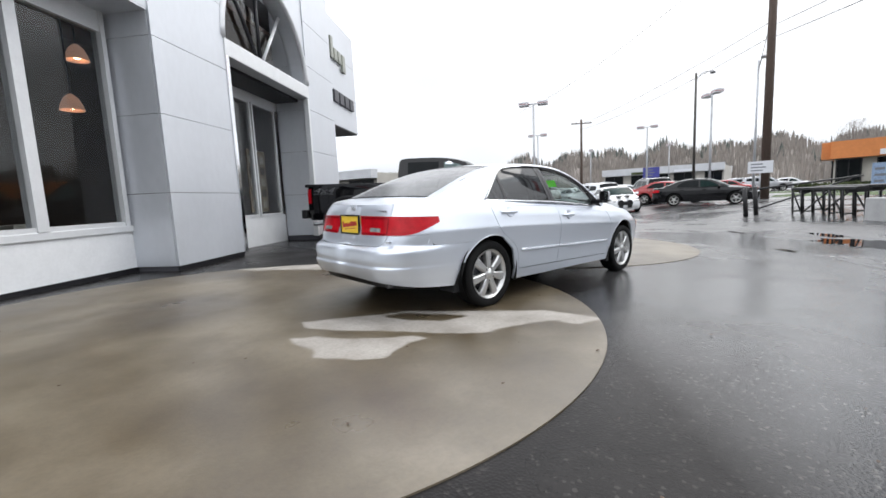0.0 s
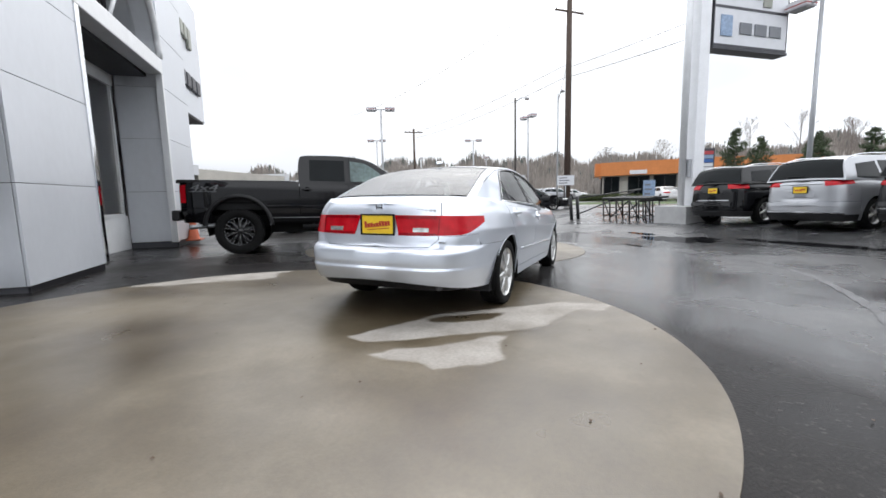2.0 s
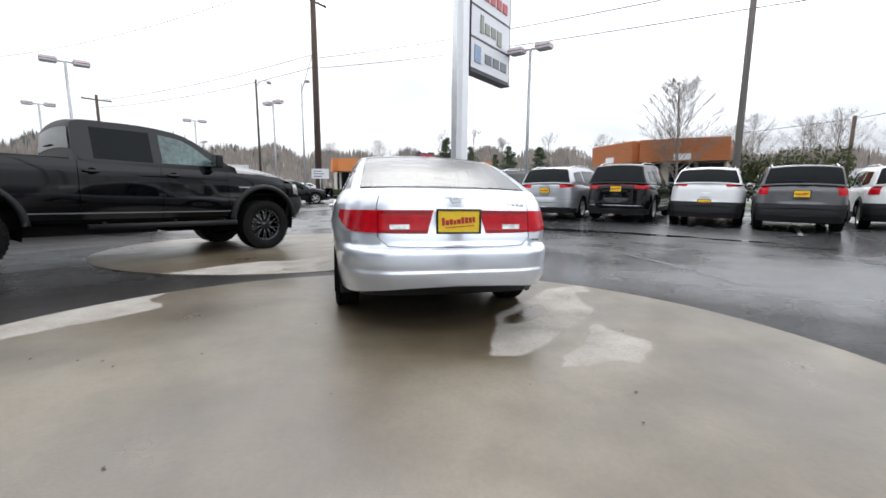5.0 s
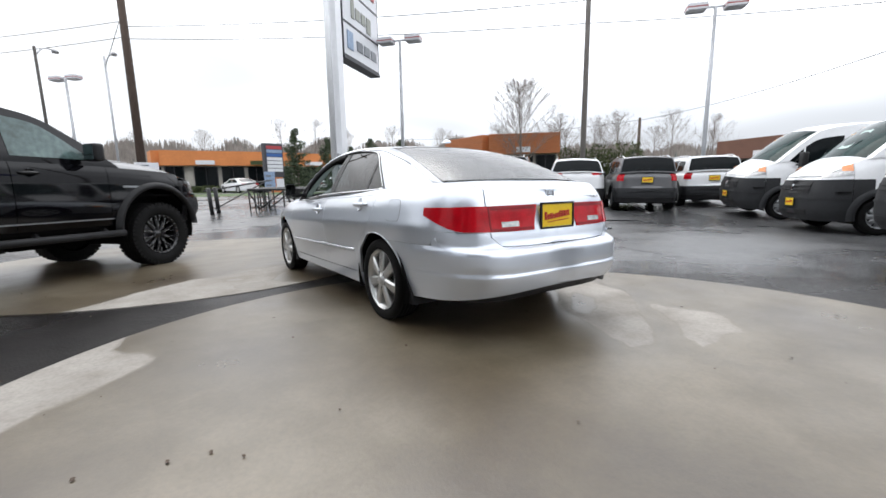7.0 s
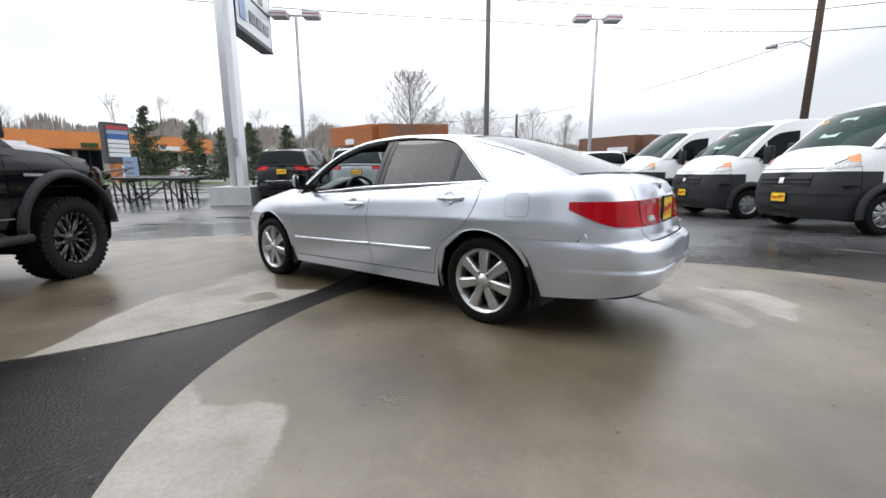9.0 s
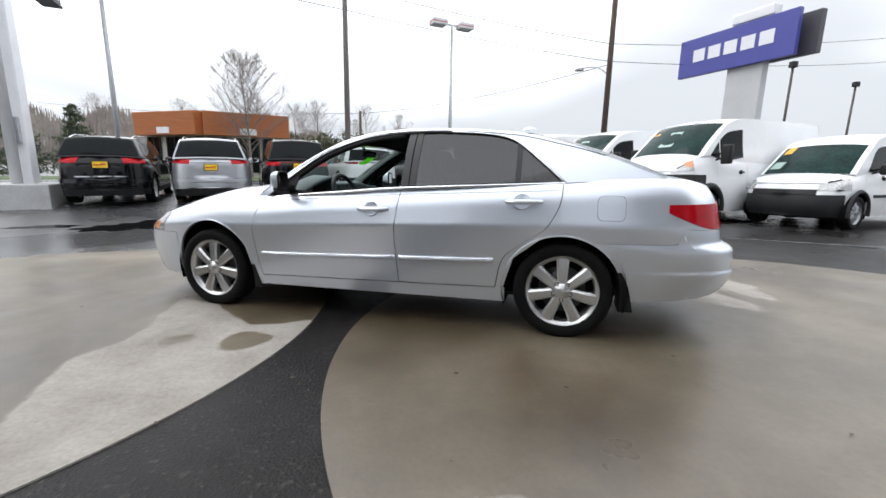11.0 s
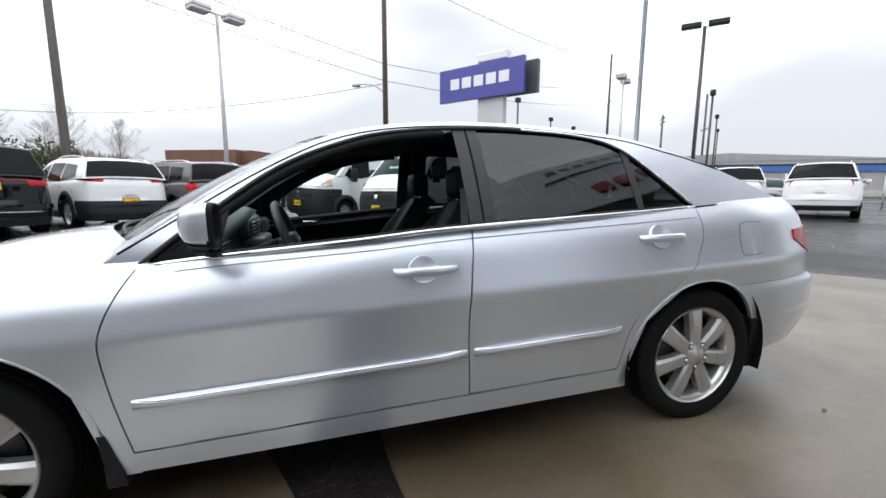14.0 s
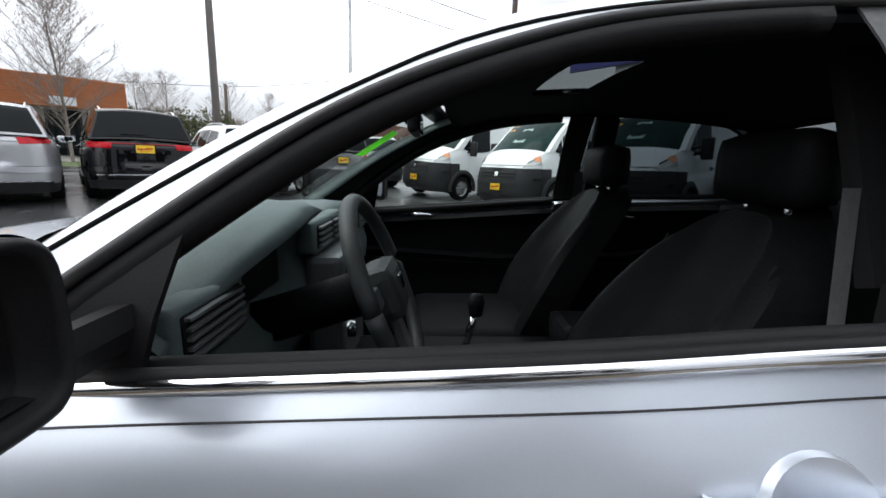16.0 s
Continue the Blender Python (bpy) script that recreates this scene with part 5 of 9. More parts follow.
def hills():
    """A wooded ridge round the far side of the valley."""
    rnd = random.Random(9)
    prof = table([(-150, 2), (-131, 4), (-100, 6), (-85, 10), (-69, 18), (-55, 25), (-45, 31), (-30, 31), (-10, 29), (0, 28), (8, 29), (15, 31), (34, 30), (42, 24), (60, 20), (90, 14)])
    bm = bmesh.new()
    rows = []
    azs = np.linspace(-150, 90, 161)
    for az in azs:
        t = radians(float(az))
        h = max(2.0, prof(az)) * (0.80 + 0.16 * math.sin(az * 0.9) * math.sin(az * 0.23))
        rows.append([(r * math.cos(t), r * math.sin(t), -2 + h * k) for r, k in ((150, 0.0), (190, 0.28), (230, 0.60), (262, 0.85), (285, 0.94), (320, 0.9))])
    grid_faces(bm, rows)
    bmesh.ops.recalc_face_normals(bm, faces=bm.faces[:])
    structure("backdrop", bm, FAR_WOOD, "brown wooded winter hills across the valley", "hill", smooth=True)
    pine, bush = bmesh.new(), bmesh.new()
    for _ in range(6500):
        az = rnd.uniform(-140, 80)
        t = radians(az)
        h = max(2.0, prof(az)) * (0.80 + 0.16 * math.sin(az * 0.9) * math.sin(az * 0.23))
        u = rnd.random() ** 0.8
        r = 150 + 135 * u
        k = float(np.interp(r, (150, 190, 230, 262, 285), (0, 0.28, 0.60, 0.85, 0.94)))
        p = Vector((r * math.cos(t), r * math.sin(t), -2 + h * k))
        dark = rnd.random() < (0.50 if (az > 12 and u > 0.72) else 0.08 if u > 0.8 else 0.03)
        if dark:
            hh, w = rnd.uniform(3.5, 7), rnd.uniform(0.9, 1.7)
            for j, (a, b) in enumerate(((0.0, 0.55), (0.3, 0.8), (0.58, 1.0))):
                ww = w * (1 - 0.3 * j)
                ring = [pine.verts.new(p + Vector((ww * math.cos(s), ww * math.sin(s), hh * a + rnd.uniform(-0.3, 0.3)))) for s in (0.3, 1.5, 2.8, 4.0, 5.2)]
                tip = pine.verts.new(p + Vector((rnd.uniform(-0.2, 0.2), 0, hh * b)))
                for q in range(5):
                    pine.faces.new((ring[q], ring[(q + 1) % 5], tip))
        else:
            for _b in range(11):
                q = p + Vector((rnd.uniform(-3.5, 3.5), rnd.uniform(-3.5, 3.5), -0.6))
                hh, w, a = rnd.uniform(2.4, 7.0), rnd.uniform(0.12, 0.40), rnd.uniform(0, 3.14)
                d = Vector((w * math.cos(a), w * math.sin(a), 0))
                vs = [bush.verts.new(q + v) for v in (-0.5 * d, 0.5 * d, d + Vector((0, 0, hh * 0.55)), Vector((rnd.uniform(-0.4, 0.4), 0, hh)), -d + Vector((0, 0, hh * 0.6)))]
                bush.faces.new(vs)
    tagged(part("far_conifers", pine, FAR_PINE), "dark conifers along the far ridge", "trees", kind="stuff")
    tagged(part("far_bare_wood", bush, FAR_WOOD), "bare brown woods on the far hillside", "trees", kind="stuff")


hills()


# ---- vehicles ----
class Shell:
    """The lower body of a vehicle: rounded in plan, with a shoulder, x ahead and y to the left."""

    def __init__(s, wide, front, rear, nf, nr, shoulder, sill, arches, round_in=0.05, rake=0.0):
        s.rake = rake
        s.wide, s.front, s.rear, s.nf, s.nr = table(wide), table(front), table(rear), nf, nr
        s.shoulder, s.sill, s.arches, s.round_in = table(shoulder), table(sill), arches, round_in

    def angle_x(s, x, z):
        L, n = (s.rear(z), s.nr) if x < 0 else (s.front(z), s.nf)
        return math.copysign(math.asin(min(1, abs(x) / L) ** (n / 2)), x)

    def angle_y(s, y, z, end):
        return end * math.acos(min(1, y / s.wide(z)) ** ((s.nr if end < 0 else s.nf) / 2))

    def at(s, t, z, off=0.0):
        p = s.raw(t, z)
        if off:
            h = 0.004
            du, dv = s.raw(min(t + h, 1.5707), z) - s.raw(max(t - h, -1.5707), z), s.raw(t, z + h) - s.raw(t, z - h)
            n = dv.cross(du)
            if n.length > 1e-9:
                p = p - n.normalized() * off if n.dot(Vector((p.x * 0.2, p.y + 0.05, 0))) < 0 else p + n.normalized() * off
        return p

    def raw(s, t, z):
        L, n = (s.rear(z), s.nr) if t < 0 else (s.front(z), s.nf)
        x = math.copysign(L * abs(math.sin(t)) ** (2 / n), t)
        y = s.wide(z + s.rake * 1.3 * math.tanh(x / 1.3)) * max(0.0, math.cos(t)) ** (2 / n)
        d = s.shoulder(x) - z
        if d < 0.13:
            k = s.round_in * (1 - max(-0.3, d / 0.13)) ** 2
            y -= k * min(1, y / 0.3)
            x -= math.copysign(k * abs(math.sin(t)) ** 3, t)
        return Vector((x, max(y, 0.0), z))

    def foot(s, x):
        z = s.sill(x)
        for cx, cz, r in s.arches:
            if abs(x - cx) < r:
                z = max(z, cz + math.sqrt(r * r - (x - cx) ** 2))
        return z


def mirror_y(bm):
    """Adds the other half of a mesh."""
    g = bmesh.ops.duplicate(bm, geom=bm.faces[:])
    vs = [e for e in g["geom"] if isinstance(e, bmesh.types.BMVert)]
    for v in vs:
        v.co.y = -v.co.y
    bmesh.ops.reverse_faces(bm, faces=[e for e in g["geom"] if isinstance(e, bmesh.types.BMFace)])
    seam = [v for v in bm.verts if abs(v.co.y) < 0.0006]
    bmesh.ops.remove_doubles(bm, verts=seam, dist=0.0008)
    return bm


def flip_y(bm):
    for v in bm.verts:
        v.co.y = -v.co.y
    bmesh.ops.reverse_faces(bm, faces=bm.faces[:])
    return bm


def rim_rows(bm, rows, inner, mat=0):
    """A panel with its edges turned inwards."""
    vs = grid_faces(bm, rows, mat)
    ring = vs[0][:] + [r[-1] for r in vs[1:]] + vs[-1][-2::-1] + [r[0] for r in vs[-2:0:-1]]
    ip = inner[0][:] + [r[-1] for r in inner[1:]] + inner[-1][-2::-1] + [r[0] for r in inner[-2:0:-1]]
    bmesh.ops.recalc_face_normals(bm, faces=bm.faces[:])
    ov, iv = [bm.verts.new(v.co) for v in ring], [bm.verts.new(p) for p in ip]
    c = sum((v.co for v in ring), Vector()) / len(ring)
    edge = []
    for k in range(len(ring)):
        q = (ov[k], iv[k], iv[(k + 1) % len(ring)], ov[(k + 1) % len(ring)])
        f = bm.faces.new(q)
        f.material_index = mat
        edge.append(f)
    bmesh.ops.recalc_face_normals(bm, faces=edge)
    return bm


def side_panel(shell, gap_rear, gap_front, nu=14, nv=12, top=None, bottom=None, off=0.0, deep=0.02):
    """A body panel of the left side between two gaps, each x as a function of z."""
    rows, inner, feet = [], [], []
    for i in range(nu + 1):
        u = i / nu
        z = 0.15
        while z < 1.6:
            x = gap_rear(z) * (1 - u) + gap_front(z) * u
            if z >= (shell.foot(x) if bottom is None else bottom(x)):
                break
            z += 0.004
        feet.append(z)
    z_low = min(feet)
    for i, z0 in enumerate(feet):
        u = i / nu
        xz = lambda z: gap_rear(z) * (1 - u) + gap_front(z) * u  # noqa: E731
        z1 = shell.shoulder(xz(0.9)) if top is None else top(xz(0.9))
        row, inn = [], []
        for j in range(nv + 1):
            zz = max(z0 + 0.0005 * j, z_low + (z1 - z_low) * j / nv)
            t = shell.angle_x(xz(zz), zz)
            row.append(shell.at(t, zz, off))
            inn.append(shell.at(t, zz, off - deep))
        rows.append(row)
        inner.append(inn)
    return rim_rows(bmesh.new(), rows, inner)


def end_panel(shell, end, t_in, t_out, z0, z1, nu=16, nv=8, off=0.0, deep=0.02, both=True):
    """A panel round the front (end 1) or the rear (-1); t_in, t_out, z0, z1 as numbers or functions of the other way."""
    fn = lambda v: v if callable(v) else (lambda _u: v)  # noqa: E731
    a, b, lo, hi = fn(t_in), fn(t_out), fn(z0), fn(z1)
    rows, inner = [], []
    for i in range(nu + 1):
        u = i / nu
        row, inn = [], []
        for j in range(nv + 1):
            z = lo(u) + (hi(u) - lo(u)) * j / nv
            t = end * (a(z) * (1 - u) + b(z) * u)
            row.append(shell.at(t, z, off))
            inn.append(shell.at(t, z, off - deep))
        rows.append(row)
        inner.append(inn)
    bm = rim_rows(bmesh.new(), rows, inner)
    return mirror_y(bm) if both else bm


class Cabin:
    """The upper body: side surface y(x, z), and the line where it meets screens and roof."""

    def __init__(s, wide, line, taper=0.08, mid=-0.35, half=1.6, crown=0.05, bow_front=0.2, bow_rear=-0.14, x_head=0.2, x_tail=-1.1):
        s.wide, s.line, s.taper, s.mid, s.half = table(wide), line, taper, mid, half
        s.crown, s.bow_front, s.bow_rear, s.x_head, s.x_tail = crown, bow_front, bow_rear, x_head, x_tail

    def at(s, x, z, off=0.0):
        y = s.wide(z) * (1 - s.taper * ((x - s.mid) / s.half) ** 2)
        return Vector((x, y + off, z))

    def over(s, p, across, lift=0.0):
        """A point of roof or screen from a point of the line and -1..1 across."""
        x, z = float(p[0]), float(p[1])
        e = s.at(x, z)
        k = 1 - abs(across) ** 2.2
        if x > s.x_head:
            f = min(1.0, (x - s.x_head) / 0.5)
            dx, dz = s.bow_front * (0.35 + 0.65 * f), s.crown * (1 - 0.55 * f)
        elif x < s.x_tail:
            f = min(1.0, (s.x_tail - x) / 0.5)
            dx, dz = s.bow_rear * (0.3 + 0.7 * f), s.crown * (1 - 0.6 * f)
        else:
            f = (x - s.x_tail) / (s.x_head - s.x_tail)
            dx, dz = s.bow_front * 0.35 * f ** 3 + s.bow_rear * 0.3 * (1 - f) ** 3, s.crown
        return Vector((x + dx * k, e.y * across, z + dz * k + lift))


def cabin_strip(cabin, line, n_across=14, lift=0.0, inset=0.0, deep=0.012):
    """Roof or screen: the line from side to side."""
    rows = [[cabin.over(p, c, lift) for c in np.linspace(-1 + inset, 1 - inset, n_across + 1)] for p in line]
    inner = [[q - Vector((0, 0, deep)) for q in r] for r in rows]
    return rim_rows(bmesh.new(), rows, inner)


def cabin_side(cabin, low, high, nv=6, off=0.0, deep=0.012):
    """A patch of the left cabin side between two runs of (x, z)."""
    rows, inner = [], []
    for p, q in zip(low, high):
        row = [cabin.at(*(np.array(p) * (1 - j / nv) + np.array(q) * j / nv), off) for j in range(nv + 1)]
        rows.append(row)
        inner.append([v - Vector((0, deep, 0)) for v in row])
    return rim_rows(bmesh.new(), rows, inner)


def cut(line, x0, x1, n):
    """The stretch of a front-to-rear line between two x."""
    p = run(line, 200)
    sel = p[(p[:, 0] <= max(x0, x1) + 1e-6) & (p[:, 0] >= min(x0, x1) - 1e-6)]
    return run(sel, n, smooth=False)


def wheel(parent, x, y, z, radius, width, rim, style, side):
    """A tyre on a rim; side 1 is the left of the vehicle."""
    w = new("wheel")
    w.parent = parent
    w.matrix_basis = Matrix.Translation((x, y, z)) @ Matrix.Diagonal((1, side, 1, 1))
    h = width / 2
    bm = bmesh.new()
    rr = rim + 0.008
    prof = [(rr, -h * 0.86), (rr + (radius - rr) * 0.5, -h), (radius * 0.965, -h * 0.93), (radius * 0.995, -h * 0.72)]
    for g in (-0.42, -0.12, 0.18, 0.48):
        prof += [(radius, h * g - 0.012), (radius - 0.008, h * g - 0.008), (radius - 0.008, h * g + 0.004), (radius, h * g + 0.008)]
    prof += [(radius * 0.995, h * 0.72), (radius * 0.965, h * 0.93), (rr + (radius - rr) * 0.5, h), (rr + 0.01, h * 0.93), (rr, h * 0.86)]
    lathe(bm, prof, 80 if style == "milled" else 48)
    if style == "milled":
        for k in range(46):
            turn = Matrix.Rotation(k * 2 * math.pi / 46, 4, "Y")
            for s in (-1, 1):
                y0, y1 = sorted((s * h * 0.50, s * h * (0.99 if k % 2 else 0.96)))
                box(bm, -0.017, 0.017, y0, y1, radius - (0.06 if k % 2 else 0.04), radius + 0.001, turn)
                box(bm, -0.020, 0.012, min(s * h * 0.08, s * h * 0.42), max(s * h * 0.08, s * h * 0.42), radius - 0.01, radius + 0.001, turn)
    bmesh.ops.recalc_face_normals(bm, faces=bm.faces[:])
    part("tyre", bm, TYRE, w, "black rubber tyre")
    metal = {"milled": BLACK_ALLOY, "steel": STEEL_WHEEL, "dark": GREY_PLASTIC}.get(style, ALLOY)
    bm = bmesh.new()
    lathe(bm, [(rim + 0.006, h * 0.90), (rim + 0.010, h * 0.84), (rim - 0.006, h * 0.80), (rim - 0.022, h * 0.60), (rim - 0.03, -h * 0.8), (rim, -h * 0.85)], 48)
    spokes = {"seven": 7, "milled": 10, "steel": 8, "five": 5, "dark": 5}[style]
    face = h * {"milled": 0.35, "seven": 0.66}.get(style, 0.62)
    for k in range(spokes):
        m = Matrix.Rotation(k * 2 * math.pi / spokes + (-math.pi / 2 if style != "five" else 0.3), 4, "Y")
        r0, r1 = 0.045, rim - 0.006
        w0, w1 = {"seven": (0.036, 0.040), "milled": (0.014, 0.030), "steel": (0.035, 0.05), "five": (0.030, 0.026), "dark": (0.03, 0.03)}[style]
        rows = []
        for u in np.linspace(0, 1, 5):
            r, wd = r0 + (r1 - r0) * u, (0.030 + 0.012 * u ** 1.5) if style == "seven" else w0 + (w1 - w0) * u
            dome = face + 0.022 * (1 - (u - 0.25) ** 2 * (0.9 if style == "seven" else 2.2)) - (0.012 if u == 1 and style != "seven" else 0)
            rows.append([m @ Vector(q) for q in ((r, dome - 0.045, -wd), (r, dome - 0.010, -wd), (r, dome, -wd * 0.62), (r, dome, wd * 0.62),
                                                 (r, dome - 0.010, wd), (r, dome - 0.045, wd))])
        grid_faces(bm, rows, 0, smooth=False)
        if style == "milled":
            for sgn in (-1, 1):
                for u0, u1, lean in ((0.24, 0.60, 0.10), (0.64, 0.93, 0.20)):
                    ra, rb = r0 + (r1 - r0) * u0, r0 + (r1 - r0) * u1
                    box(bm, ra, rb, face + 0.016, face + 0.028, sgn * w1 * 0.55 - 0.0038, sgn * w1 * 0.55 + 0.0038, m @ Matrix.Rotation(lean * sgn + 0.05, 4, "Y"), mat=1)
    if style == "milled":
        for k in range(24):
            lathe_m = Matrix.Rotation(k * 2 * math.pi / 24, 4, "Y")
            box(bm, rim - 0.026, rim - 0.010, h * 0.78, h * 0.86, -0.006, 0.006, lathe_m, mat=1)
    bmesh.ops.recalc_face_normals(bm, faces=bm.faces[:])
    part("rim", bm, [metal, MILLED], w, "bright seven-spoke alloy rim" if style == "seven" else "", smooth=False)
    bm = bmesh.new()
    lathe(bm, [(0.0, face + 0.034), (0.030, face + 0.034), (0.036, face + 0.026), (0.07, face + 0.016), (0.075, face - 0.02)], 24)
    for k in range(5):
        m = Matrix.Rotation(k * 2 * math.pi / 5 + 0.3, 4, "Y")
        p = m @ Vector((0.056, 0, 0))
        tube(bm, (p.x, face + 0.0, p.z), (p.x, face + 0.022, p.z), 0.015, n=10, mat=1)
        tube(bm, (p.x, face + 0.0, p.z), (p.x, face + 0.030, p.z), 0.009, n=6)
    bmesh.ops.recalc_face_normals(bm, faces=bm.faces[:])
    part("hub", bm, [metal, BRAKE], w)
    bm = bmesh.new()
    lathe(bm, [(0.02, face - 0.06), (rim * 0.68, face - 0.06), (rim * 0.68, face - 0.075), (0.02, face - 0.075)], 32)
    part("brake_disc", bm, BRAKE, w)
    bm = bmesh.new()
    deep = 0.0 if style == "seven" else -h * 0.6
    lathe(bm, [(0.0, deep), (rim - 0.02, deep)], 32)
    part("inner_disc", bm, UNDER, w)
    return w


def well(shell_y, cx, cz, r):
    """The dark lining of a wheel arch, both sides."""
    bm = bmesh.new()
    rows = []
    for k in range(19):
        t = math.pi * k / 18 * 1.2 - 0.1 * math.pi
        rows.append([(cx + r * math.cos(t), y, cz + r * math.sin(t)) for y in (shell_y - 0.03, shell_y - 0.42, -shell_y + 0.42, -shell_y + 0.03)])
    grid_faces(bm, rows)
    for s in (-1, 1):
        mid = bm.verts.new((cx, s * (shell_y - 0.43), cz))
        ring = [bm.verts.new((q[0][0], s * (shell_y - 0.43), q[0][2])) for q in rows]
        for a, b in zip(ring, ring[1:]):
            bm.faces.new((mid, a, b))
    bmesh.ops.remove_doubles(bm, verts=bm.verts, dist=0.012)
    return bm


def dealer_plate(parent, m, big=False):
    """A yellow dealer's plate with red writing that cannot be read, in a dark frame."""
    p = part("plate", box(bmesh.new(), -0.006, 0.0, -0.152, 0.152, -0.076, 0.076, bevel=0.003), PLATE_YELLOW, parent, "yellow dealer plate with red script")
    p.matrix_basis = m
    bm = bmesh.new()
    for y0, y1, z0, z1 in ((-0.165, 0.165, 0.076, 0.088), (-0.165, 0.165, -0.088, -0.076), (-0.165, -0.152, -0.076, 0.076), (0.152, 0.165, -0.076, 0.076)):
        box(bm, -0.012, 0.002, y0, y1, z0, z1)
    part("plate_frame", bm, BLACK_PLASTIC, p)
    rnd = random.Random(3)
    y = 0.125
    for k in range(9):
        wd = 0.018 + rnd.uniform(0, 0.012)
        hh = 0.034 if k == 0 else 0.018 + rnd.uniform(0, 0.010)
        part("script_bar", box(bmesh.new(), -0.009, -0.005, y - wd, y, -0.018, -0.018 + hh * 1.6, Matrix.Rotation(-0.10, 4, "X")), PLATE_RED, p)
        y -= wd + 0.005
    part("script_bar", box(bmesh.new(), -0.009, -0.005, -0.11, 0.10, -0.040, -0.034, Matrix.Rotation(-0.08, 4, "X")), PLATE_RED, p)
    return p


def mirror_arm(parent, x, y, z, paint, size=1.0, side=1):
    """A door mirror on its foot; side 1 is the left."""
    bm = bmesh.new()
    rows = []
    for u, hx, hz in ((0.0, 0.05, 0.05), (0.12, 0.075, 0.072), (0.5, 0.082, 0.080), (0.88, 0.068, 0.068), (1.0, 0.035, 0.04)):
        yy = y + 0.045 * size + 0.20 * size * u
        rows.append([(x + size * (hx * math.cos(t) * (1.0 if math.cos(t) > 0 else 0.45)) - 0.02 * u, side * yy, z + size * hz * math.sin(t)) for t in np.linspace(0, 2 * math.pi, 17)])
    vs = grid_faces(bm, rows)
    bm.faces.new(vs[0][:-1])
    bm.faces.new(vs[-1][:-1])
    bmesh.ops.remove_doubles(bm, verts=bm.verts, dist=0.0005)
    bmesh.ops.recalc_face_normals(bm, faces=bm.faces[:])
    p = part("door_mirror", bm, paint, parent, smooth=True)
    bm = bmesh.new()
    box(bm, x - 0.05 * size, x + 0.03 * size, side * (y - 0.03) if side > 0 else side * (y + 0.07), side * (y + 0.07) if side > 0 else side * (y - 0.03), z - 0.06 * size, z - 0.02 * size)
    part("mirror_foot", bm, BLACK_PLASTIC, p)
    bm = bmesh.new()
    ring = [bm.verts.new((x - 0.040 * size, side * (y + 0.145 * size + 0.085 * size * math.cos(t)), z + 0.062 * size * math.sin(t))) for t in np.linspace(0, 2 * math.pi, 20, endpoint=False)]
    bm.faces.new(ring)
    part("mirror_glass", bm, CHROME, p, "mirror glass")
    return p


def tall_mirror(parent, x, y, z, paint, wide, high, side=1):
    """An upright truck mirror: a rounded housing with two panes on a bent arm."""
    y0 = y + 0.09
    m = Matrix.Diagonal((1, side, 1, 1))
    bm = box(bmesh.new(), x - 0.05, x + 0.07, y0, y0 + wide, z - high / 2, z + high / 2, bevel=0.035)
    bmesh.ops.transform(bm, matrix=m, verts=bm.verts)
    bmesh.ops.recalc_face_normals(bm, faces=bm.faces[:])
    p = part("door_mirror", bm, paint, parent, smooth=True)
    bm = bmesh.new()
    for dz in (-0.22, 0.06):
        sweep(bm, [(x + 0.05, side * (y - 0.03), z + high * dz - 0.03), (x + 0.03, side * (y + 0.05), z + high * dz), (x + 0.01, side * (y0 + 0.04), z + high * dz)], 0.022, 8)
    part("mirror_arm", bm, BLACK_PLASTIC, p, smooth=True)
    for z0, z1 in ((z - high * 0.14, z + high * 0.44), (z - high * 0.42, z - high * 0.18)):
        bm = box(bmesh.new(), x - 0.055, x - 0.049, y0 + 0.025, y0 + wide - 0.025, z0, z1, bevel=0.002)
        bmesh.ops.transform(bm, matrix=m, verts=bm.verts)
        bmesh.ops.recalc_face_normals(bm, faces=bm.faces[:])
        part("mirror_glass", bm, DIM_MIRROR, p, "mirror glass")


def door_handle(parent, shell, x, z, material, length=0.2, side=1):
    """A pull handle: a grip on two feet before a round cup, a lock disc at its rear."""
    c = shell.at(shell.angle_x(x, z), z)
    bm = bmesh.new()
    rows = []
    for u in np.linspace(0, 1, 15):
        xx = c.x + length * (u - 0.5)
        lift = 0.036 * (1 - abs(2 * u - 1) ** 5) - 0.004
        hz, hy = 0.0165 * (1 - 0.35 * abs(2 * u - 1) ** 4), 0.011
        yb = shell.at(shell.angle_x(xx, z), z).y
        rows.append([(xx, yb + lift + hy * math.cos(a), z + hz * math.sin(a)) for a in np.linspace(0, 2 * math.pi, 13)])
    vs = grid_faces(bm, rows)
    bmesh.ops.recalc_face_normals(bm, faces=bm.faces[:])
    h = part("door_handle", bm if side > 0 else flip_y(bm), material, parent, smooth=True)
    bm = bmesh.new()
    rows = []
    for r in (0.02, 0.3, 0.55, 0.72, 0.84, 0.93, 0.931, 1.0):
        row = []
        for k in range(33):
            a = k * math.pi / 16
            xx, zz = c.x + 0.01 + 0.056 * r * math.cos(a), z + 0.050 * r * math.sin(a)
            depth = {1.0: 0.0}.get(r, 0.0008 + 0.0105 * r ** 2.2)
            row.append(shell.at(shell.angle_x(xx, zz), zz, depth))
        rows.append(row)
    grid_faces(bm, rows[:6])
    grid_faces(bm, rows[6:])
    part("handle_cup", bm if side > 0 else flip_y(bm), material, h, smooth=True)


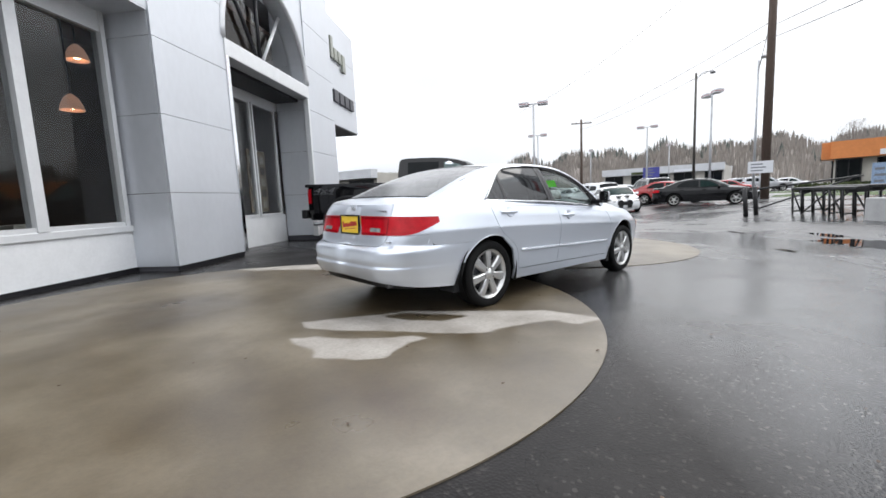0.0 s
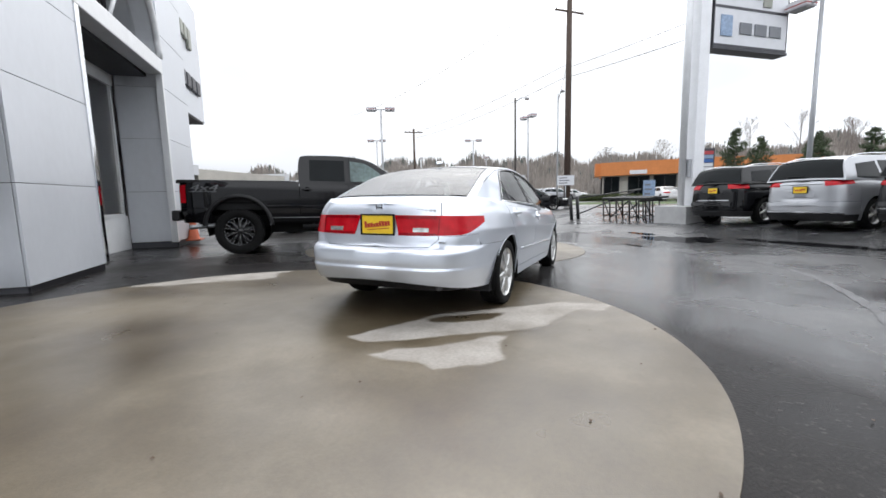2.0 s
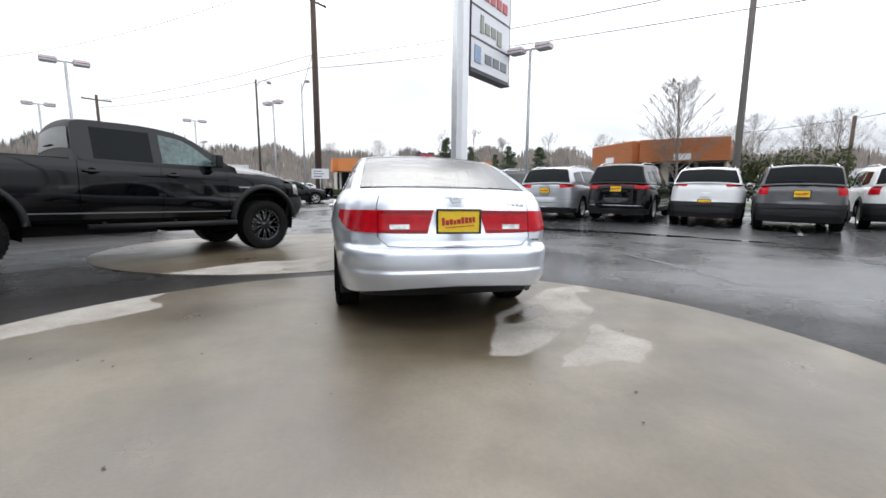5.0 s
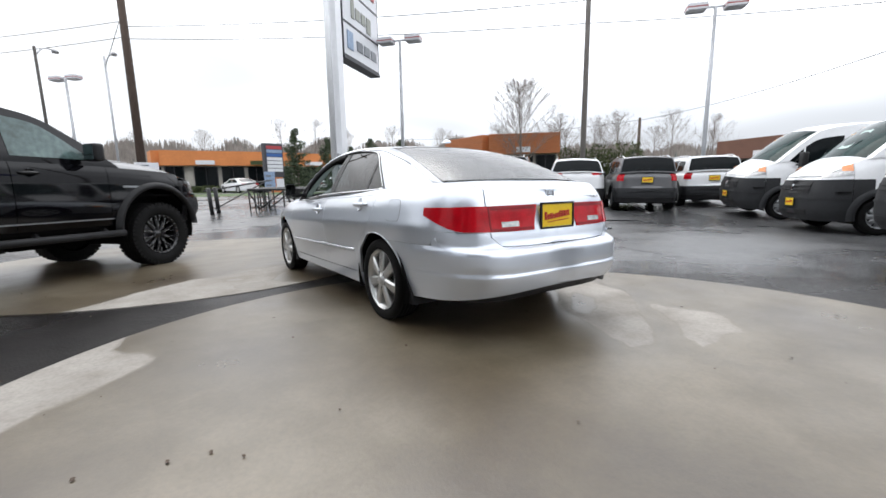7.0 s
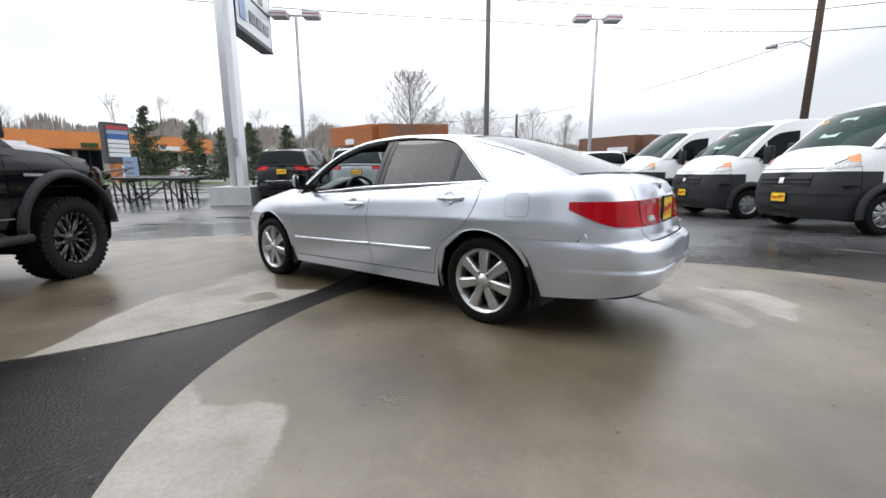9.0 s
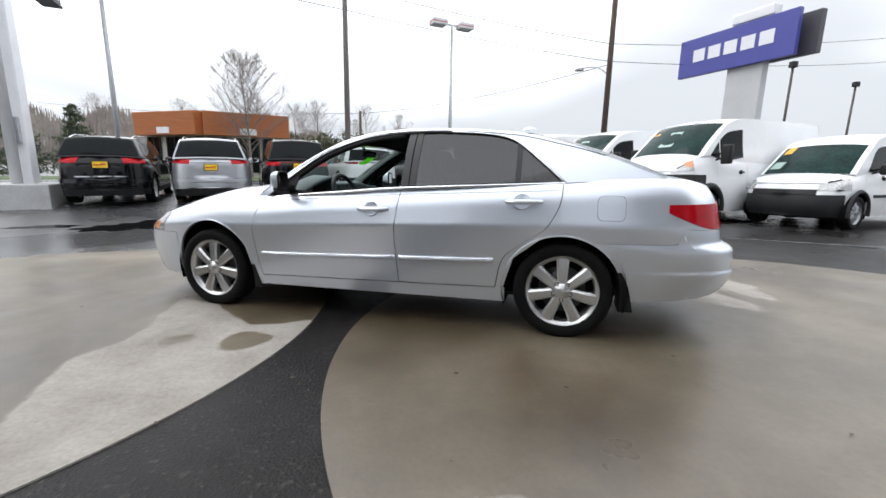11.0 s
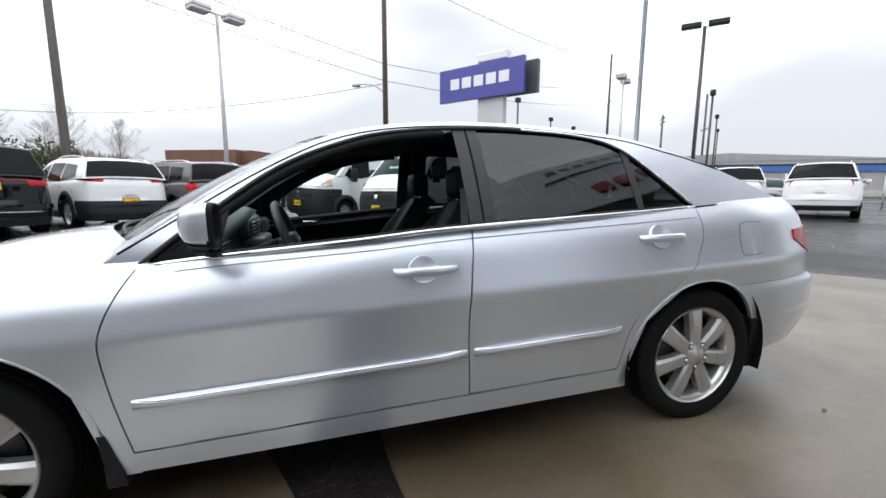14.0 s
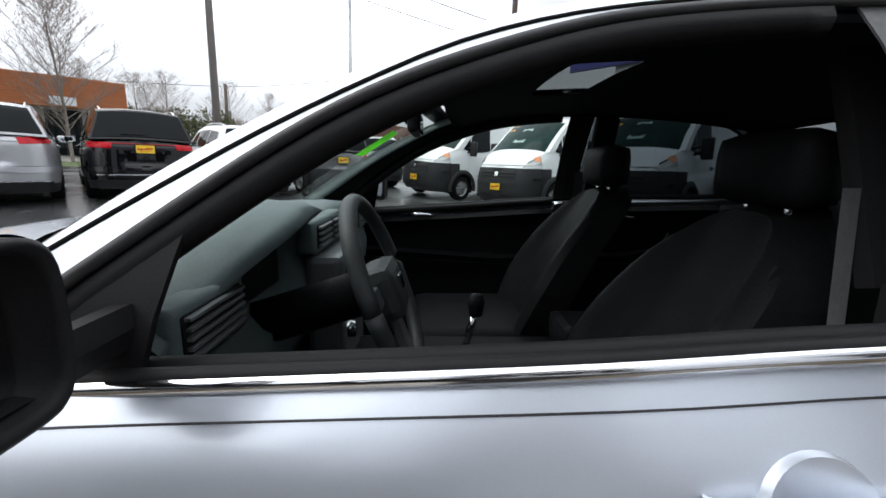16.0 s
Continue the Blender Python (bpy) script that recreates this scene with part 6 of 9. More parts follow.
def vehicle(name, spec, m, label, category, group=""):
    """A parked vehicle from its outline: body, cabin, glass, lamps, wheels."""
    g = spec.get
    root = empty(name, m, label, category, group)
    L0, L1, W, zb = spec["rear"], spec["front"], spec["half_width"], spec["clear"]
    xr, xf, R = spec["x_rear"], spec["x_front"], spec["radius"]
    ra, za = R + g("arch_gap", 0.07), R * 0.98 + g("arch_up", 0.0)
    belt = spec["shoulder"]
    top = max(z for _, z in belt)
    shell = Shell([(zb, W - 0.04), (zb + 0.2, W - 0.005), (top * 0.62, W), (top * 0.85, W - g("tumble", 0.02)), (top + 0.02, W - 2.5 * g("tumble", 0.02))],
                  [(zb, L1 - 0.10), (zb + 0.18, L1), (0.62 * top, L1 - 0.02), (top, L1 - g("nose_lean", 0.12))],
                  [(zb, L0 - 0.06), (zb + 0.2, L0), (0.6 * top, L0 - 0.02), (top, L0 - g("tail_lean", 0.06))],
                  g("nf", 4.5), g("nr", 7.0), belt, [(-4, zb), (0, zb), (4, zb)], [(xr, za, ra), (xf, za, ra)], g("round_in", 0.05))
    paint = spec["paint"]
    cuts = [-L0 * 0.80] + spec["gaps"] + [L1 * 0.80]
    names = g("panel_names", ["quarter_panel", "rear_door", "front_door", "front_wing"])
    for s in (1, -1):
        for i, (a, b) in enumerate(zip(cuts, cuts[1:])):
            bm = side_panel(shell, lambda z, a=a: a + 0.004, lambda z, b=b: b - 0.004, nu=20 if i in (0, len(cuts) - 2) else 8, nv=9)
            part(names[min(i, len(names) - 1)], bm if s > 0 else flip_y(bm), paint, root, smooth=True)
    tr, tf = -shell.angle_x(cuts[0], top * 0.6), shell.angle_x(cuts[-1], top * 0.6)
    zbump = g("bumper_top", 0.62)
    bump = g("bumper_paint", paint)
    hi = math.pi / 2
    part("rear_bumper", end_panel(shell, -1, hi, lambda z: -shell.angle_x(cuts[0] - 0.004, z), zb, zbump - 0.004, nv=6), bump, root, smooth=True)
    part("tailgate", end_panel(shell, -1, hi, lambda z: -shell.angle_x(cuts[0] - 0.004, z), zbump + 0.002, lambda u: shell.shoulder(-L0 + 0.1), nv=6), paint, root, smooth=True)
    zfb = g("front_bumper_top", zbump)
    part("front_bumper", end_panel(shell, 1, hi, lambda z: shell.angle_x(cuts[-1] + 0.004, z), zb, zfb - 0.004, nv=6), g("front_bumper_paint", bump), root, smooth=True)
    x_nose = L1 - 0.1
    for _ in range(30):
        x_nose = 0.6 * x_nose + 0.4 * (shell.front(shell.shoulder(x_nose)) - 0.01)
    part("nose", end_panel(shell, 1, hi, lambda z: shell.angle_x(cuts[-1] + 0.004, z), zfb + 0.002, lambda u: shell.shoulder(x_nose), nv=6), paint, root, smooth=True)
    if g("bumper_return"):
        for s in (1, -1):
            bm = side_panel(shell, lambda z: xf + 0.12, lambda z: cuts[-1] - 0.002, 10, 12, top=lambda x: zfb - 0.004, off=0.006)
            part("bumper_return", bm if s > 0 else flip_y(bm), g("front_bumper_paint", bump), root, smooth=True)
    if g("ledge"):
        part("bumper_ledge", end_panel(shell, -1, hi, lambda z: -shell.angle_x(cuts[0] - 0.05, z), zbump - 0.11, zbump - 0.015, 18, 4, 0.028, 0.04), bump, root, smooth=True)
        part("rear_valance", end_panel(shell, -1, hi, lambda z: -shell.angle_x(cuts[0] - 0.02, z), zb - 0.02, zb + g("ledge"), 18, 3, 0.008, 0.03), BLACK_PLASTIC, root, smooth=True)
        part("plate_recess", end_panel(shell, -1, hi, lambda z: -shell.angle_y(0.30, z, -1), zbump + 0.10, zbump + 0.26, 8, 3, 0.004, 0.01), g("recess_paint", GREY_PLASTIC), root, smooth=True)
    # floor pan closes the body from below
    bm = bmesh.new()
    box(bm, -L0 + 0.25, L1 - 0.3, -W + 0.25, W - 0.25, zb + 0.0, zb + 0.12)
    box(bm, -L0 + 0.25, L1 - 0.3, -W + 0.10, W - 0.10, R * 2 + 0.1, R * 2 + 0.12)
    part("underbody", bm, UNDER, root)
    for cx in (xr, xf):
        part("wheel_arch_liner", well(W, cx, za, ra + 0.004), UNDER, root)
        if g("flare"):
            for s in (1, -1):
                bm = bmesh.new()
                rows = []
                for k in range(25):
                    t = math.pi * (k / 24 * 1.1 - 0.05)
                    q = []
                    for r, o in ((ra - 0.01, -0.03), (ra - 0.005, g("flare")), (ra + 0.55 * g("flare_wide", 0.09), g("flare") + 0.004), (ra + g("flare_wide", 0.09), -0.012)):
                        q.append((cx + r * math.cos(t), W + o, max(zb * 0.9, za + r * math.sin(t))))
                    rows.append(q)
                grid_faces(bm, rows)
                bmesh.ops.recalc_face_normals(bm, faces=bm.faces[:])
                part("arch_flare", bm if s > 0 else flip_y(bm), g("flare_paint", GREY_PLASTIC), root, smooth=True)
        for s in (1, -1):
            wheel(root, cx, s * (W - g("tyre_width", 0.23) / 2 - g("wheel_in", 0.015)), R, R, g("tyre_width", 0.23), spec["rim"], g("style", "five"), s)
    if g("cladding"):
        part("sill_cladding", boxes((xr + ra + 0.02, xf - ra - 0.02, -W - 0.012, -W + 0.03, zb, zb + g("cladding")), (xr + ra + 0.02, xf - ra - 0.02, W - 0.03, W + 0.012, zb, zb + g("cladding")), bevel=0.01), GREY_PLASTIC, root)
    # cabin
    line = spec["line"]
    ends = line[0][0], line[-1][0]
    cab = Cabin([(top - 0.25, W - 0.045), (top, W - 0.055), (top + 0.3, W - g("lean", 0.17) * 0.6 - 0.03), (spec["height"], W - g("lean", 0.17) - 0.05)], line, g("taper", 0.06),
                (ends[0] + ends[1]) / 2, (ends[0] - ends[1]) / 2, g("crown", 0.05), g("bow_front", 0.22), g("bow_rear", -0.10), spec["x_head"], spec["x_tail"])
    n = 36
    high = run(line, n)
    low = [(x, shell.shoulder(x) - 0.01) for x in np.linspace(ends[0], ends[1], n + 1)]
    for s in (1, -1):
        bm = cabin_side(cab, low, high, 7)
        part("cabin_side", bm if s > 0 else flip_y(bm), g("cabin_paint", paint), root, smooth=True)
        for k, (lo, hi2) in enumerate(spec["windows"]):
            mat = g("front_glass", GREEN_GLASS) if k == 0 else DARK_GLASS
            nn = 10
            bm = cabin_side(cab, run(lo, nn, False), run(hi2, nn, len(hi2) > 2), 4, 0.006)
            part("side_window", bm if s > 0 else flip_y(bm), mat, root, smooth=True)
    part("windscreen", cabin_strip(cab, cut(line, ends[0], spec["x_head"] + 0.03, 8), lift=0.004, inset=g("screen_inset", 0.06)), g("screen_glass", GREEN_GLASS), root, smooth=True)
    part("windscreen_surround", cabin_strip(cab, cut(line, ends[0], spec["x_head"], 8)), paint, root, smooth=True)
    part("roof", cabin_strip(cab, cut(line, spec["x_head"], spec["x_tail"], 14)), g("roof_paint", paint), root, smooth=True)
    rear_line = cut(line, spec["x_tail"], ends[1], 8)
    part("rear_frame", cabin_strip(cab, rear_line), g("rear_paint", paint), root, smooth=True)
    if g("rear_window", True):
        k0, k1 = g("rear_glass_span", (0.12, 0.80))
        sub = run(rear_line, 40, False)[int(40 * k0):int(40 * k1) + 1]
        bm = cabin_strip(cab, sub, lift=0.0, inset=g("rear_inset", 0.09))
        for v in bm.verts:
            v.co.x -= 0.010
            v.co.z += 0.004
        w = part("rear_window", bm, DARK_GLASS, root, smooth=True)
        bm = bmesh.new()
        q = cab.over(sub[-3], 0.0)
        box(bm, q.x - 0.035, q.x - 0.015, -0.02, 0.36, q.z + 0.01, q.z + 0.025, bevel=0.004)
        part("rear_wiper", bm, BLACK_PLASTIC, w)
    # bonnet, down to the curved upper edge of the nose
    rows = []
    for u in np.linspace(0, 1, 17):
        x = ends[0] - 0.02 + (x_nose - ends[0] + 0.02) * u
        z = shell.shoulder(x)
        e = shell.at(shell.angle_x(min(x, x_nose * 0.95), z), z)
        row = []
        for c in np.linspace(-1, 1, 21):
            y = e.y * c
            curve = shell.front(z) * max(0.0, 1 - min(1.0, abs(y) / shell.wide(z)) ** shell.nf) ** (1 / shell.nf)
            xx = x + g("bow_front", 0.22) * (1 - u) * (1 - abs(c) ** 2.2) * 0.9 + u ** 3 * min(0.0, curve - x_nose)
            row.append((xx, y, z + g("bonnet_crown", 0.07) * (1 - abs(c) ** 2.6) * (1 - u ** 2)))
        rows.append(row)
    bm = bmesh.new()
    grid_faces(bm, rows)
    bmesh.ops.recalc_face_normals(bm, faces=bm.faces[:])
    part("bonnet", bm, paint, root, smooth=True)
    if g("deck"):
        rows = []
        for u in np.linspace(0, 1, 8):
            x = ends[1] + 0.03 + (-L0 + g("tail_lean", 0.06) + 0.02 - ends[1]) * u
            z = shell.shoulder(x)
            e = shell.at(shell.angle_x(x, z), z)
            rows.append([(x, e.y * c, z + 0.03 * (1 - abs(c) ** 2.6)) for c in np.linspace(-1, 1, 15)])
        bm = bmesh.new()
        grid_faces(bm, rows)
        bmesh.ops.recalc_face_normals(bm, faces=bm.faces[:])
        part("boot_lid", bm, paint, root, smooth=True)
    # lamps
    for s in (1, -1):
        y0, y1, z0, z1 = g("tail_lamp", (0.55, 0.92, 0.95, 1.10))
        bm = end_panel(shell, -1, lambda z: -shell.angle_y(min(y0, 0.98) * shell.wide(z) if y0 <= 1 else y0, z, -1), lambda z: -shell.angle_x(-L0 * y1, z), z0, z1, 8, 4, 0.012, 0.02, both=False)
        part("tail_lamp", bm if s > 0 else flip_y(bm), RED_LENS, root, "red tail lamp", smooth=True)
        if g("head_lamp"):
            y0, x1, z0, z1 = spec["head_lamp"]
            bm = end_panel(shell, 1, lambda z: shell.angle_y(y0 * shell.wide(z), z, 1), lambda z: shell.angle_x(L1 * x1, z), z0, z1, 8, 4, 0.010, 0.02, both=False)
            lamp = part("head_lamp", bm if s > 0 else flip_y(bm), CLEAR_LENS, root, "clear head lamp", smooth=True)
            if g("amber_corner"):
                lo_f, hi_f = z0, z1
                bm = end_panel(shell, 1, lambda z: shell.angle_x(L1 * (x1 + 0.055), z), lambda z: shell.angle_x(L1 * (x1 + 0.004), z), lambda u: 0.5 * (lo_f(0.8) + hi_f(0.8)), lambda u: hi_f(0.8 + 0.2 * u), 5, 3, 0.013, 0.01, both=False)
                part("turn_lens", bm if s > 0 else flip_y(bm), AMBER, lamp, "amber turn lens", smooth=True)
        for x, z in g("handles", ()):
            door_handle(root, shell, x, z, g("handle_paint", paint), 0.2, s)
        mx, mz = spec["mirror"]
        if g("tall_mirror"):
            tall_mirror(root, mx, W - 0.07, mz, g("mirror_paint", paint), *spec["tall_mirror"], s)
        else:
            mirror_arm(root, mx, W - 0.07, mz, g("mirror_paint", paint), g("mirror_size", 1.05), s)
    for end, x, z in g("plates", ()):
        q = shell.at(end * math.pi / 2, z)
        dealer_plate(root, Matrix.Translation((q.x + 0.02 * end, 0, z)) @ (Matrix.Rotation(math.pi, 4, "Z") if end > 0 else Matrix()))
    for nm, mat, end, y0, y1, z0, z1, off in g("strips", ()):
        bm = end_panel(shell, end, lambda z: end * shell.angle_y(y0 * shell.wide(z), z, end), lambda z: end * shell.angle_y(y1 * shell.wide(z), z, end), z0, z1, 10, 3, off, 0.02)
        part(nm, bm, mat, root, smooth=True)
    if g("rails"):
        for s in (1, -1):
            bm = bmesh.new()
            pts = [cab.over((x, float(np.interp(-x, -high[:, 0], high[:, 1]))), s * 0.90, 0.045 if 0 < k < 6 else 0.0) for k, x in enumerate(np.linspace(spec["x_head"] - 0.15, spec["x_tail"] + 0.05, 7))]
            sweep(bm, run([tuple(p) for p in pts], 14), 0.014)
            part("roof_rail", bm, g("rail_paint", CHROME), root, smooth=True)
    return root, shell, cab


# ---- the silver sedan ----
PRIVACY = pane("privacy_tinted_glass", (0.055, 0.068, 0.074), 0.015, 1.45)
SUNROOF = pane("smoked_sunroof_glass", (0.24, 0.26, 0.26), 0.02, 1.1)
SCREEN = pane("clear_car_glass", (0.72, 0.78, 0.76), 0.015, 1.0)
REAR_SCREEN = pane("tinted_rear_glass", (0.30, 0.32, 0.33), 0.24, 2.1)
WHEEL_GRIP = surface("dark_grey_grip", (0.030, 0.036, 0.038), 0.5, 0.0, 0.2, 30.0, 0.2, 300.0)
CABIN_BLACK = surface("black_leather", (0.0095, 0.010, 0.011), 0.5, 0.0, 0.25, 12.0, 0.2, 180.0)
CABIN_BLACK.node_tree.nodes["Principled BSDF"].inputs["Specular IOR Level"].default_value = 0.08
BELT_WEB = surface("grey_belt_webbing", (0.15, 0.15, 0.155), 0.8, 0.0, 0.15, 90.0, 0.3, 300.0)
SATIN_BLACK = surface("soft_black_plastic", (0.008, 0.008, 0.009), 0.6, 0.0, 0.2, 30.0, 0.1, 300.0)
SATIN_BLACK.node_tree.nodes["Principled BSDF"].inputs["Specular IOR Level"].default_value = 0.2
PILLAR_TRIM = surface("grey_green_pillar_trim", (0.42, 0.47, 0.46), 0.6, 0.0, 0.08, 20.0, 0.15, 300.0)
DASH = surface("dark_grey_green_dash", (0.090, 0.122, 0.124), 0.6, 0.0, 0.12, 20.0, 0.25, 400.0)
TRIM_GREY = surface("satin_grey_trim", (0.16, 0.17, 0.18), 0.35, 0.3, 0.1, 20.0)
HEADLINER = surface("dark_headliner", (0.014, 0.014, 0.015), 0.9, 0.0, 0.1, 60.0)
HEADLINER.node_tree.nodes["Principled BSDF"].inputs["Specular IOR Level"].default_value = 0.15
PILLAR_BLACK = surface("satin_black_pillar", (0.030, 0.030, 0.032), 0.42, 0.0, 0.25, 14.0, rough_var=0.14)
PILLAR_BLACK.node_tree.nodes["Principled BSDF"].inputs["Specular IOR Level"].default_value = 0.35
MIRROR = surface("mirror_glass", (0.55, 0.56, 0.58), 0.03, 1.0, 0.02, 5.0)
GREEN_TAG = surface("green_price_tag", (0.22, 0.70, 0.04), 0.5, 0.0, 0.1, 20.0)


def sedan():
    m = PAD_NORMAL.copy()
    root = empty("sedan", Vector((0, 0, 1)).rotation_difference(m).to_matrix().to_4x4() @ Matrix.Translation((0, 0, 0.008)),
                 "wet silver four-door sedan with its driver's window open", "car")
    shoulder = [(-2.6, 0.90), (-2.28, 0.962), (-2.15, 0.996), (-2.0, 1.020), (-1.6, 1.012), (-1.35, 0.990), (-0.28, 0.955), (0.15, 0.926), (0.60, 0.896), (0.85, 0.876),
                (1.2, 0.868), (1.6, 0.815), (1.9, 0.745), (2.15, 0.665), (2.5, 0.55)]
    sill = [(-3, 0.25), (-2.4, 0.29), (-1.9, 0.25), (-1.0, 0.215), (0.9, 0.20), (1.8, 0.20), (2.4, 0.24)]
    s = Shell([(0.15, 0.83), (0.24, 0.848), (0.35, 0.866), (0.50, 0.885), (0.62, 0.9015), (0.692, 0.9125), (0.700, 0.9134), (0.706, 0.9130), (0.714, 0.9115), (0.76, 0.9015), (0.86, 0.881), (0.93, 0.860), (0.98, 0.842), (1.05, 0.815)],
              [(0.15, 2.22), (0.25, 2.33), (0.45, 2.38), (0.60, 2.36), (0.72, 2.27), (0.9, 2.12)],
              [(0.15, 2.30), (0.28, 2.37), (0.34, 2.415), (0.40, 2.442), (0.437, 2.452), (0.448, 2.450), (0.458, 2.440), (0.50, 2.444), (0.565, 2.440), (0.585, 2.432), (0.602, 2.412), (0.620, 2.376), (0.632, 2.362), (0.69, 2.35), (0.76, 2.33), (0.86, 2.315), (0.95, 2.30), (1.0, 2.28), (1.05, 2.24)],
              4.2, 5.6, shoulder, sill, [(-1.357, 0.292, 0.374), (1.355, 0.312, 0.386)], 0.03, 0.033)
    hi = math.pi / 2
    f_gap = table([(0.15, 0.87), (0.24, 0.885), (0.53, 0.925), (0.72, 0.915), (0.92, 0.80), (1.0, 0.72)])
    b_gap = table([(0.15, -0.255), (0.3, -0.25), (0.65, -0.24), (0.98, -0.28), (1.1, -0.29)])
    r_gap = table([(0.15, -0.90), (0.30, -0.935), (0.50, -0.985), (0.60, -1.09), (0.70, -1.24), (0.80, -1.31), (0.90, -1.345), (1.02, -1.352), (1.1, -1.352)])
    bump_f = lambda z: 1.735  # noqa: E731
    rocker = lambda x: 0.295 + 0.012 * (-x)  # noqa: E731

    def both(nm, fn, material, label=""):
        for k in (1, -1):
            bm = fn()
            part(nm, bm if k > 0 else flip_y(bm), material, root, label, smooth=True)

    def top_at(t):
        """The height of the shoulder where the plan angle is t."""
        z = 0.95
        for _ in range(12):
            z = 0.5 * z + 0.5 * s.shoulder(s.raw(t, z).x)
        return z

    def seam(t):
        """The upper edge of the rear bumper: under the boot, up to the lamp, along the quarter."""
        d = math.degrees(abs(t))
        return float(np.interp(d, (24.0, 40.5, 44.0, 73.0, 79.0, 90.0), (0.628, 0.628, 0.720, 0.708, 0.622, 0.614)))

    def edge_panel(z_low, z_high, t0, t1, nu, nv, off=0.0, deep=0.02):
        """A panel of the tail between two plan angles (functions of the height), heights as functions of the angle."""
        rows, inner = [], []
        for u in np.linspace(0, 1, nu + 1):
            at_z = lambda z: t0(z) * (1 - u) + t1(z) * u  # noqa: E731
            lo, up = 0.62, 0.97
            for _ in range(10):
                lo, up = 0.5 * (lo + z_low(at_z(lo))), 0.5 * (up + z_high(at_z(up)))
            zs = np.linspace(lo, up, nv + 1)
            rows.append([s.at(at_z(z), z, off) for z in zs])
            inner.append([s.at(at_z(z), z, off - deep) for z in zs])
        return rim_rows(bmesh.new(), rows, inner)

    def ridge(x0, x1, zc, half, proud, n=16):
        """A rounded moulding along the side."""
        rows = []
        for u in np.linspace(0, 1, n + 1):
            x = x0 + (x1 - x0) * u
            k = min(1.0, 0.15 + 12 * min(u, 1 - u))
            row = []
            for a in np.linspace(-1, 1, 9):
                z = zc(x) + half * a
                row.append(s.at(s.angle_x(x, z), z, 0.002 + proud * k * max(0.0, 1 - abs(a) ** 3.0)))
            rows.append(row)
        bm = bmesh.new()
        grid_faces(bm, rows)
        bmesh.ops.recalc_face_normals(bm, faces=bm.faces[:])
        return bm

    g = 0.0028
    door_foot = lambda x: max(s.foot(x), rocker(x))  # noqa: E731
    both("front_door", lambda: side_panel(s, lambda z: b_gap(z) + g, lambda z: f_gap(z) - g, 18, 44, bottom=door_foot), SILVER)
    both("rear_door", lambda: side_panel(s, lambda z: r_gap(z) + g, lambda z: b_gap(z) - g, 22, 44, bottom=door_foot), SILVER)
    both("front_wing", lambda: side_panel(s, lambda z: f_gap(z) + g, bump_f, 34, 40), SILVER)
    both("quarter_panel", lambda: side_panel(s, lambda z: -1.952, lambda z: r_gap(z) - g, 48, 40,
                                             bottom=lambda x: max(s.foot(x), 0.6295 if x < -1.50 else 0)), SILVER)
    both("sill", lambda: side_panel(s, lambda z: -1.0, lambda z: 0.94, 12, 4, top=lambda x: rocker(x) - 0.006, bottom=lambda x: 0.205), SILVER)
    # rear: bumper with a ledge, quarter corner, boot face
    t_end, t_q, t_b = lambda z: s.angle_x(-1.357 - math.sqrt(max(0.0, 0.374 ** 2 - max(0.0, z - 0.292) ** 2)) - 0.001, z), lambda z: s.angle_x(-1.952, z), lambda z: s.angle_y(0.565, z, -1)  # noqa: E731
    tail = lambda z: -hi  # noqa: E731
    foot = lambda t: float(np.interp(math.degrees(abs(t)), (24, 45, 70, 90), (0.25, 0.272, 0.312, 0.338)))  # noqa: E731
    part("rear_bumper", mirror_y(edge_panel(foot, lambda t: seam(t) - 0.0014, t_end, tail, 80, 44)), SILVER, root, smooth=True)
    both("quarter_corner", lambda: edge_panel(lambda t: seam(t) + 0.0014, top_at, t_q, lambda z: t_b(z) + 0.004, 30, 16), SILVER)
    part("boot_face", mirror_y(edge_panel(lambda t: seam(t) + 0.004, top_at, lambda z: t_b(z) - 0.006, tail, 28, 16)), SILVER, root, smooth=True)
    for k in (1, -1):
        lamp = lambda a, b, z0, z1, off=0.006: end_panel(s, -1, a, b, z0, z1, 10, 6, off, 0.03, both=False)  # noqa: E731
        yy = lambda v: (lambda z: -s.angle_y(v, z, -1))  # noqa: E731
        bm = end_panel(s, -1, lambda z: -s.angle_y(0.166 + 0.30 * (0.872 - z), z, -1), lambda z: -s.angle_x(-1.962, z), lambda u: 0.709 + 0.015 * u + 0.095 * max(0, (u - 0.55) / 0.45) ** 1.6, lambda u: 0.872 - 0.006 * u, 26, 8, 0.006, 0.03, both=False)
        base = part("tail_lamp", bm if k > 0 else flip_y(bm), RED_LENS, root, "long red tail lamp", smooth=True)
        for nm, a, b, z0, z1, mat in (("reflector_band", 0.225, 0.54, 0.716, 0.730, DEEP_RED), ("turn_lens", 0.34, 0.475, 0.738, 0.772, CLEAR_LENS), ("upper_band", 0.19, 0.54, 0.846, 0.866, DEEP_RED),
                                      ("lamp_split", 0.548, 0.557, 0.716, 0.868, DEEP_RED)):
            bm = lamp(yy(a), yy(b), z0, z1, 0.009)
            part(nm, bm if k > 0 else flip_y(bm), mat, base, smooth=True)
        door_handle(root, s, -0.08, 0.816, SILVER, 0.235, k)
        door_handle(root, s, -1.115, 0.878, SILVER, 0.235, k)
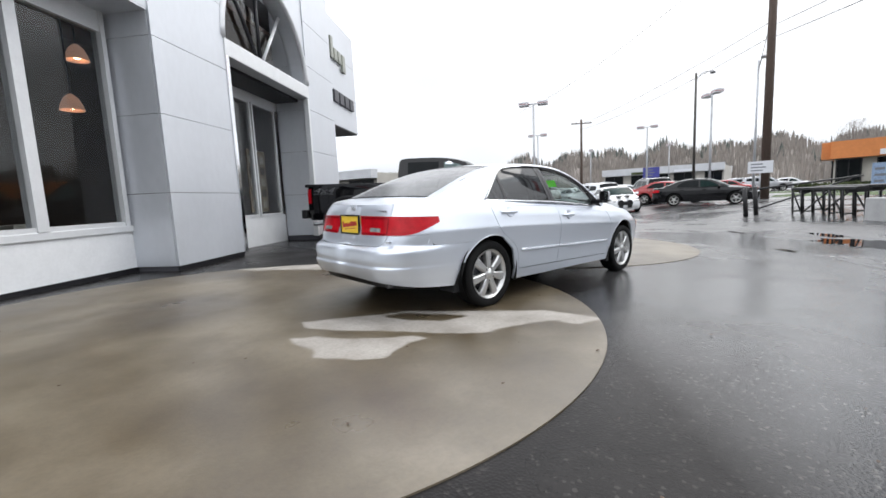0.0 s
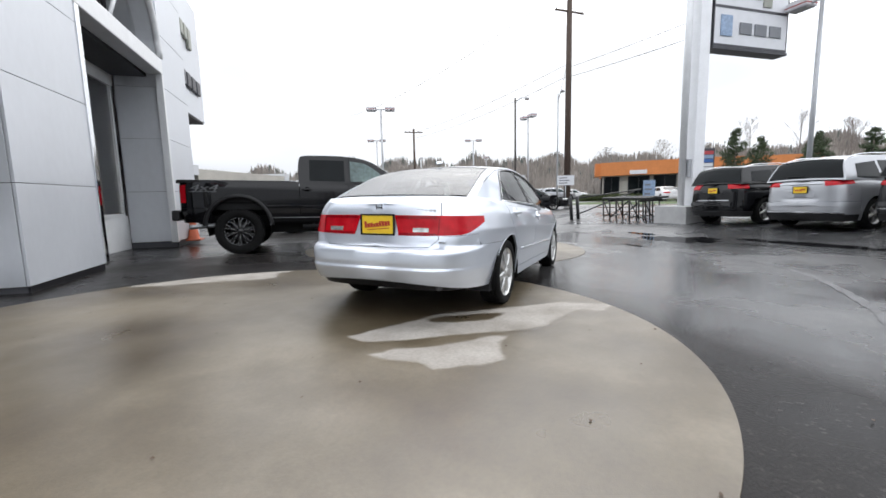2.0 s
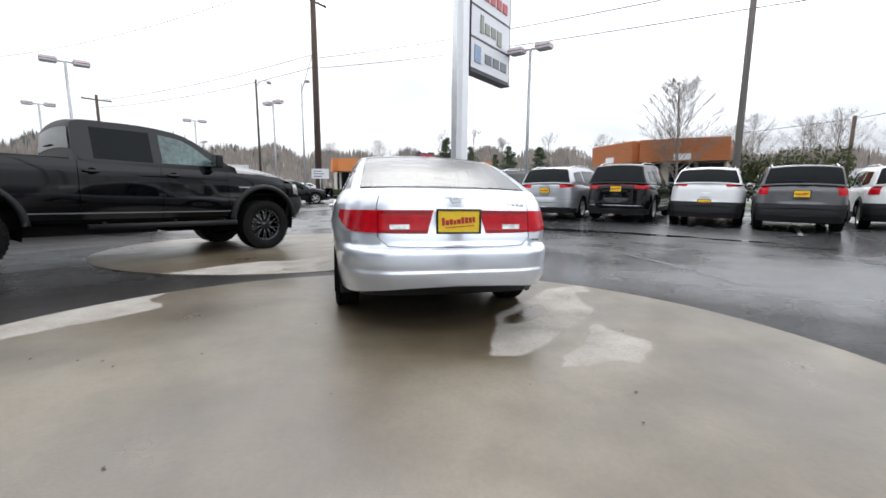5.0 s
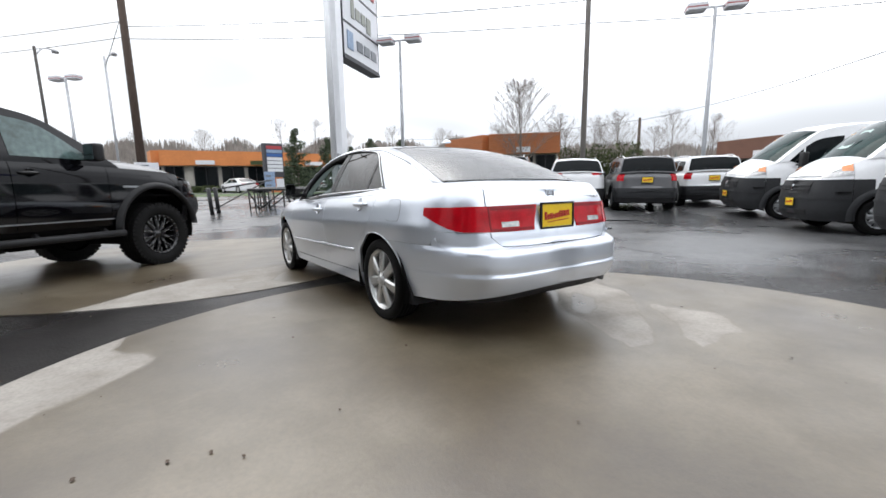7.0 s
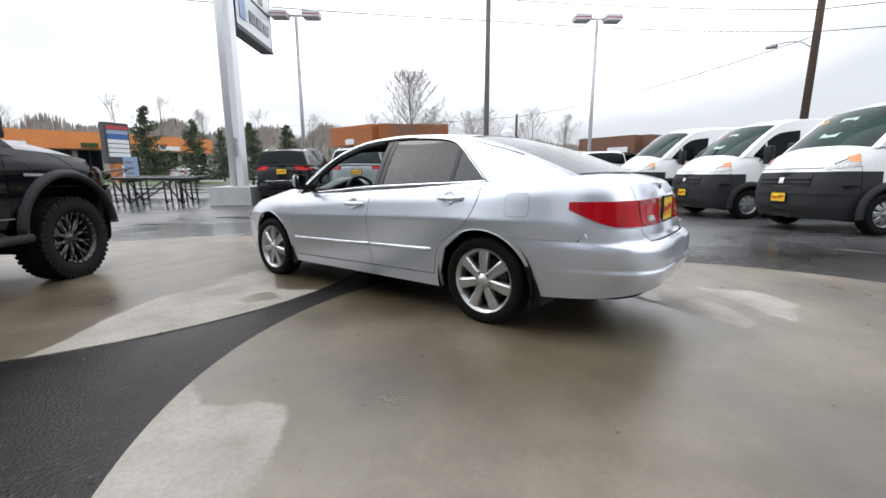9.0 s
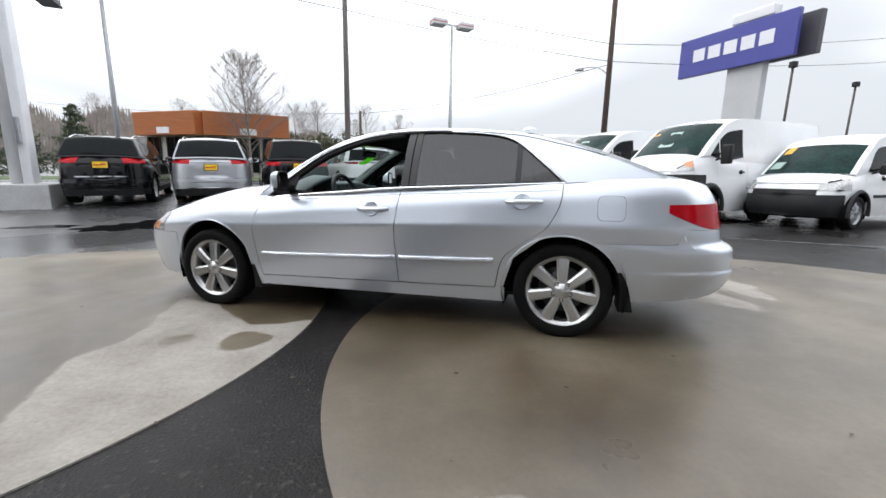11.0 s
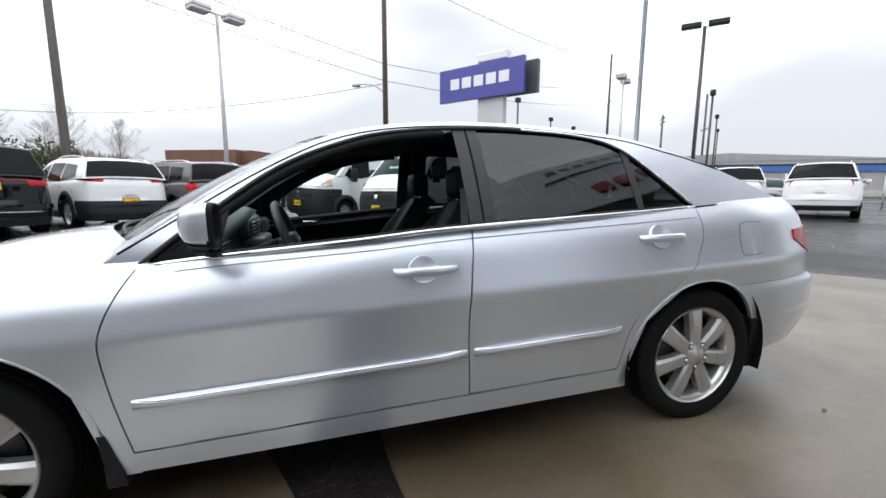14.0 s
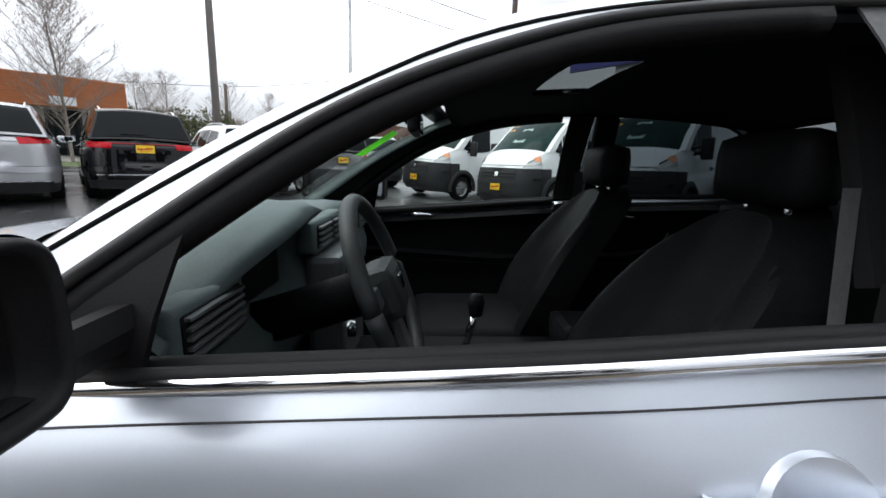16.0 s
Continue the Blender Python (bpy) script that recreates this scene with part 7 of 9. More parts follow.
        # body-side mouldings
        for nm, x0, x1 in (("side_moulding", -0.925, -0.262), ("side_moulding", -0.232, 0.87)):
            bm = ridge(x0, x1, lambda x: 0.493 - 0.021 * (x + 0.92), 0.0165, 0.020)
            ob = part(nm, bm if k > 0 else flip_y(bm), SILVER, root, smooth=True)
            bm = ridge(x0 + 0.01, x1 - 0.01, lambda x: 0.5055 - 0.021 * (x + 0.92), 0.006, 0.0195)
            part("bright_strip", bm if k > 0 else flip_y(bm), CHROME, ob, smooth=True)
        # crease under the belt, its shade drawn as a black line, and the lip of each arch
        bm = ridge(-1.33, 0.72, lambda x: s.shoulder(x) - float(np.interp(x, (0.0, 0.72), (0.040, 0.022))), 0.0011, 0.0002, 30)
        part("belt_crease_shade", bm if k > 0 else flip_y(bm), PILLAR_BLACK, root, smooth=True)
        for cx, cz, ra in s.arches:
            pts = []
            for a in np.linspace(-0.12, math.pi + 0.10, 30):
                x, z = cx + (ra + 0.005) * math.cos(a), cz + (ra + 0.005) * math.sin(a)
                if z > 0.335:
                    pts.append(s.at(s.angle_x(x, z), z, -0.003))
            bm = sweep(bmesh.new(), pts, 0.0055, 8)
            part("arch_lip", bm if k > 0 else flip_y(bm), SILVER, root, smooth=True)
        # mud flaps follow the rear of each arch
        for cx, z0, z1, wide0, ra in ((-1.36, 0.19, 0.45, 0.075, 0.368), (1.355, 0.175, 0.36, 0.05, 0.384)):
            bm = bmesh.new()
            rows = []
            for u in np.linspace(0, 1, 8):
                z = z0 + (z1 - z0) * u
                xe = cx - math.sqrt(max(0.0, ra ** 2 - (z - 0.31) ** 2)) if z > 0.31 else cx - ra
                y = s.at(s.angle_x(xe, max(z, 0.25)), max(z, 0.25)).y + 0.010
                w = wide0 * (1 - 0.75 * u)
                rows.append([(xe + 0.012, 0.62, z), (xe + 0.012, y - 0.012, z), (xe + 0.004, y, z), (xe - w, y - 0.004, z), (xe - w, 0.62, z)])
            vs = grid_faces(bm, rows, smooth=False)
            bm.faces.new(vs[0])
            bm.faces.new(vs[-1][::-1])
            bmesh.ops.recalc_face_normals(bm, faces=bm.faces[:])
            part("mud_flap", bm if k > 0 else flip_y(bm), BLACK_PLASTIC, root)
    # fuel flap
    def flap(grow, off):
        rows = [[s.at(s.angle_x(-1.637, 0.844), 0.844, off)] * 33]
        rim = []
        for a in np.linspace(0, 2 * math.pi, 33):
            ca, sa = math.cos(a), math.sin(a)
            x = -1.637 + (0.080 + grow) * math.copysign(abs(ca) ** 0.42, ca)
            z = 0.844 + (0.074 + grow) * math.copysign(abs(sa) ** 0.42, sa)
            rim.append((x, z))
        for k in (0.5, 1.0):
            rows.append([s.at(s.angle_x(-1.637 + (x + 1.637) * k, 0.844 + (z - 0.844) * k), 0.844 + (z - 0.844) * k, off) for x, z in rim])
        bm = bmesh.new()
        grid_faces(bm, rows)
        bmesh.ops.remove_doubles(bm, verts=bm.verts, dist=0.0003)
        bmesh.ops.recalc_face_normals(bm, faces=bm.faces[:])
        return bm

    flap_ob = part("fuel_flap", flap(0.0, 0.0016), SILVER, root, smooth=True)
    part("flap_gap", flap(0.0018, 0.0007), UNDER, flap_ob)
    # bumper underside and exhaust
    bm = end_panel(s, -1, hi, lambda z: -s.angle_y(0.72, z, -1), 0.25, 0.36, 16, 3, -0.035, 0.05)
    part("rear_valance", bm, BLACK_PLASTIC, root, smooth=True)
    bm = bmesh.new()
    sweep(bm, run([(-1.9, -0.52, 0.30), (-2.2, -0.55, 0.300), (-2.325, -0.56, 0.292)], 8), 0.024, 12)
    part("exhaust_pipe", bm, BRAKE, root, smooth=True)
    bm = bmesh.new()
    lathe(bm, [(0.09, -0.28), (0.11, -0.26), (0.11, 0.26), (0.09, 0.28)], 20)
    bmesh.ops.translate(bm, verts=bm.verts, vec=(-2.02, 0.0, 0.31))
    part("silencer", bm, UNDER, root, smooth=True)
    # front: bumper, grille, head lamps
    part("front_bumper", end_panel(s, 1, hi, lambda z: s.angle_x(1.74, z), 0.21, lambda u: 0.585 if u < 0.8 else 0.585, 26, 10), SILVER, root, smooth=True)
    part("grille", end_panel(s, 1, hi, lambda z: s.angle_y(0.46, z, 1), 0.59, 0.70, 14, 5, -0.015), BLACK_PLASTIC, root, smooth=True)
    for z in (0.615, 0.645, 0.675):
        part("grille_bar", end_panel(s, 1, hi, lambda z: s.angle_y(0.45, z, 1), z - 0.006, z + 0.006, 14, 1, 0.0), CHROME, root, smooth=True)
    part("air_intake", end_panel(s, 1, hi, lambda z: s.angle_y(0.55, z, 1), 0.26, 0.36, 14, 2, 0.004), BLACK_PLASTIC, root, smooth=True)
    for k in (1, -1):
        f = lambda: end_panel(s, 1, lambda z: s.angle_y(0.47, z, 1), lambda z: s.angle_x(1.86 + 0.35 * max(0, 0.74 - z), z), 0.59, lambda u: 0.70 + 0.045 * u, 12, 6, 0.004, 0.03, both=False)  # noqa: E731
        lamp_ob = part("head_lamp", f() if k > 0 else flip_y(f()), CLEAR_LENS, root, "clear head lamp with amber corner", smooth=True)
        f = lambda: end_panel(s, 1, lambda z: s.angle_y(0.70, z, 1), lambda z: s.angle_x(1.98, z), 0.60, 0.665, 6, 3, 0.008, 0.012, both=False)  # noqa: E731
        part("turn_lens", f() if k > 0 else flip_y(f()), AMBER, lamp_ob, "amber turn lens", smooth=True)
        f = lambda: end_panel(s, 1, lambda z: s.angle_y(0.62, z, 1), lambda z: s.angle_x(1.74, z), lambda u: 0.588, lambda u: 0.594, 10, 1, 0.0, both=False)  # noqa: E731
        part("wing_corner", f() if k > 0 else flip_y(f()), SILVER, root, smooth=True)
    # wings run forward over the lamps to the nose
    both("wing_tip", lambda: side_panel(s, lambda z: 1.73, lambda z: 1.93, 8, 8, bottom=lambda x: 0.588), SILVER)

    def wing_mirror(k):
        """A squarish silver mirror shell with a black rear rim, on a black foot."""
        def ring(x, y0, y1, z0, z1):
            cy, cz, hy, hz = (y0 + y1) / 2, (z0 + z1) / 2, (y1 - y0) / 2, (z1 - z0) / 2
            return [(x - 0.025, k * (cy + hy * math.copysign(abs(math.cos(a)) ** 0.5, math.cos(a))), cz + hz * math.copysign(abs(math.sin(a)) ** 0.5, math.sin(a))) for a in np.linspace(0, 2 * math.pi, 33)]

        bm = bmesh.new()
        grid_faces(bm, [ring(0.682, 0.975, 0.98, 1.02, 1.022), ring(0.678, 0.948, 1.005, 0.988, 1.043), ring(0.664, 0.932, 1.020, 0.968, 1.062), ring(0.640, 0.924, 1.030, 0.958, 1.074), ring(0.598, 0.920, 1.034, 0.952, 1.079)])
        bmesh.ops.recalc_face_normals(bm, faces=bm.faces[:])
        mir = part("door_mirror", bm, SILVER, root, smooth=True)
        bm = bmesh.new()
        grid_faces(bm, [ring(0.604, 0.922, 1.032, 0.945, 1.077), ring(0.588, 0.922, 1.032, 0.942, 1.077), ring(0.583, 0.927, 1.027, 0.948, 1.072), ring(0.592, 0.932, 1.022, 0.954, 1.066), ring(0.626, 0.932, 1.022, 0.954, 1.066), ring(0.627, 0.975, 0.977, 1.0, 1.002)])
        grid_faces(bm, [ring(0.60, 0.924, 1.028, 0.934, 0.958), ring(0.645, 0.930, 1.020, 0.938, 0.960), ring(0.660, 0.945, 1.00, 0.948, 0.970)])
        bmesh.ops.recalc_face_normals(bm, faces=bm.faces[:])
        part("mirror_rim", bm, SATIN_BLACK, mir, smooth=True)
        part("mirror_glass", box(bmesh.new(), -0.0015, 0.0015, -0.044, 0.044, -0.054, 0.054, pose(0.582, k * 0.977, 1.010, 0, 0, 22 * k), bevel=0.001), MIRROR, mir, "mirror glass")
        bm = bmesh.new()
        rows = [[(x, k * y, z) for x, z in ((0.65, 0.932), (0.65, 0.955), (0.635, 0.975), (0.610, 0.978), (0.603, 0.955), (0.61, 0.932), (0.65, 0.932))] for y in (0.79, 0.86, 0.925)]
        grid_faces(bm, rows, smooth=False)
        bmesh.ops.recalc_face_normals(bm, faces=bm.faces[:])
        part("mirror_foot", bm, SATIN_BLACK, mir)

    # upper body
    dlo = [(0.83, 0.884), (0.64, 1.029), (0.41, 1.187), (0.20, 1.276), (0.0, 1.325), (-0.30, 1.349), (-0.60, 1.344), (-0.88, 1.318), (-1.04, 1.268), (-1.20, 1.140), (-1.362, 0.996)]
    line = [(0.955, 0.878), (0.77, 1.000), (0.585, 1.126), (0.40, 1.231), (0.22, 1.312), (0.0, 1.360), (-0.30, 1.378), (-0.62, 1.371), (-0.95, 1.341), (-1.15, 1.309),
            (-1.40, 1.238), (-1.65, 1.143), (-1.94, 1.022)]
    c = Cabin([(0.90, 0.850), (0.97, 0.835), (1.03, 0.809), (1.15, 0.746), (1.25, 0.686), (1.35, 0.610), (1.42, 0.552)], line, 0.10, -0.35, 1.6, 0.032, 0.22, -0.15, 0.22, -1.08)
    n = 60
    both("side_frame", lambda: cabin_side(c, run(dlo, n), run(line, n), 6, 0.0, 0.03), SILVER)
    bm = cabin_strip(c, cut(line, 0.22, -1.08, 26), 20)
    hole = [f for f in bm.faces if -0.40 < f.calc_center_median().x < -0.02 and abs(f.calc_center_median().y) < 0.36 and abs(f.normal.z) > 0.8]
    bmesh.ops.delete(bm, geom=hole, context="FACES")
    part("roof", bm, SILVER, root, smooth=True)
    bm = cabin_strip(c, cut(line, 0.0, -0.42, 8), 10, lift=-0.004, inset=0.34)
    part("sunroof", bm, SUNROOF, root, "dark glass sunroof", smooth=True)
    ws = part("windscreen", cabin_strip(c, cut(line, 0.90, 0.23, 14), 20, inset=0.09, deep=0.004), SCREEN, root, "clear windscreen", smooth=True)
    ws.visible_shadow = False
    rw = part("rear_window", cabin_strip(c, cut(line, -1.09, -1.925, 14), 20, inset=0.10, deep=0.004), REAR_SCREEN, root, "tinted rear window", smooth=True)
    rw.visible_shadow = False
    for nm, x0, x1 in (("windscreen_pillar", 0.95, 0.215), ("rear_pillar_edge", -1.075, -1.94)):
        for k in (1, -1):
            seg = cut(line, x0, x1, 14)
            rows = [[c.over(p, k * w) for w in (1.0, 0.965, 0.93, 0.905)] for p in seg]
            bm = bmesh.new()
            grid_faces(bm, rows)
            bmesh.ops.solidify(bm, geom=bm.faces[:], thickness=0.012)
            bmesh.ops.recalc_face_normals(bm, faces=bm.faces[:])
            part(nm, bm, SILVER, root, smooth=True)
    # black bands round the screens
    for nm, seg in (("screen_band", cut(line, 0.30, 0.215, 3)), ("rear_screen_band", cut(line, -1.07, -1.12, 3))):
        part(nm, cabin_strip(c, seg, 20, lift=0.002, inset=0.09, deep=0.004), PILLAR_BLACK, root, smooth=True)
    for k in (1, -1):
        bm = sweep(bmesh.new(), [c.at(x, z - 0.020 * min(1.0, (0.90 - x) / 0.3) * min(1.0, (x + 1.60) / 0.3), -0.0015) for x, z in cut(line, 0.90, -1.60, 50)], 0.0042, 6)
        part("roof_gutter", bm if k > 0 else flip_y(bm), UNDER, root, smooth=True)
    # aerial
    bm = bmesh.new()
    rows = []
    for u in np.linspace(0, 1, 9):
        q = c.over((-0.98 - 0.10 * u, 1.365), 0.0)
        w = 0.035 * math.sin(math.pi * (0.15 + 0.85 * u)) ** 0.7
        rows.append([(q.x, w * math.cos(t), q.z + 0.004 + 0.028 * math.sin(t) * math.sin(math.pi * (0.1 + 0.85 * u))) for t in np.linspace(0, math.pi, 9)])
    grid_faces(bm, rows)
    bmesh.ops.recalc_face_normals(bm, faces=bm.faces[:])
    part("roof_aerial", bm, SILVER, root, "small silver roof aerial", smooth=True)
    # boot lid between the quarter tops
    ts = [s.angle_x(x, 1.0) for x in np.linspace(-1.50, -2.16, 22)] + [s.angle_y(y, 1.0, -1) for y in (0.65, 0.64, 0.63, 0.62, 0.61, 0.60, 0.59, 0.575, 0.5, 0.38, 0.25, 0.1, 0.0)]
    lid, side_top = [], []
    for t in ts:
        e = s.at(t, top_at(t))
        far = min(1.0, max(0.0, (e.x + 2.285) / 0.30))
        top = lambda y: e.z + 0.024 * far ** 0.7 * (1 - min(1, abs(y) / max(e.y, 0.02)) ** 2.4)  # noqa: E731
        yl = min(e.y, 0.545 + 0.02 * min(1.0, max(0.0, (-1.86 - e.x) / 0.40)))
        lid.append([(e.x, yl * w, top(yl * w)) for w in np.linspace(-1, 1, 25)])
        if e.y > 0.5:
            side_top.append([(e.x, y, top(y)) for y in np.linspace(min(yl + 0.005, e.y), e.y, 7)])
    bm = bmesh.new()
    grid_faces(bm, lid)
    bmesh.ops.recalc_face_normals(bm, faces=bm.faces[:])
    part("boot_lid", bm, SILVER, root, smooth=True)
    for k in (1, -1):
        bm = bmesh.new()
        grid_faces(bm, side_top)
        bmesh.ops.recalc_face_normals(bm, faces=bm.faces[:])
        part("quarter_top", bm if k > 0 else flip_y(bm), SILVER, root, smooth=True)
    # bonnet
    ts = [s.angle_x(x, 0.8) for x in np.linspace(0.80, 2.02, 22)] + [s.angle_y(y, 0.7, 1) for y in (0.62, 0.5, 0.38, 0.25, 0.1, 0.0)]
    rows = []
    for i, t in enumerate(ts):
        z = 0.8
        for _ in range(14):
            z = 0.5 * z + 0.5 * s.shoulder(s.raw(t, z).x)
        e = s.at(t, z)
        u = min(1.0, (e.x - 0.80) / 1.35)
        rows.append([(e.x + 0.34 * (1 - abs(w) ** 2.2) * (1 - u) ** 0.9, e.y * w, e.z + (0.104 - 0.090 * u) * (1 - abs(w) ** 4.5) ** 1.0) for w in np.linspace(-1, 1, 25)])
    bm = bmesh.new()
    grid_faces(bm, rows)
    bmesh.ops.recalc_face_normals(bm, faces=bm.faces[:])
    part("bonnet", bm, SILVER, root, smooth=True)
    bm = bmesh.new()
    rows = [[(0.80 + dx + 0.24 * (1 - abs(w) ** 2.2), 0.74 * w, z + 0.012 * (1 - abs(w) ** 2) - 0.055 * abs(w) ** 4) for w in np.linspace(-1, 1, 21)]
            for dx, z in ((-0.02, 0.956), (0.06, 0.950), (0.13, 0.942), (0.16, 0.925))]
    grid_faces(bm, rows)
    part("cowl_grille", bm, BLACK_PLASTIC, root, smooth=True)
    for y0, y1 in ((0.62, 0.02), (0.05, -0.50)):
        bm = sweep(bmesh.new(), [(0.84 + 0.24 * (1 - abs(y / 0.74) ** 2.2), y, 0.985 - 0.05 * abs(y / 0.74) ** 3) for y in np.linspace(y0, y1, 9)], 0.008, 6)
        part("wiper", bm, BLACK_PLASTIC, root, smooth=True)
    # side glass: the driver's pane is down
    belt = lambda x: s.shoulder(x) + 0.010  # noqa: E731
    dl = run(dlo, 120)
    up = lambda x: float(np.interp(-x, -dl[:, 0], dl[:, 1]))  # noqa: E731

    def glass_patch(x0, x1, off=-0.006, nv=6, slant=0.0):
        xs = np.linspace(x0, x1, 15)
        hi2 = [(x + slant, up(x + slant) + 0.004) for x in xs]
        lo2 = [(x, belt(x) - 0.01) for x in xs]
        return cabin_side(c, lo2, hi2, nv, off, 0.004)

    for k in (1, -1):
        for nm, x0, x1 in (("rear_door_glass", -0.375, -1.05), ("quarter_glass", -1.085, -1.34)):
            bm = glass_patch(x0, x1)
            o = part(nm, bm if k > 0 else flip_y(bm), PRIVACY, root, "dark tinted glass", smooth=True)
            o.visible_shadow = False
        if k < 0:
            o = part("front_door_glass", flip_y(glass_patch(0.62, -0.27)), SCREEN, root, "clear glass", smooth=True)
            o.visible_shadow = False
        bm = glass_patch(-0.27, -0.375, -0.001)
        part("centre_pillar", bm if k > 0 else flip_y(bm), PILLAR_BLACK, root, "satin black pillar", smooth=True)
        bm = glass_patch(-0.322, -0.330, 0.0005)
        part("pillar_gap", bm if k > 0 else flip_y(bm), UNDER, root)
        bm = glass_patch(-1.05, -1.085, -0.002)
        part("quarter_divider", bm if k > 0 else flip_y(bm), PILLAR_BLACK, root, smooth=True)
        bm = sweep(bmesh.new(), [c.at(x, s.shoulder(x) + 0.000, -0.036) for x in np.linspace(0.68, -0.26, 20)], 0.015, 8)
        part("door_top_trim", bm if k > 0 else flip_y(bm), SATIN_BLACK, root, smooth=True)
        # foot of the pillar, down to the wing
        xs = np.linspace(0.76, 0.93, 9)
        bm = cabin_side(c, [(x, s.shoulder(x) - 0.03) for x in xs], [(x, 0.888 - 0.016 * max(0.0, (x - 0.83) / 0.10) ** 2) for x in xs], 4, 0.013, 0.02)
        part("pillar_foot", bm if k > 0 else flip_y(bm), SILVER, root, smooth=True)
        # sail at the mirror
        bm = cabin_side(c, [(x, belt(x) - 0.01) for x in np.linspace(0.79, 0.600, 6)], [(x, min(up(x) + 0.004, 0.93 + (0.80 - x) * 0.95)) for x in np.linspace(0.79, 0.553, 6)], 3, -0.002, 0.01)
        part("mirror_sail", bm if k > 0 else flip_y(bm), SATIN_BLACK, root)
        # bright belt line and window surround
        bm = bmesh.new()
        sweep(bm, [c.at(x, s.shoulder(x) + 0.003, 0.004 + 0.006 * min(1, max(0, (x + 1.36) / 0.8))) for x in np.linspace(0.80, -1.36, 40)], 0.010, 8)
        part("belt_moulding", bm if k > 0 else flip_y(bm), CHROME, root, "bright belt moulding", smooth=True)
        bm = bmesh.new()
        sweep(bm, [c.at(*p, 0.003) for p in run(dlo, 60)], 0.0085, 6)
        part("window_surround", bm if k > 0 else flip_y(bm), PILLAR_BLACK, root, smooth=True)
        bm = bmesh.new()
        sweep(bm, [c.at(*p, 0.006) for p in run(dlo, 60)[38:]], 0.0065, 6)
        part("bright_surround", bm if k > 0 else flip_y(bm), CHROME, root, smooth=True)
        # inner frame of the door opening
        bm = bmesh.new()
        sweep(bm, [c.at(p[0] - 0.012, p[1] - 0.022, -0.020) for p in run(dlo, 60)[:30]], 0.020, 8)
        part("door_seal", bm if k > 0 else flip_y(bm), SATIN_BLACK, root, smooth=True)
        wing_mirror(k)
        bm = sweep(bmesh.new(), [c.at(x, s.shoulder(x) + 0.008, 0.001 + 0.003 * min(1, max(0, (x + 1.36) / 0.8))) for x in np.linspace(0.66, -1.30, 40)], 0.012, 6)
        part("belt_seal", bm if k > 0 else flip_y(bm), SATIN_BLACK, root, smooth=True)
    # plate, badge, trim letters
    q = s.at(-hi, 0.795)
    dealer_plate(root, Matrix.Translation((q.x - 0.012, -0.012, 0.795)))
    qx = s.at(-hi, 0.935).x - 0.003
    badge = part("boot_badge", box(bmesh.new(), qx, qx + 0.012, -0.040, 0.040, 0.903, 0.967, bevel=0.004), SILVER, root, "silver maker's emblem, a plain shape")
    for y0, y1, z0, z1 in ((-0.032, -0.020, 0.908, 0.962), (0.020, 0.032, 0.908, 0.962), (-0.022, 0.022, 0.930, 0.940)):
        part("emblem_bar", box(bmesh.new(), qx - 0.004, qx + 0.004, y0, y1, z0, z1, bevel=0.0015), CHROME, badge)
    bm = bmesh.new()
    for k in range(6):
        box(bm, qx - 0.002, qx + 0.012, -0.345 - 0.036 * k, -0.320 - 0.036 * k, 0.905, 0.922, bevel=0.001)
    part("model_lettering", bm, CHROME, root, "small chrome bars of lettering")
    bm = bmesh.new()
    for k in range(2):
        box(bm, s.at(-hi, 0.66).x + 0.01, s.at(-hi, 0.66).x + 0.035, -0.60 - 0.03 * k, -0.575 - 0.03 * k, 0.655, 0.670, bevel=0.001)
    part("trim_badge", bm, CHROME, root)
    # wheels and underside
    for x in (-1.37, 1.37):
        part("wheel_arch_liner", well(0.90 if x < 0 else 0.845, x, 0.312, 0.39), UNDER, root, smooth=True)
        for k in (1, -1):
            wheel(root, x, k * 0.765, 0.305, 0.315, 0.205, 0.224, "seven", k)
    part("underbody", boxes((-1.0, 1.0, -0.80, 0.80, 0.20, 0.24), (-2.2, -1.0, -0.55, 0.55, 0.30, 0.36), (1.0, 2.15, -0.55, 0.55, 0.24, 0.30)), UNDER, root)
    part("engine_bay_floor", boxes((0.98, 2.1, -0.62, 0.62, 0.50, 0.52), (0.96, 1.0, -0.80, 0.80, 0.24, 0.86)), UNDER, root)
    part("boot_floor", boxes((-2.2, -1.0, -0.60, 0.60, 0.40, 0.42), (-1.75, -1.70, -0.70, 0.70, 0.40, 0.97), (-2.12, -1.72, -0.55, 0.55, 0.90, 0.91)), UNDER, root)
    return root, s, c


SEDAN, SED_SHELL, SED_CABIN = sedan()


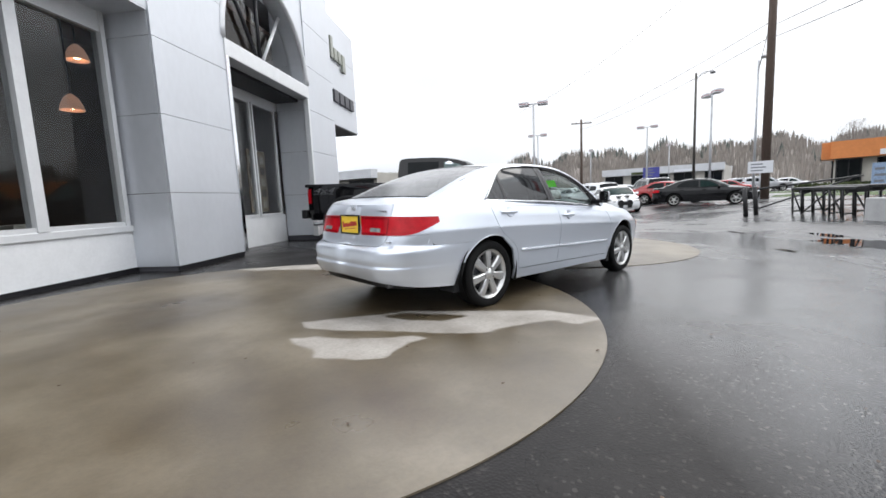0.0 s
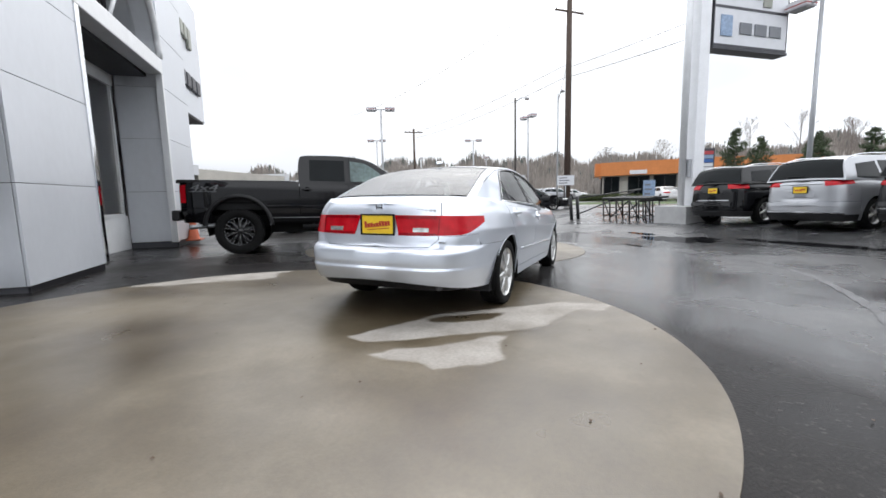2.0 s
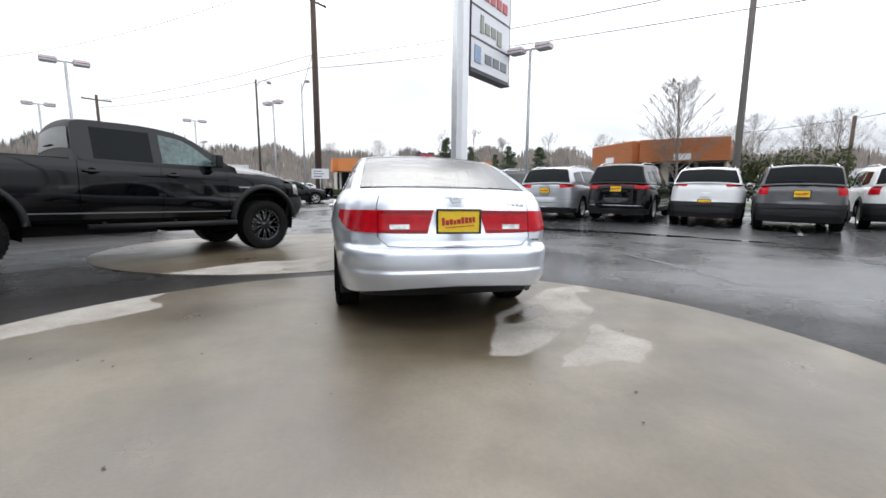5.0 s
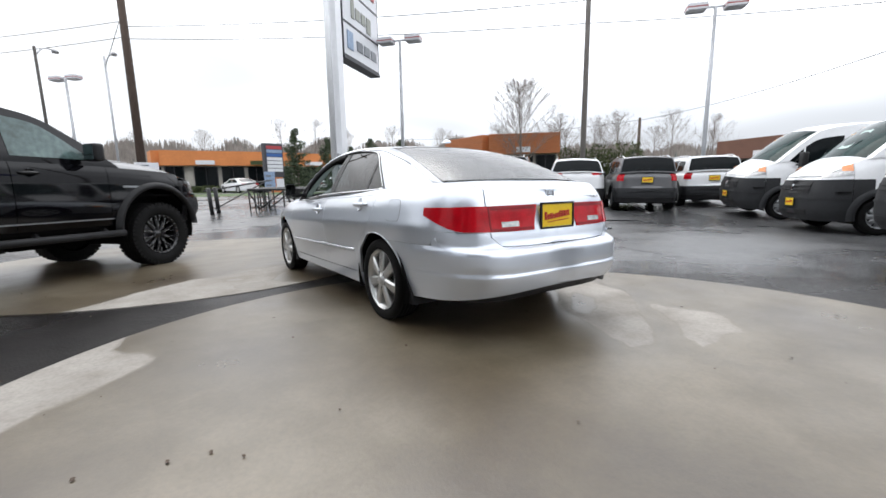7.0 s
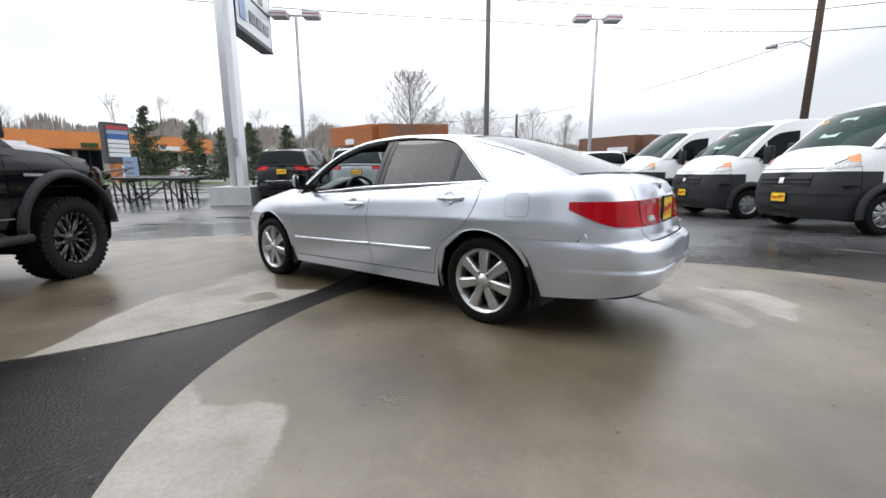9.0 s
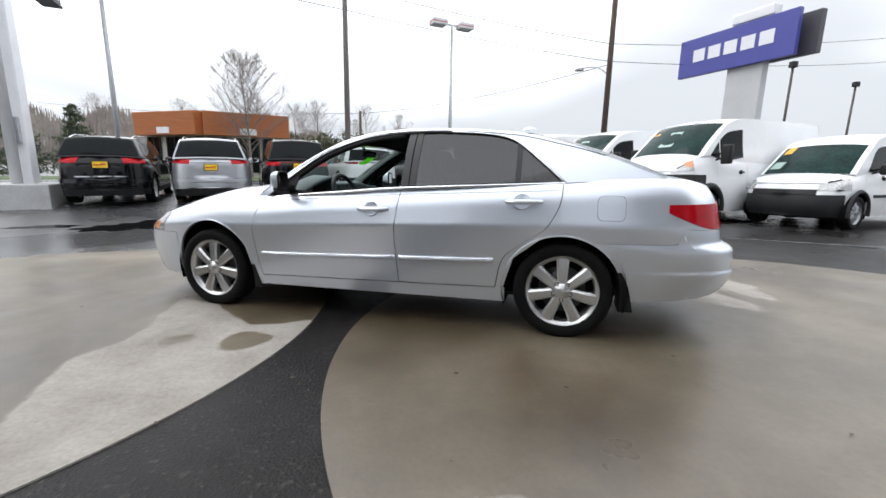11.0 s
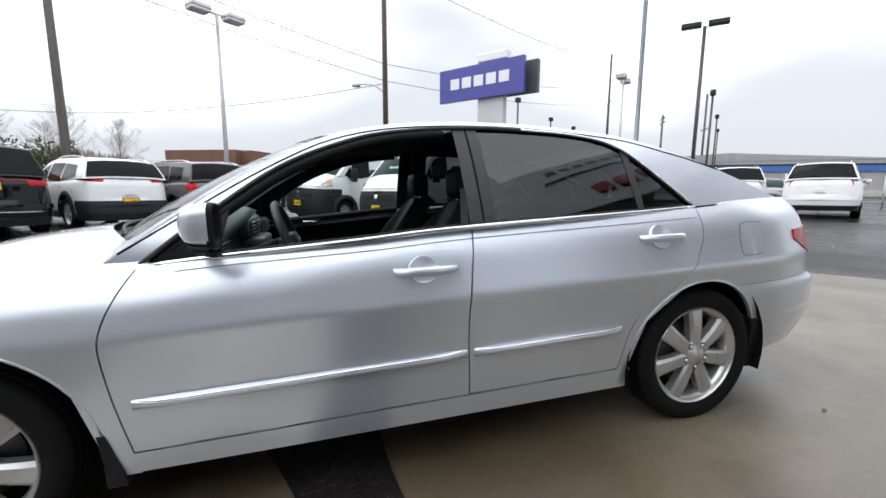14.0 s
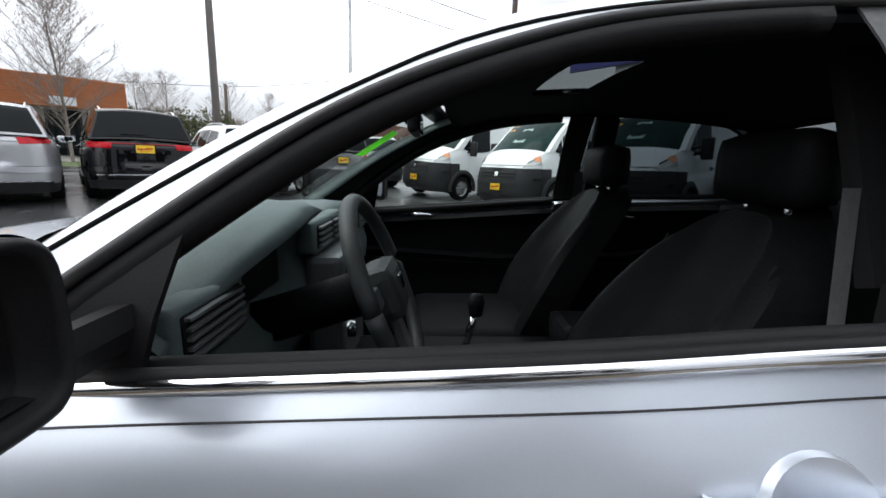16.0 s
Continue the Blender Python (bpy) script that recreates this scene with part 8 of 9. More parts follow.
# ---- inside the sedan ----
def sedan_inside(root, s, c):
    line, dlo = c.line, [(0.83, 0.884), (0.64, 1.029), (0.41, 1.187), (0.20, 1.276), (0.0, 1.325), (-0.30, 1.349), (-0.60, 1.344), (-0.88, 1.318), (-1.04, 1.268), (-1.20, 1.140), (-1.362, 0.996)]
    # door cards and inner skins
    for k in (1, -1):
        for nm, x0, x1 in (("front_door_card", -0.27, 0.95), ("rear_door_card", -1.05, -0.29), ("rear_side_card", -1.75, -1.07)):
            bm = side_panel(s, lambda z: x0, lambda z: x1, 8, 8, top=lambda x: s.shoulder(x) + 0.004, bottom=lambda x: 0.24 if x > -1.0 else 0.70, off=-0.055, deep=0.03)
            card = part(nm, bm if k > 0 else flip_y(bm), CABIN_BLACK, root, smooth=True)
            if nm != "rear_side_card":
                bm = side_panel(s, lambda z: x0 + 0.15, lambda z: x1 - 0.20, 8, 3, top=lambda x: 0.70 + 0.06 * (x - x0), bottom=lambda x: 0.62 + 0.05 * (x - x0), off=-0.10, deep=0.05)
                for v in bm.verts:
                    v.co.y -= 0.03
                part("armrest", bm if k > 0 else flip_y(bm), CABIN_BLACK, card, smooth=True)
                bm = bmesh.new()
                xh = 0.36 if nm == "front_door_card" else -0.62
                sweep(bm, [(xh - 0.055, 0.785, 0.882), (xh - 0.02, 0.765, 0.886), (xh + 0.03, 0.765, 0.890), (xh + 0.06, 0.785, 0.892)], 0.008)
                part("inner_handle", bm if k > 0 else flip_y(bm), CHROME, card, "bright inner handle")
        bm = cabin_side(c, run(dlo, 50), run(line, 50), 4, -0.045, 0.004)
        part("inner_frame", bm if k > 0 else flip_y(bm), HEADLINER, root, smooth=True)
        bm = bmesh.new()
        rows = [[c.over(p, k * w, -0.02) for w in (0.985, 0.90, 0.80)] for p in cut(line, 0.95, 0.20, 10)]
        grid_faces(bm, rows)
        bmesh.ops.solidify(bm, geom=bm.faces[:], thickness=0.02)
        part("pillar_trim", bm, PILLAR_TRIM, root, "grey-green pillar trim", smooth=True)
        bm = bmesh.new()
        box(bm, -0.44, -0.34, 0.66, 0.70, 0.24, 0.97)
        box(bm, -0.43, -0.345, 0.55, 0.58, 0.95, 1.33, Matrix.Translation((0, 0.62, 0.95)) @ Matrix.Rotation(0.33, 4, "X") @ Matrix.Translation((0, -0.55, -0.95)))
        part("pillar_inner", bm if k > 0 else flip_y(bm), HEADLINER, root)
        bm = bmesh.new()
        rows = [[(-0.330 - 0.01 * u, 0.585 + 0.10 * (1 - u), 0.30 + 1.0 * u), (-0.294 - 0.01 * u, 0.593 + 0.10 * (1 - u), 0.30 + 1.0 * u)] for u in np.linspace(0, 0.80, 8)]
        grid_faces(bm, rows)
        bmesh.ops.solidify(bm, geom=bm.faces[:], thickness=0.004)
        part("seat_belt", bm if k > 0 else flip_y(bm), BELT_WEB, root, "grey seat belt")
    # headliner with the sunroof opening
    bm = cabin_strip(c, cut(line, 0.20, -1.10, 26), 20, lift=-0.045, inset=0.03)
    hole = [f for f in bm.faces if -0.15 < f.calc_center_median().x < -0.03 and abs(f.calc_center_median().y) < 0.22]
    bmesh.ops.delete(bm, geom=hole, context="FACES")
    part("headliner", bm, HEADLINER, root, smooth=True)
    # dash: rolled top with an instrument hood
    rows = []
    for y in np.linspace(-0.74, 0.74, 41):
        hood = 0.075 * math.exp(-((y - 0.37) / 0.18) ** 4)
        end = -0.075 * max(0, abs(y) - 0.36) / 0.38
        back = 0.10 * (y / 0.74) ** 2
        rows.append([(1.02 - back, y, 0.955 + end), (0.86 - back * 0.5, y, 0.985 + 0.3 * hood + end), (0.72, y, 0.990 + 0.8 * hood + end), (0.655 - 1.0 * hood, y, 0.985 + 0.75 * hood + end),
                     (0.632 - 1.2 * hood, y, 0.966 + 0.78 * hood + end), (0.640 + 0.9 * hood, y, 0.940 + 0.3 * hood + end), (0.655 + 1.2 * hood, y, 0.88), (0.625, y, 0.78), (0.63, y, 0.70), (0.72, y, 0.55), (0.85, y, 0.45)])
    bm = bmesh.new()
    grid_faces(bm, rows)
    bmesh.ops.recalc_face_normals(bm, faces=bm.faces[:])
    dash = part("dashboard", bm, DASH, root, "dark grey-green dashboard", smooth=True)
    part("instrument_panel", boxes((0.672, 0.70, 0.23, 0.51, 0.84, 0.955), bevel=0.01), CABIN_BLACK, dash)
    for y0, y1, z0, z1, n in ((0.53, 0.70, 0.855, 0.925, 5), (-0.14, -0.01, 0.90, 0.965, 4), (0.01, 0.14, 0.90, 0.965, 4), (-0.70, -0.53, 0.855, 0.925, 5)):
        xv = 0.600 if abs(y0 + y1) < 0.5 else 0.622
        part("vent_bezel", boxes((xv + 0.004, xv + 0.055, y0 - 0.016, y1 + 0.016, z0 - 0.014, z1 + 0.012), bevel=0.012), DASH, dash, smooth=True)
        v = part("air_vent", boxes((xv, xv + 0.03, y0, y1, z0, z1), bevel=0.008), CABIN_BLACK, dash, "black air vent")
        for i in range(n):
            zz = z0 + (z1 - z0) * (i + 0.5) / n
            part("vent_slat", box(bmesh.new(), xv - 0.008, xv + 0.010, y0 + 0.006, y1 - 0.006, zz - 0.003, zz + 0.003, bevel=0.001), TRIM_GREY, v)
    part("console_panel", boxes((0.54, 0.64, -0.15, 0.15, 0.52, 0.885), bevel=0.02), TRIM_GREY, dash)
    part("screen", boxes((0.532, 0.54, -0.10, 0.10, 0.74, 0.85)), DARK_GLASS, dash)
    for y in (-0.09, 0.09):
        part("knob", lathe(bmesh.new(), [(0.0, 0.518), (0.022, 0.52), (0.025, 0.54)], 16, "X"), CHROME, dash).matrix_basis = Matrix.Translation((0, y, 0.66))
    # steering wheel
    m = Matrix.Translation((0.395, 0.37, 0.875)) @ Matrix.Rotation(radians(21), 4, "Y")
    bm = bmesh.new()
    ring = [(0, 0.185 * math.cos(t), 0.185 * math.sin(t)) for t in np.linspace(0, 2 * math.pi, 41)]
    sweep(bm, ring, 0.017, 10)
    sw = part("steering_wheel", bm, WHEEL_GRIP, root, "black leather steering wheel", smooth=True)
    sw.matrix_basis = m
    part("wheel_pad", box(bmesh.new(), -0.03, 0.05, -0.075, 0.075, -0.065, 0.05, bevel=0.025), WHEEL_GRIP, sw)
    for y0, y1, z0, z1 in ((-0.18, -0.06, -0.02, 0.02), (0.06, 0.18, -0.02, 0.02), (-0.03, 0.03, -0.18, -0.05)):
        part("wheel_spoke", box(bmesh.new(), 0.0, 0.02, y0, y1, z0, z1, bevel=0.006), TRIM_GREY, sw)
    part("wheel_emblem", box(bmesh.new(), -0.036, -0.028, -0.016, 0.016, -0.016, 0.014, bevel=0.003), CHROME, sw)
    part("steering_column", tube(bmesh.new(), (0.42, 0.37, 0.865), (0.68, 0.37, 0.78), 0.05), CABIN_BLACK, root)

    # seats
    def seat(nm, y, x0):
        rows = []
        for u in np.linspace(0, 1, 12):
            w = 0.245 * (0.93 + 0.09 * math.sin(math.pi * min(1.0, 1.5 * u)) - 0.42 * max(0.0, u - 0.45) ** 2 - 0.30 * u ** 8)
            x, z = x0 + 0.10 - 0.30 * u, 0.50 + 0.54 * u
            rows.append([(x + 0.075 * math.sin(math.pi * (0.15 + 0.75 * u)) * math.exp(-((abs(q) - 0.85) / 0.22) ** 2), y + w * q, z - 0.05 * u ** 3 * abs(q) ** 3) for q in np.linspace(-1, 1, 21)])
        back = [[(p[0] - 0.13 + 0.02 * i / 11, p[1], p[2] + 0.02) for p in r] for i, r in enumerate(rows)]
        bm = rim_rows(bmesh.new(), rows, back)
        grid_faces(bm, back)
        bmesh.ops.recalc_face_normals(bm, faces=bm.faces[:])
        st = part(nm, bm, CABIN_BLACK, root, "black leather seat", smooth=True)
        bm = box(bmesh.new(), x0 - 0.02, x0 + 0.50, y - 0.255, y + 0.255, 0.38, 0.56, bevel=0.06)
        part("cushion", bm, CABIN_BLACK, st, smooth=True)
        bm = box(bmesh.new(), x0 - 0.29, x0 - 0.185, y - 0.125, y + 0.125, 1.05, 1.20, bevel=0.045)
        part("head_rest", bm, CABIN_BLACK, st, smooth=True)
        for q in (-0.055, 0.055):
            part("head_rest_post", tube(bmesh.new(), (x0 - 0.235, y + q, 1.01), (x0 - 0.24, y + q, 1.08), 0.008), CHROME, st)
        for q in (-0.17, 0.17):
            part("seam_strip", box(bmesh.new(), -0.004, 0.006, -0.004, 0.004, -0.26, 0.22, Matrix.Translation((x0 - 0.035, y + q, 0.77)) @ Matrix.Rotation(radians(-29), 4, "Y")), HEADLINER, st)
        return st

    seat("driver_seat", 0.37, -0.15)
    seat("passenger_seat", -0.37, -0.10)
    part("rear_bench", box(bmesh.new(), -1.10, -0.62, -0.64, 0.64, 0.36, 0.55, bevel=0.05), CABIN_BLACK, root, smooth=True)
    bm = box(bmesh.new(), -0.07, 0.07, -0.64, 0.64, 0, 0.56, Matrix.Translation((-1.10, 0, 0.48)) @ Matrix.Rotation(radians(-22), 4, "Y"), bevel=0.05)
    part("rear_backrest", bm, CABIN_BLACK, root, smooth=True)
    for y in (-0.38, 0, 0.38):
        part("rear_head_rest", box(bmesh.new(), -1.43, -1.32, y - 0.12, y + 0.12, 1.0, 1.13, bevel=0.04), CABIN_BLACK, root, smooth=True)
    part("parcel_shelf", boxes((-1.86, -1.30, -0.68, 0.68, 0.985, 1.0)), HEADLINER, root)
    part("centre_console", box(bmesh.new(), -0.35, 0.60, -0.11, 0.11, 0.24, 0.56, bevel=0.02), CABIN_BLACK, root)
    part("console_lid", box(bmesh.new(), -0.40, -0.08, -0.10, 0.10, 0.56, 0.66, bevel=0.03), CABIN_BLACK, root)
    bm = bmesh.new()
    tube(bm, (0.20, 0, 0.56), (0.17, 0, 0.68), 0.012)
    g = part("gear_lever", bm, CHROME, root)
    part("gear_knob", lathe(bmesh.new(), [(0.0, 0.05), (0.02, 0.045), (0.027, 0.02), (0.02, -0.02), (0.0, -0.025)], 16, "Z"), CABIN_BLACK, g).matrix_basis = Matrix.Translation((0.168, 0, 0.69))
    part("carpet", boxes((-1.2, 0.97, -0.78, 0.78, 0.24, 0.26)), CABIN_BLACK, root)
    part("bulkhead", boxes((0.96, 1.0, -0.72, 0.72, 0.25, 0.86)), UNDER, root)
    # mirror on the screen and the price tag
    mir = part("inside_mirror", box(bmesh.new(), 0.34, 0.37, -0.12, 0.12, 1.205, 1.265, bevel=0.012), CABIN_BLACK, root)
    part("mirror_glass", boxes((0.336, 0.3395, -0.11, 0.11, 1.212, 1.258)), DARK_GLASS, mir)
    part("mirror_stem", tube(bmesh.new(), (0.37, 0, 1.24), (0.42, 0, 1.30), 0.012), CABIN_BLACK, mir)
    bm = bmesh.new()
    q = [(0.56, -0.17, 1.150), (0.56, -0.33, 1.150), (0.44, -0.37, 1.232), (0.44, -0.21, 1.232)]
    bm.faces.new([bm.verts.new(p) for p in q])
    bmesh.ops.solidify(bm, geom=bm.faces[:], thickness=0.002)
    part("price_tag", bm, GREEN_TAG, root, "green price tag on the windscreen")


sedan_inside(SEDAN, SED_SHELL, SED_CABIN)


# ---- other vehicles on the lot ----
def suv_spec(**over):
    d = dict(rear=2.40, front=2.42, half_width=0.96, clear=0.26, x_rear=-1.46, x_front=1.46, radius=0.38, rim=0.25, height=1.74,
             shoulder=[(-3, 1.17), (-1.5, 1.16), (0.5, 1.10), (1.0, 1.07), (1.8, 1.02), (2.4, 0.94)],
             gaps=[-1.08, -0.08, 0.98], line=[(1.02, 1.07), (0.55, 1.42), (0.2, 1.60), (-0.4, 1.68), (-1.2, 1.68), (-2.0, 1.63), (-2.16, 1.52), (-2.30, 1.17)],
             x_head=0.25, x_tail=-2.02, tail_lean=0.05, rear_glass_span=(0.14, 0.93), rear_inset=0.05, bow_rear=-0.05, taper=0.08, lean=0.24,
             windows=[([(0.78, 1.13), (-0.06, 1.15)], [(0.70, 1.18), (0.28, 1.48), (-0.06, 1.56)]), ([(-0.16, 1.15), (-1.05, 1.18)], [(-0.16, 1.57), (-1.05, 1.57)]),
                      ([(-1.13, 1.19), (-1.95, 1.24)], [(-1.13, 1.56), (-1.85, 1.52)])],
             paint=BLACK_PAINT, bumper_top=0.66, bumper_paint=BLACK_PAINT, tail_lamp=(0.50, 0.86, 1.04, 1.18), head_lamp=(0.45, 0.86, 0.80, 0.92),
             handles=[(0.12, 0.98), (-0.95, 0.99)], mirror=(0.72, 1.13), plates=[(-1, 0, 0.98)], rails=True, cladding=0.14, style="five", ledge=0.14)
    d.update(over)
    d.setdefault("recess_paint", d["paint"])
    return d


def row_spot(a, b_plate, rear, clear=0.0):
    return on_ground(a, b_plate + rear, -49)


vehicle("sport_utility_car", suv_spec(strips=[("bright_bar", CHROME, -1, 0.0, 0.55, 0.70, 0.72, 0.02)], plates=[(-1, 0, 1.0)]), row_spot(4.43, 9.4, 2.4),
        "black sport utility car with a silver rear bar, parked nose away", "car", "row of dealer cars")
vehicle("minivan", suv_spec(paint=SILVER_VAN, bumper_paint=SILVER_VAN, rear=2.55, front=2.62, half_width=1.0, x_rear=-1.54, x_front=1.54, radius=0.35, rim=0.23, clear=0.22,
                            shoulder=[(-3, 1.16), (-1.5, 1.14), (0.5, 1.04), (1.3, 0.98), (2.0, 0.90), (2.6, 0.80)], gaps=[-1.30, 0.0, 1.15],
                            line=[(1.55, 0.98), (0.9, 1.36), (0.45, 1.58), (-0.3, 1.70), (-1.3, 1.71), (-2.1, 1.65), (-2.30, 1.52), (-2.45, 1.16)], x_head=0.5, x_tail=-2.12,
                            windows=[([(1.25, 1.06), (0.05, 1.08)], [(1.1, 1.14), (0.55, 1.48), (0.05, 1.58)]), ([(-0.05, 1.10), (-1.25, 1.15)], [(-0.05, 1.59), (-1.25, 1.59)]),
                                     ([(-1.35, 1.16), (-2.1, 1.20)], [(-1.35, 1.58), (-2.0, 1.52)])],
                            mirror=(1.15, 1.12), handles=[(0.2, 0.95), (-0.2, 0.97)], tail_lamp=(0.52, 0.86, lambda u: 1.03 + 0.03 * u, lambda u: 1.13 + 0.06 * u), plates=[(-1, 0, 0.95)], head_lamp=(0.5, 0.84, 0.70, 0.82),
                            strips=[("bright_bar", CHROME, -1, 0.0, 0.80, 0.40, 0.42, 0.032), ("hatch_lip", SILVER_VAN, -1, 0.0, 0.52, 1.07, 1.11, 0.022), ("lower_black", BLACK_PLASTIC, -1, 0.0, 0.86, 0.22, 0.395, 0.016)], cladding=0), row_spot(2.06, 9.4, 2.55),
        "silver-grey minivan with full-width red tail lamps, parked nose away", "car", "row of dealer cars")
vehicle("sport_utility_car", suv_spec(rear=2.55, front=2.55, x_rear=-1.52, x_front=1.52, radius=0.39, height=1.80,
                                      line=[(1.1, 1.08), (0.6, 1.46), (0.25, 1.64), (-0.4, 1.73), (-1.3, 1.73), (-2.15, 1.69), (-2.32, 1.54), (-2.46, 1.15)], x_tail=-2.18,
                                      shoulder=[(-3, 1.16), (-1.5, 1.15), (0.5, 1.10), (1.1, 1.08), (1.9, 1.04), (2.5, 0.97)], tail_lamp=(0.56, 0.87, 1.00, 1.10), plates=[(-1, 0, 1.00)],
                                      strips=[("lamp_bar", DEEP_RED, -1, 0.0, 0.56, 1.08, 1.10, 0.012), ("bumper_line", CHROME, -1, 0.0, 0.80, 0.50, 0.512, 0.034)]), row_spot(-0.18, 9.4, 2.55),
        "large black sport utility car with a red lamp band", "car", "row of dealer cars")
vehicle("sport_utility_car", suv_spec(paint=WHITE_PAINT, bumper_paint=GREY_PLASTIC, rear=2.28, front=2.34, half_width=0.93, x_rear=-1.35, x_front=1.35, radius=0.37, rim=0.23, height=1.68,
                                      line=[(1.0, 1.05), (0.5, 1.40), (0.2, 1.55), (-0.4, 1.62), (-1.1, 1.62), (-1.85, 1.56), (-2.02, 1.45), (-2.18, 1.17)], x_tail=-1.88,
                                      windows=[([(0.75, 1.10), (-0.06, 1.10)], [(0.68, 1.16), (0.28, 1.42), (-0.06, 1.50)]), ([(-0.16, 1.10), (-1.0, 1.11)], [(-0.16, 1.51), (-1.0, 1.51)]),
                                               ([(-1.08, 1.12), (-1.8, 1.20)], [(-1.08, 1.50), (-1.7, 1.46)])],
                                      tail_lamp=(0.55, 0.80, lambda u: 1.10 + 0.03 * u, lambda u: 1.16 + 0.07 * u), bumper_top=0.68, plates=[(-1, 0, 0.66)], cladding=0.16, flare=0.01), row_spot(-2.46, 9.75, 2.28),
        "white sport utility car with black lower bumper, parked nose away", "car", "row of dealer cars")
small_box = dict(rear=2.05, front=2.15, half_width=0.92, x_rear=-1.28, x_front=1.28, radius=0.36, rim=0.22, height=1.69, clear=0.28, nr=9.0,
                 shoulder=[(-3, 1.15), (-1.5, 1.14), (0.5, 1.10), (1.0, 1.07), (1.7, 1.03), (2.2, 0.98)], gaps=[-0.95, -0.02, 0.92],
                 line=[(0.95, 1.07), (0.62, 1.42), (0.4, 1.56), (-0.3, 1.63), (-1.2, 1.63), (-1.78, 1.60), (-1.90, 1.48), (-1.98, 1.15)], x_head=0.45, x_tail=-1.80,
                 windows=[([(0.72, 1.12), (0.0, 1.12)], [(0.66, 1.2), (0.42, 1.46), (0.0, 1.53)]), ([(-0.1, 1.12), (-0.92, 1.12)], [(-0.1, 1.54), (-0.92, 1.54)]),
                          ([(-1.0, 1.14), (-1.6, 1.2)], [(-1.0, 1.53), (-1.6, 1.50)])],
                 tail_lamp=(0.74, 0.90, 0.92, 1.12), lean=0.16, bumper_top=0.70, bumper_paint=GREY_PLASTIC, plates=[(-1, 0, 0.95)], flare=0.02)
vehicle("sport_utility_car", suv_spec(**{**small_box, "paint": GREY_PAINT}), row_spot(-4.5, 9.5, 2.05),
        "small boxy dark grey sport utility car with square red tail lamps", "car", "row of dealer cars")
vehicle("sport_utility_car", suv_spec(**{**small_box, "paint": WHITE_PAINT}), row_spot(-6.8, 11.0, 2.05),
        "small boxy white sport utility car with square red tail lamps", "car", "row of dealer cars")


def van_spec(**over):
    d = dict(rear=2.75, front=2.68, half_width=1.02, clear=0.24, x_rear=-1.72, x_front=1.73, radius=0.345, rim=0.21, height=2.50, nf=4.6, nr=12.0,
             shoulder=[(-4, 1.32), (-1, 1.32), (1.0, 1.34), (1.75, 1.43), (1.98, 1.41), (2.25, 1.29), (2.48, 1.16), (2.62, 1.085), (2.9, 0.92)], gaps=[0.50, 1.52],
             panel_names=["cargo_side", "front_door", "front_wing"],
             line=[(1.93, 1.42), (1.62, 1.71), (1.35, 1.95), (1.10, 2.13), (0.80, 2.22), (0.2, 2.27), (-1.5, 2.29), (-2.55, 2.27), (-2.66, 2.1), (-2.70, 1.32)], x_head=1.08, x_tail=-2.56,
             windows=[([(1.70, 1.44), (1.41, 1.36)], [(1.66, 1.48), (1.41, 1.74)]), ([(1.37, 1.35), (1.0, 1.36), (0.62, 1.42)], [(1.37, 1.78), (1.10, 1.95), (0.62, 2.02)])],
             front_glass=DARK_GLASS, screen_glass=GREEN_GLASS, screen_inset=0.10, bow_front=0.16, lean=0.13, crown=0.06,
             paint=WHITE_PAINT, bumper_top=0.60, front_bumper_top=1.04, front_bumper_paint=GREY_PLASTIC, bumper_paint=GREY_PLASTIC, tail_lamp=(0.86, 0.97, 1.0, 1.4), bumper_return=True, flare_wide=0.12,
             head_lamp=(0.64, 0.80, lambda u: 1.065 + 0.06 * u, lambda u: 1.10 + 0.22 * u), handles=[(0.72, 1.10)], handle_paint=BLACK_PLASTIC, mirror=(1.50, 1.46), mirror_paint=BLACK_PLASTIC,
             tall_mirror=(0.20, 0.40), amber_corner=True, style="steel", rear_window=False, plates=[(1, 0, 0.60)], cladding=0.0, round_in=0.03, nose_lean=0.24, bonnet_crown=0.06, tail_lean=0.02,
             flare=0.022, tyre_width=0.22,
             strips=[("grille", BLACK_PLASTIC, 1, 0.0, 0.52, 0.78, 1.005, 0.006), ("grille_bar", GREY_PLASTIC, 1, 0.0, 0.52, 0.840, 0.862, 0.026), ("grille_bar", GREY_PLASTIC, 1, 0.0, 0.52, 0.915, 0.937, 0.026),
                     ("lower_intake", BLACK_PLASTIC, 1, 0.0, 0.48, 0.36, 0.45, 0.008), ("bumper_fold", GREY_PLASTIC, 1, 0.0, 0.90, 0.66, 0.69, 0.016), ("grille_emblem", CHROME, 1, 0.0, 0.045, 0.84, 0.94, 0.032)])
    d.update(over)
    return d


def van_spot(a, b, phi, ahead):
    h = (math.cos(radians(phi)), math.sin(radians(phi)))
    return on_ground(a - ahead * h[0], b - ahead * h[1], 41 - phi)


def sticker(parent, name, pts, material, label):
    bm = bmesh.new()
    bm.faces.new([bm.verts.new(p) for p in pts])
    part(name, bm, material, parent, label)


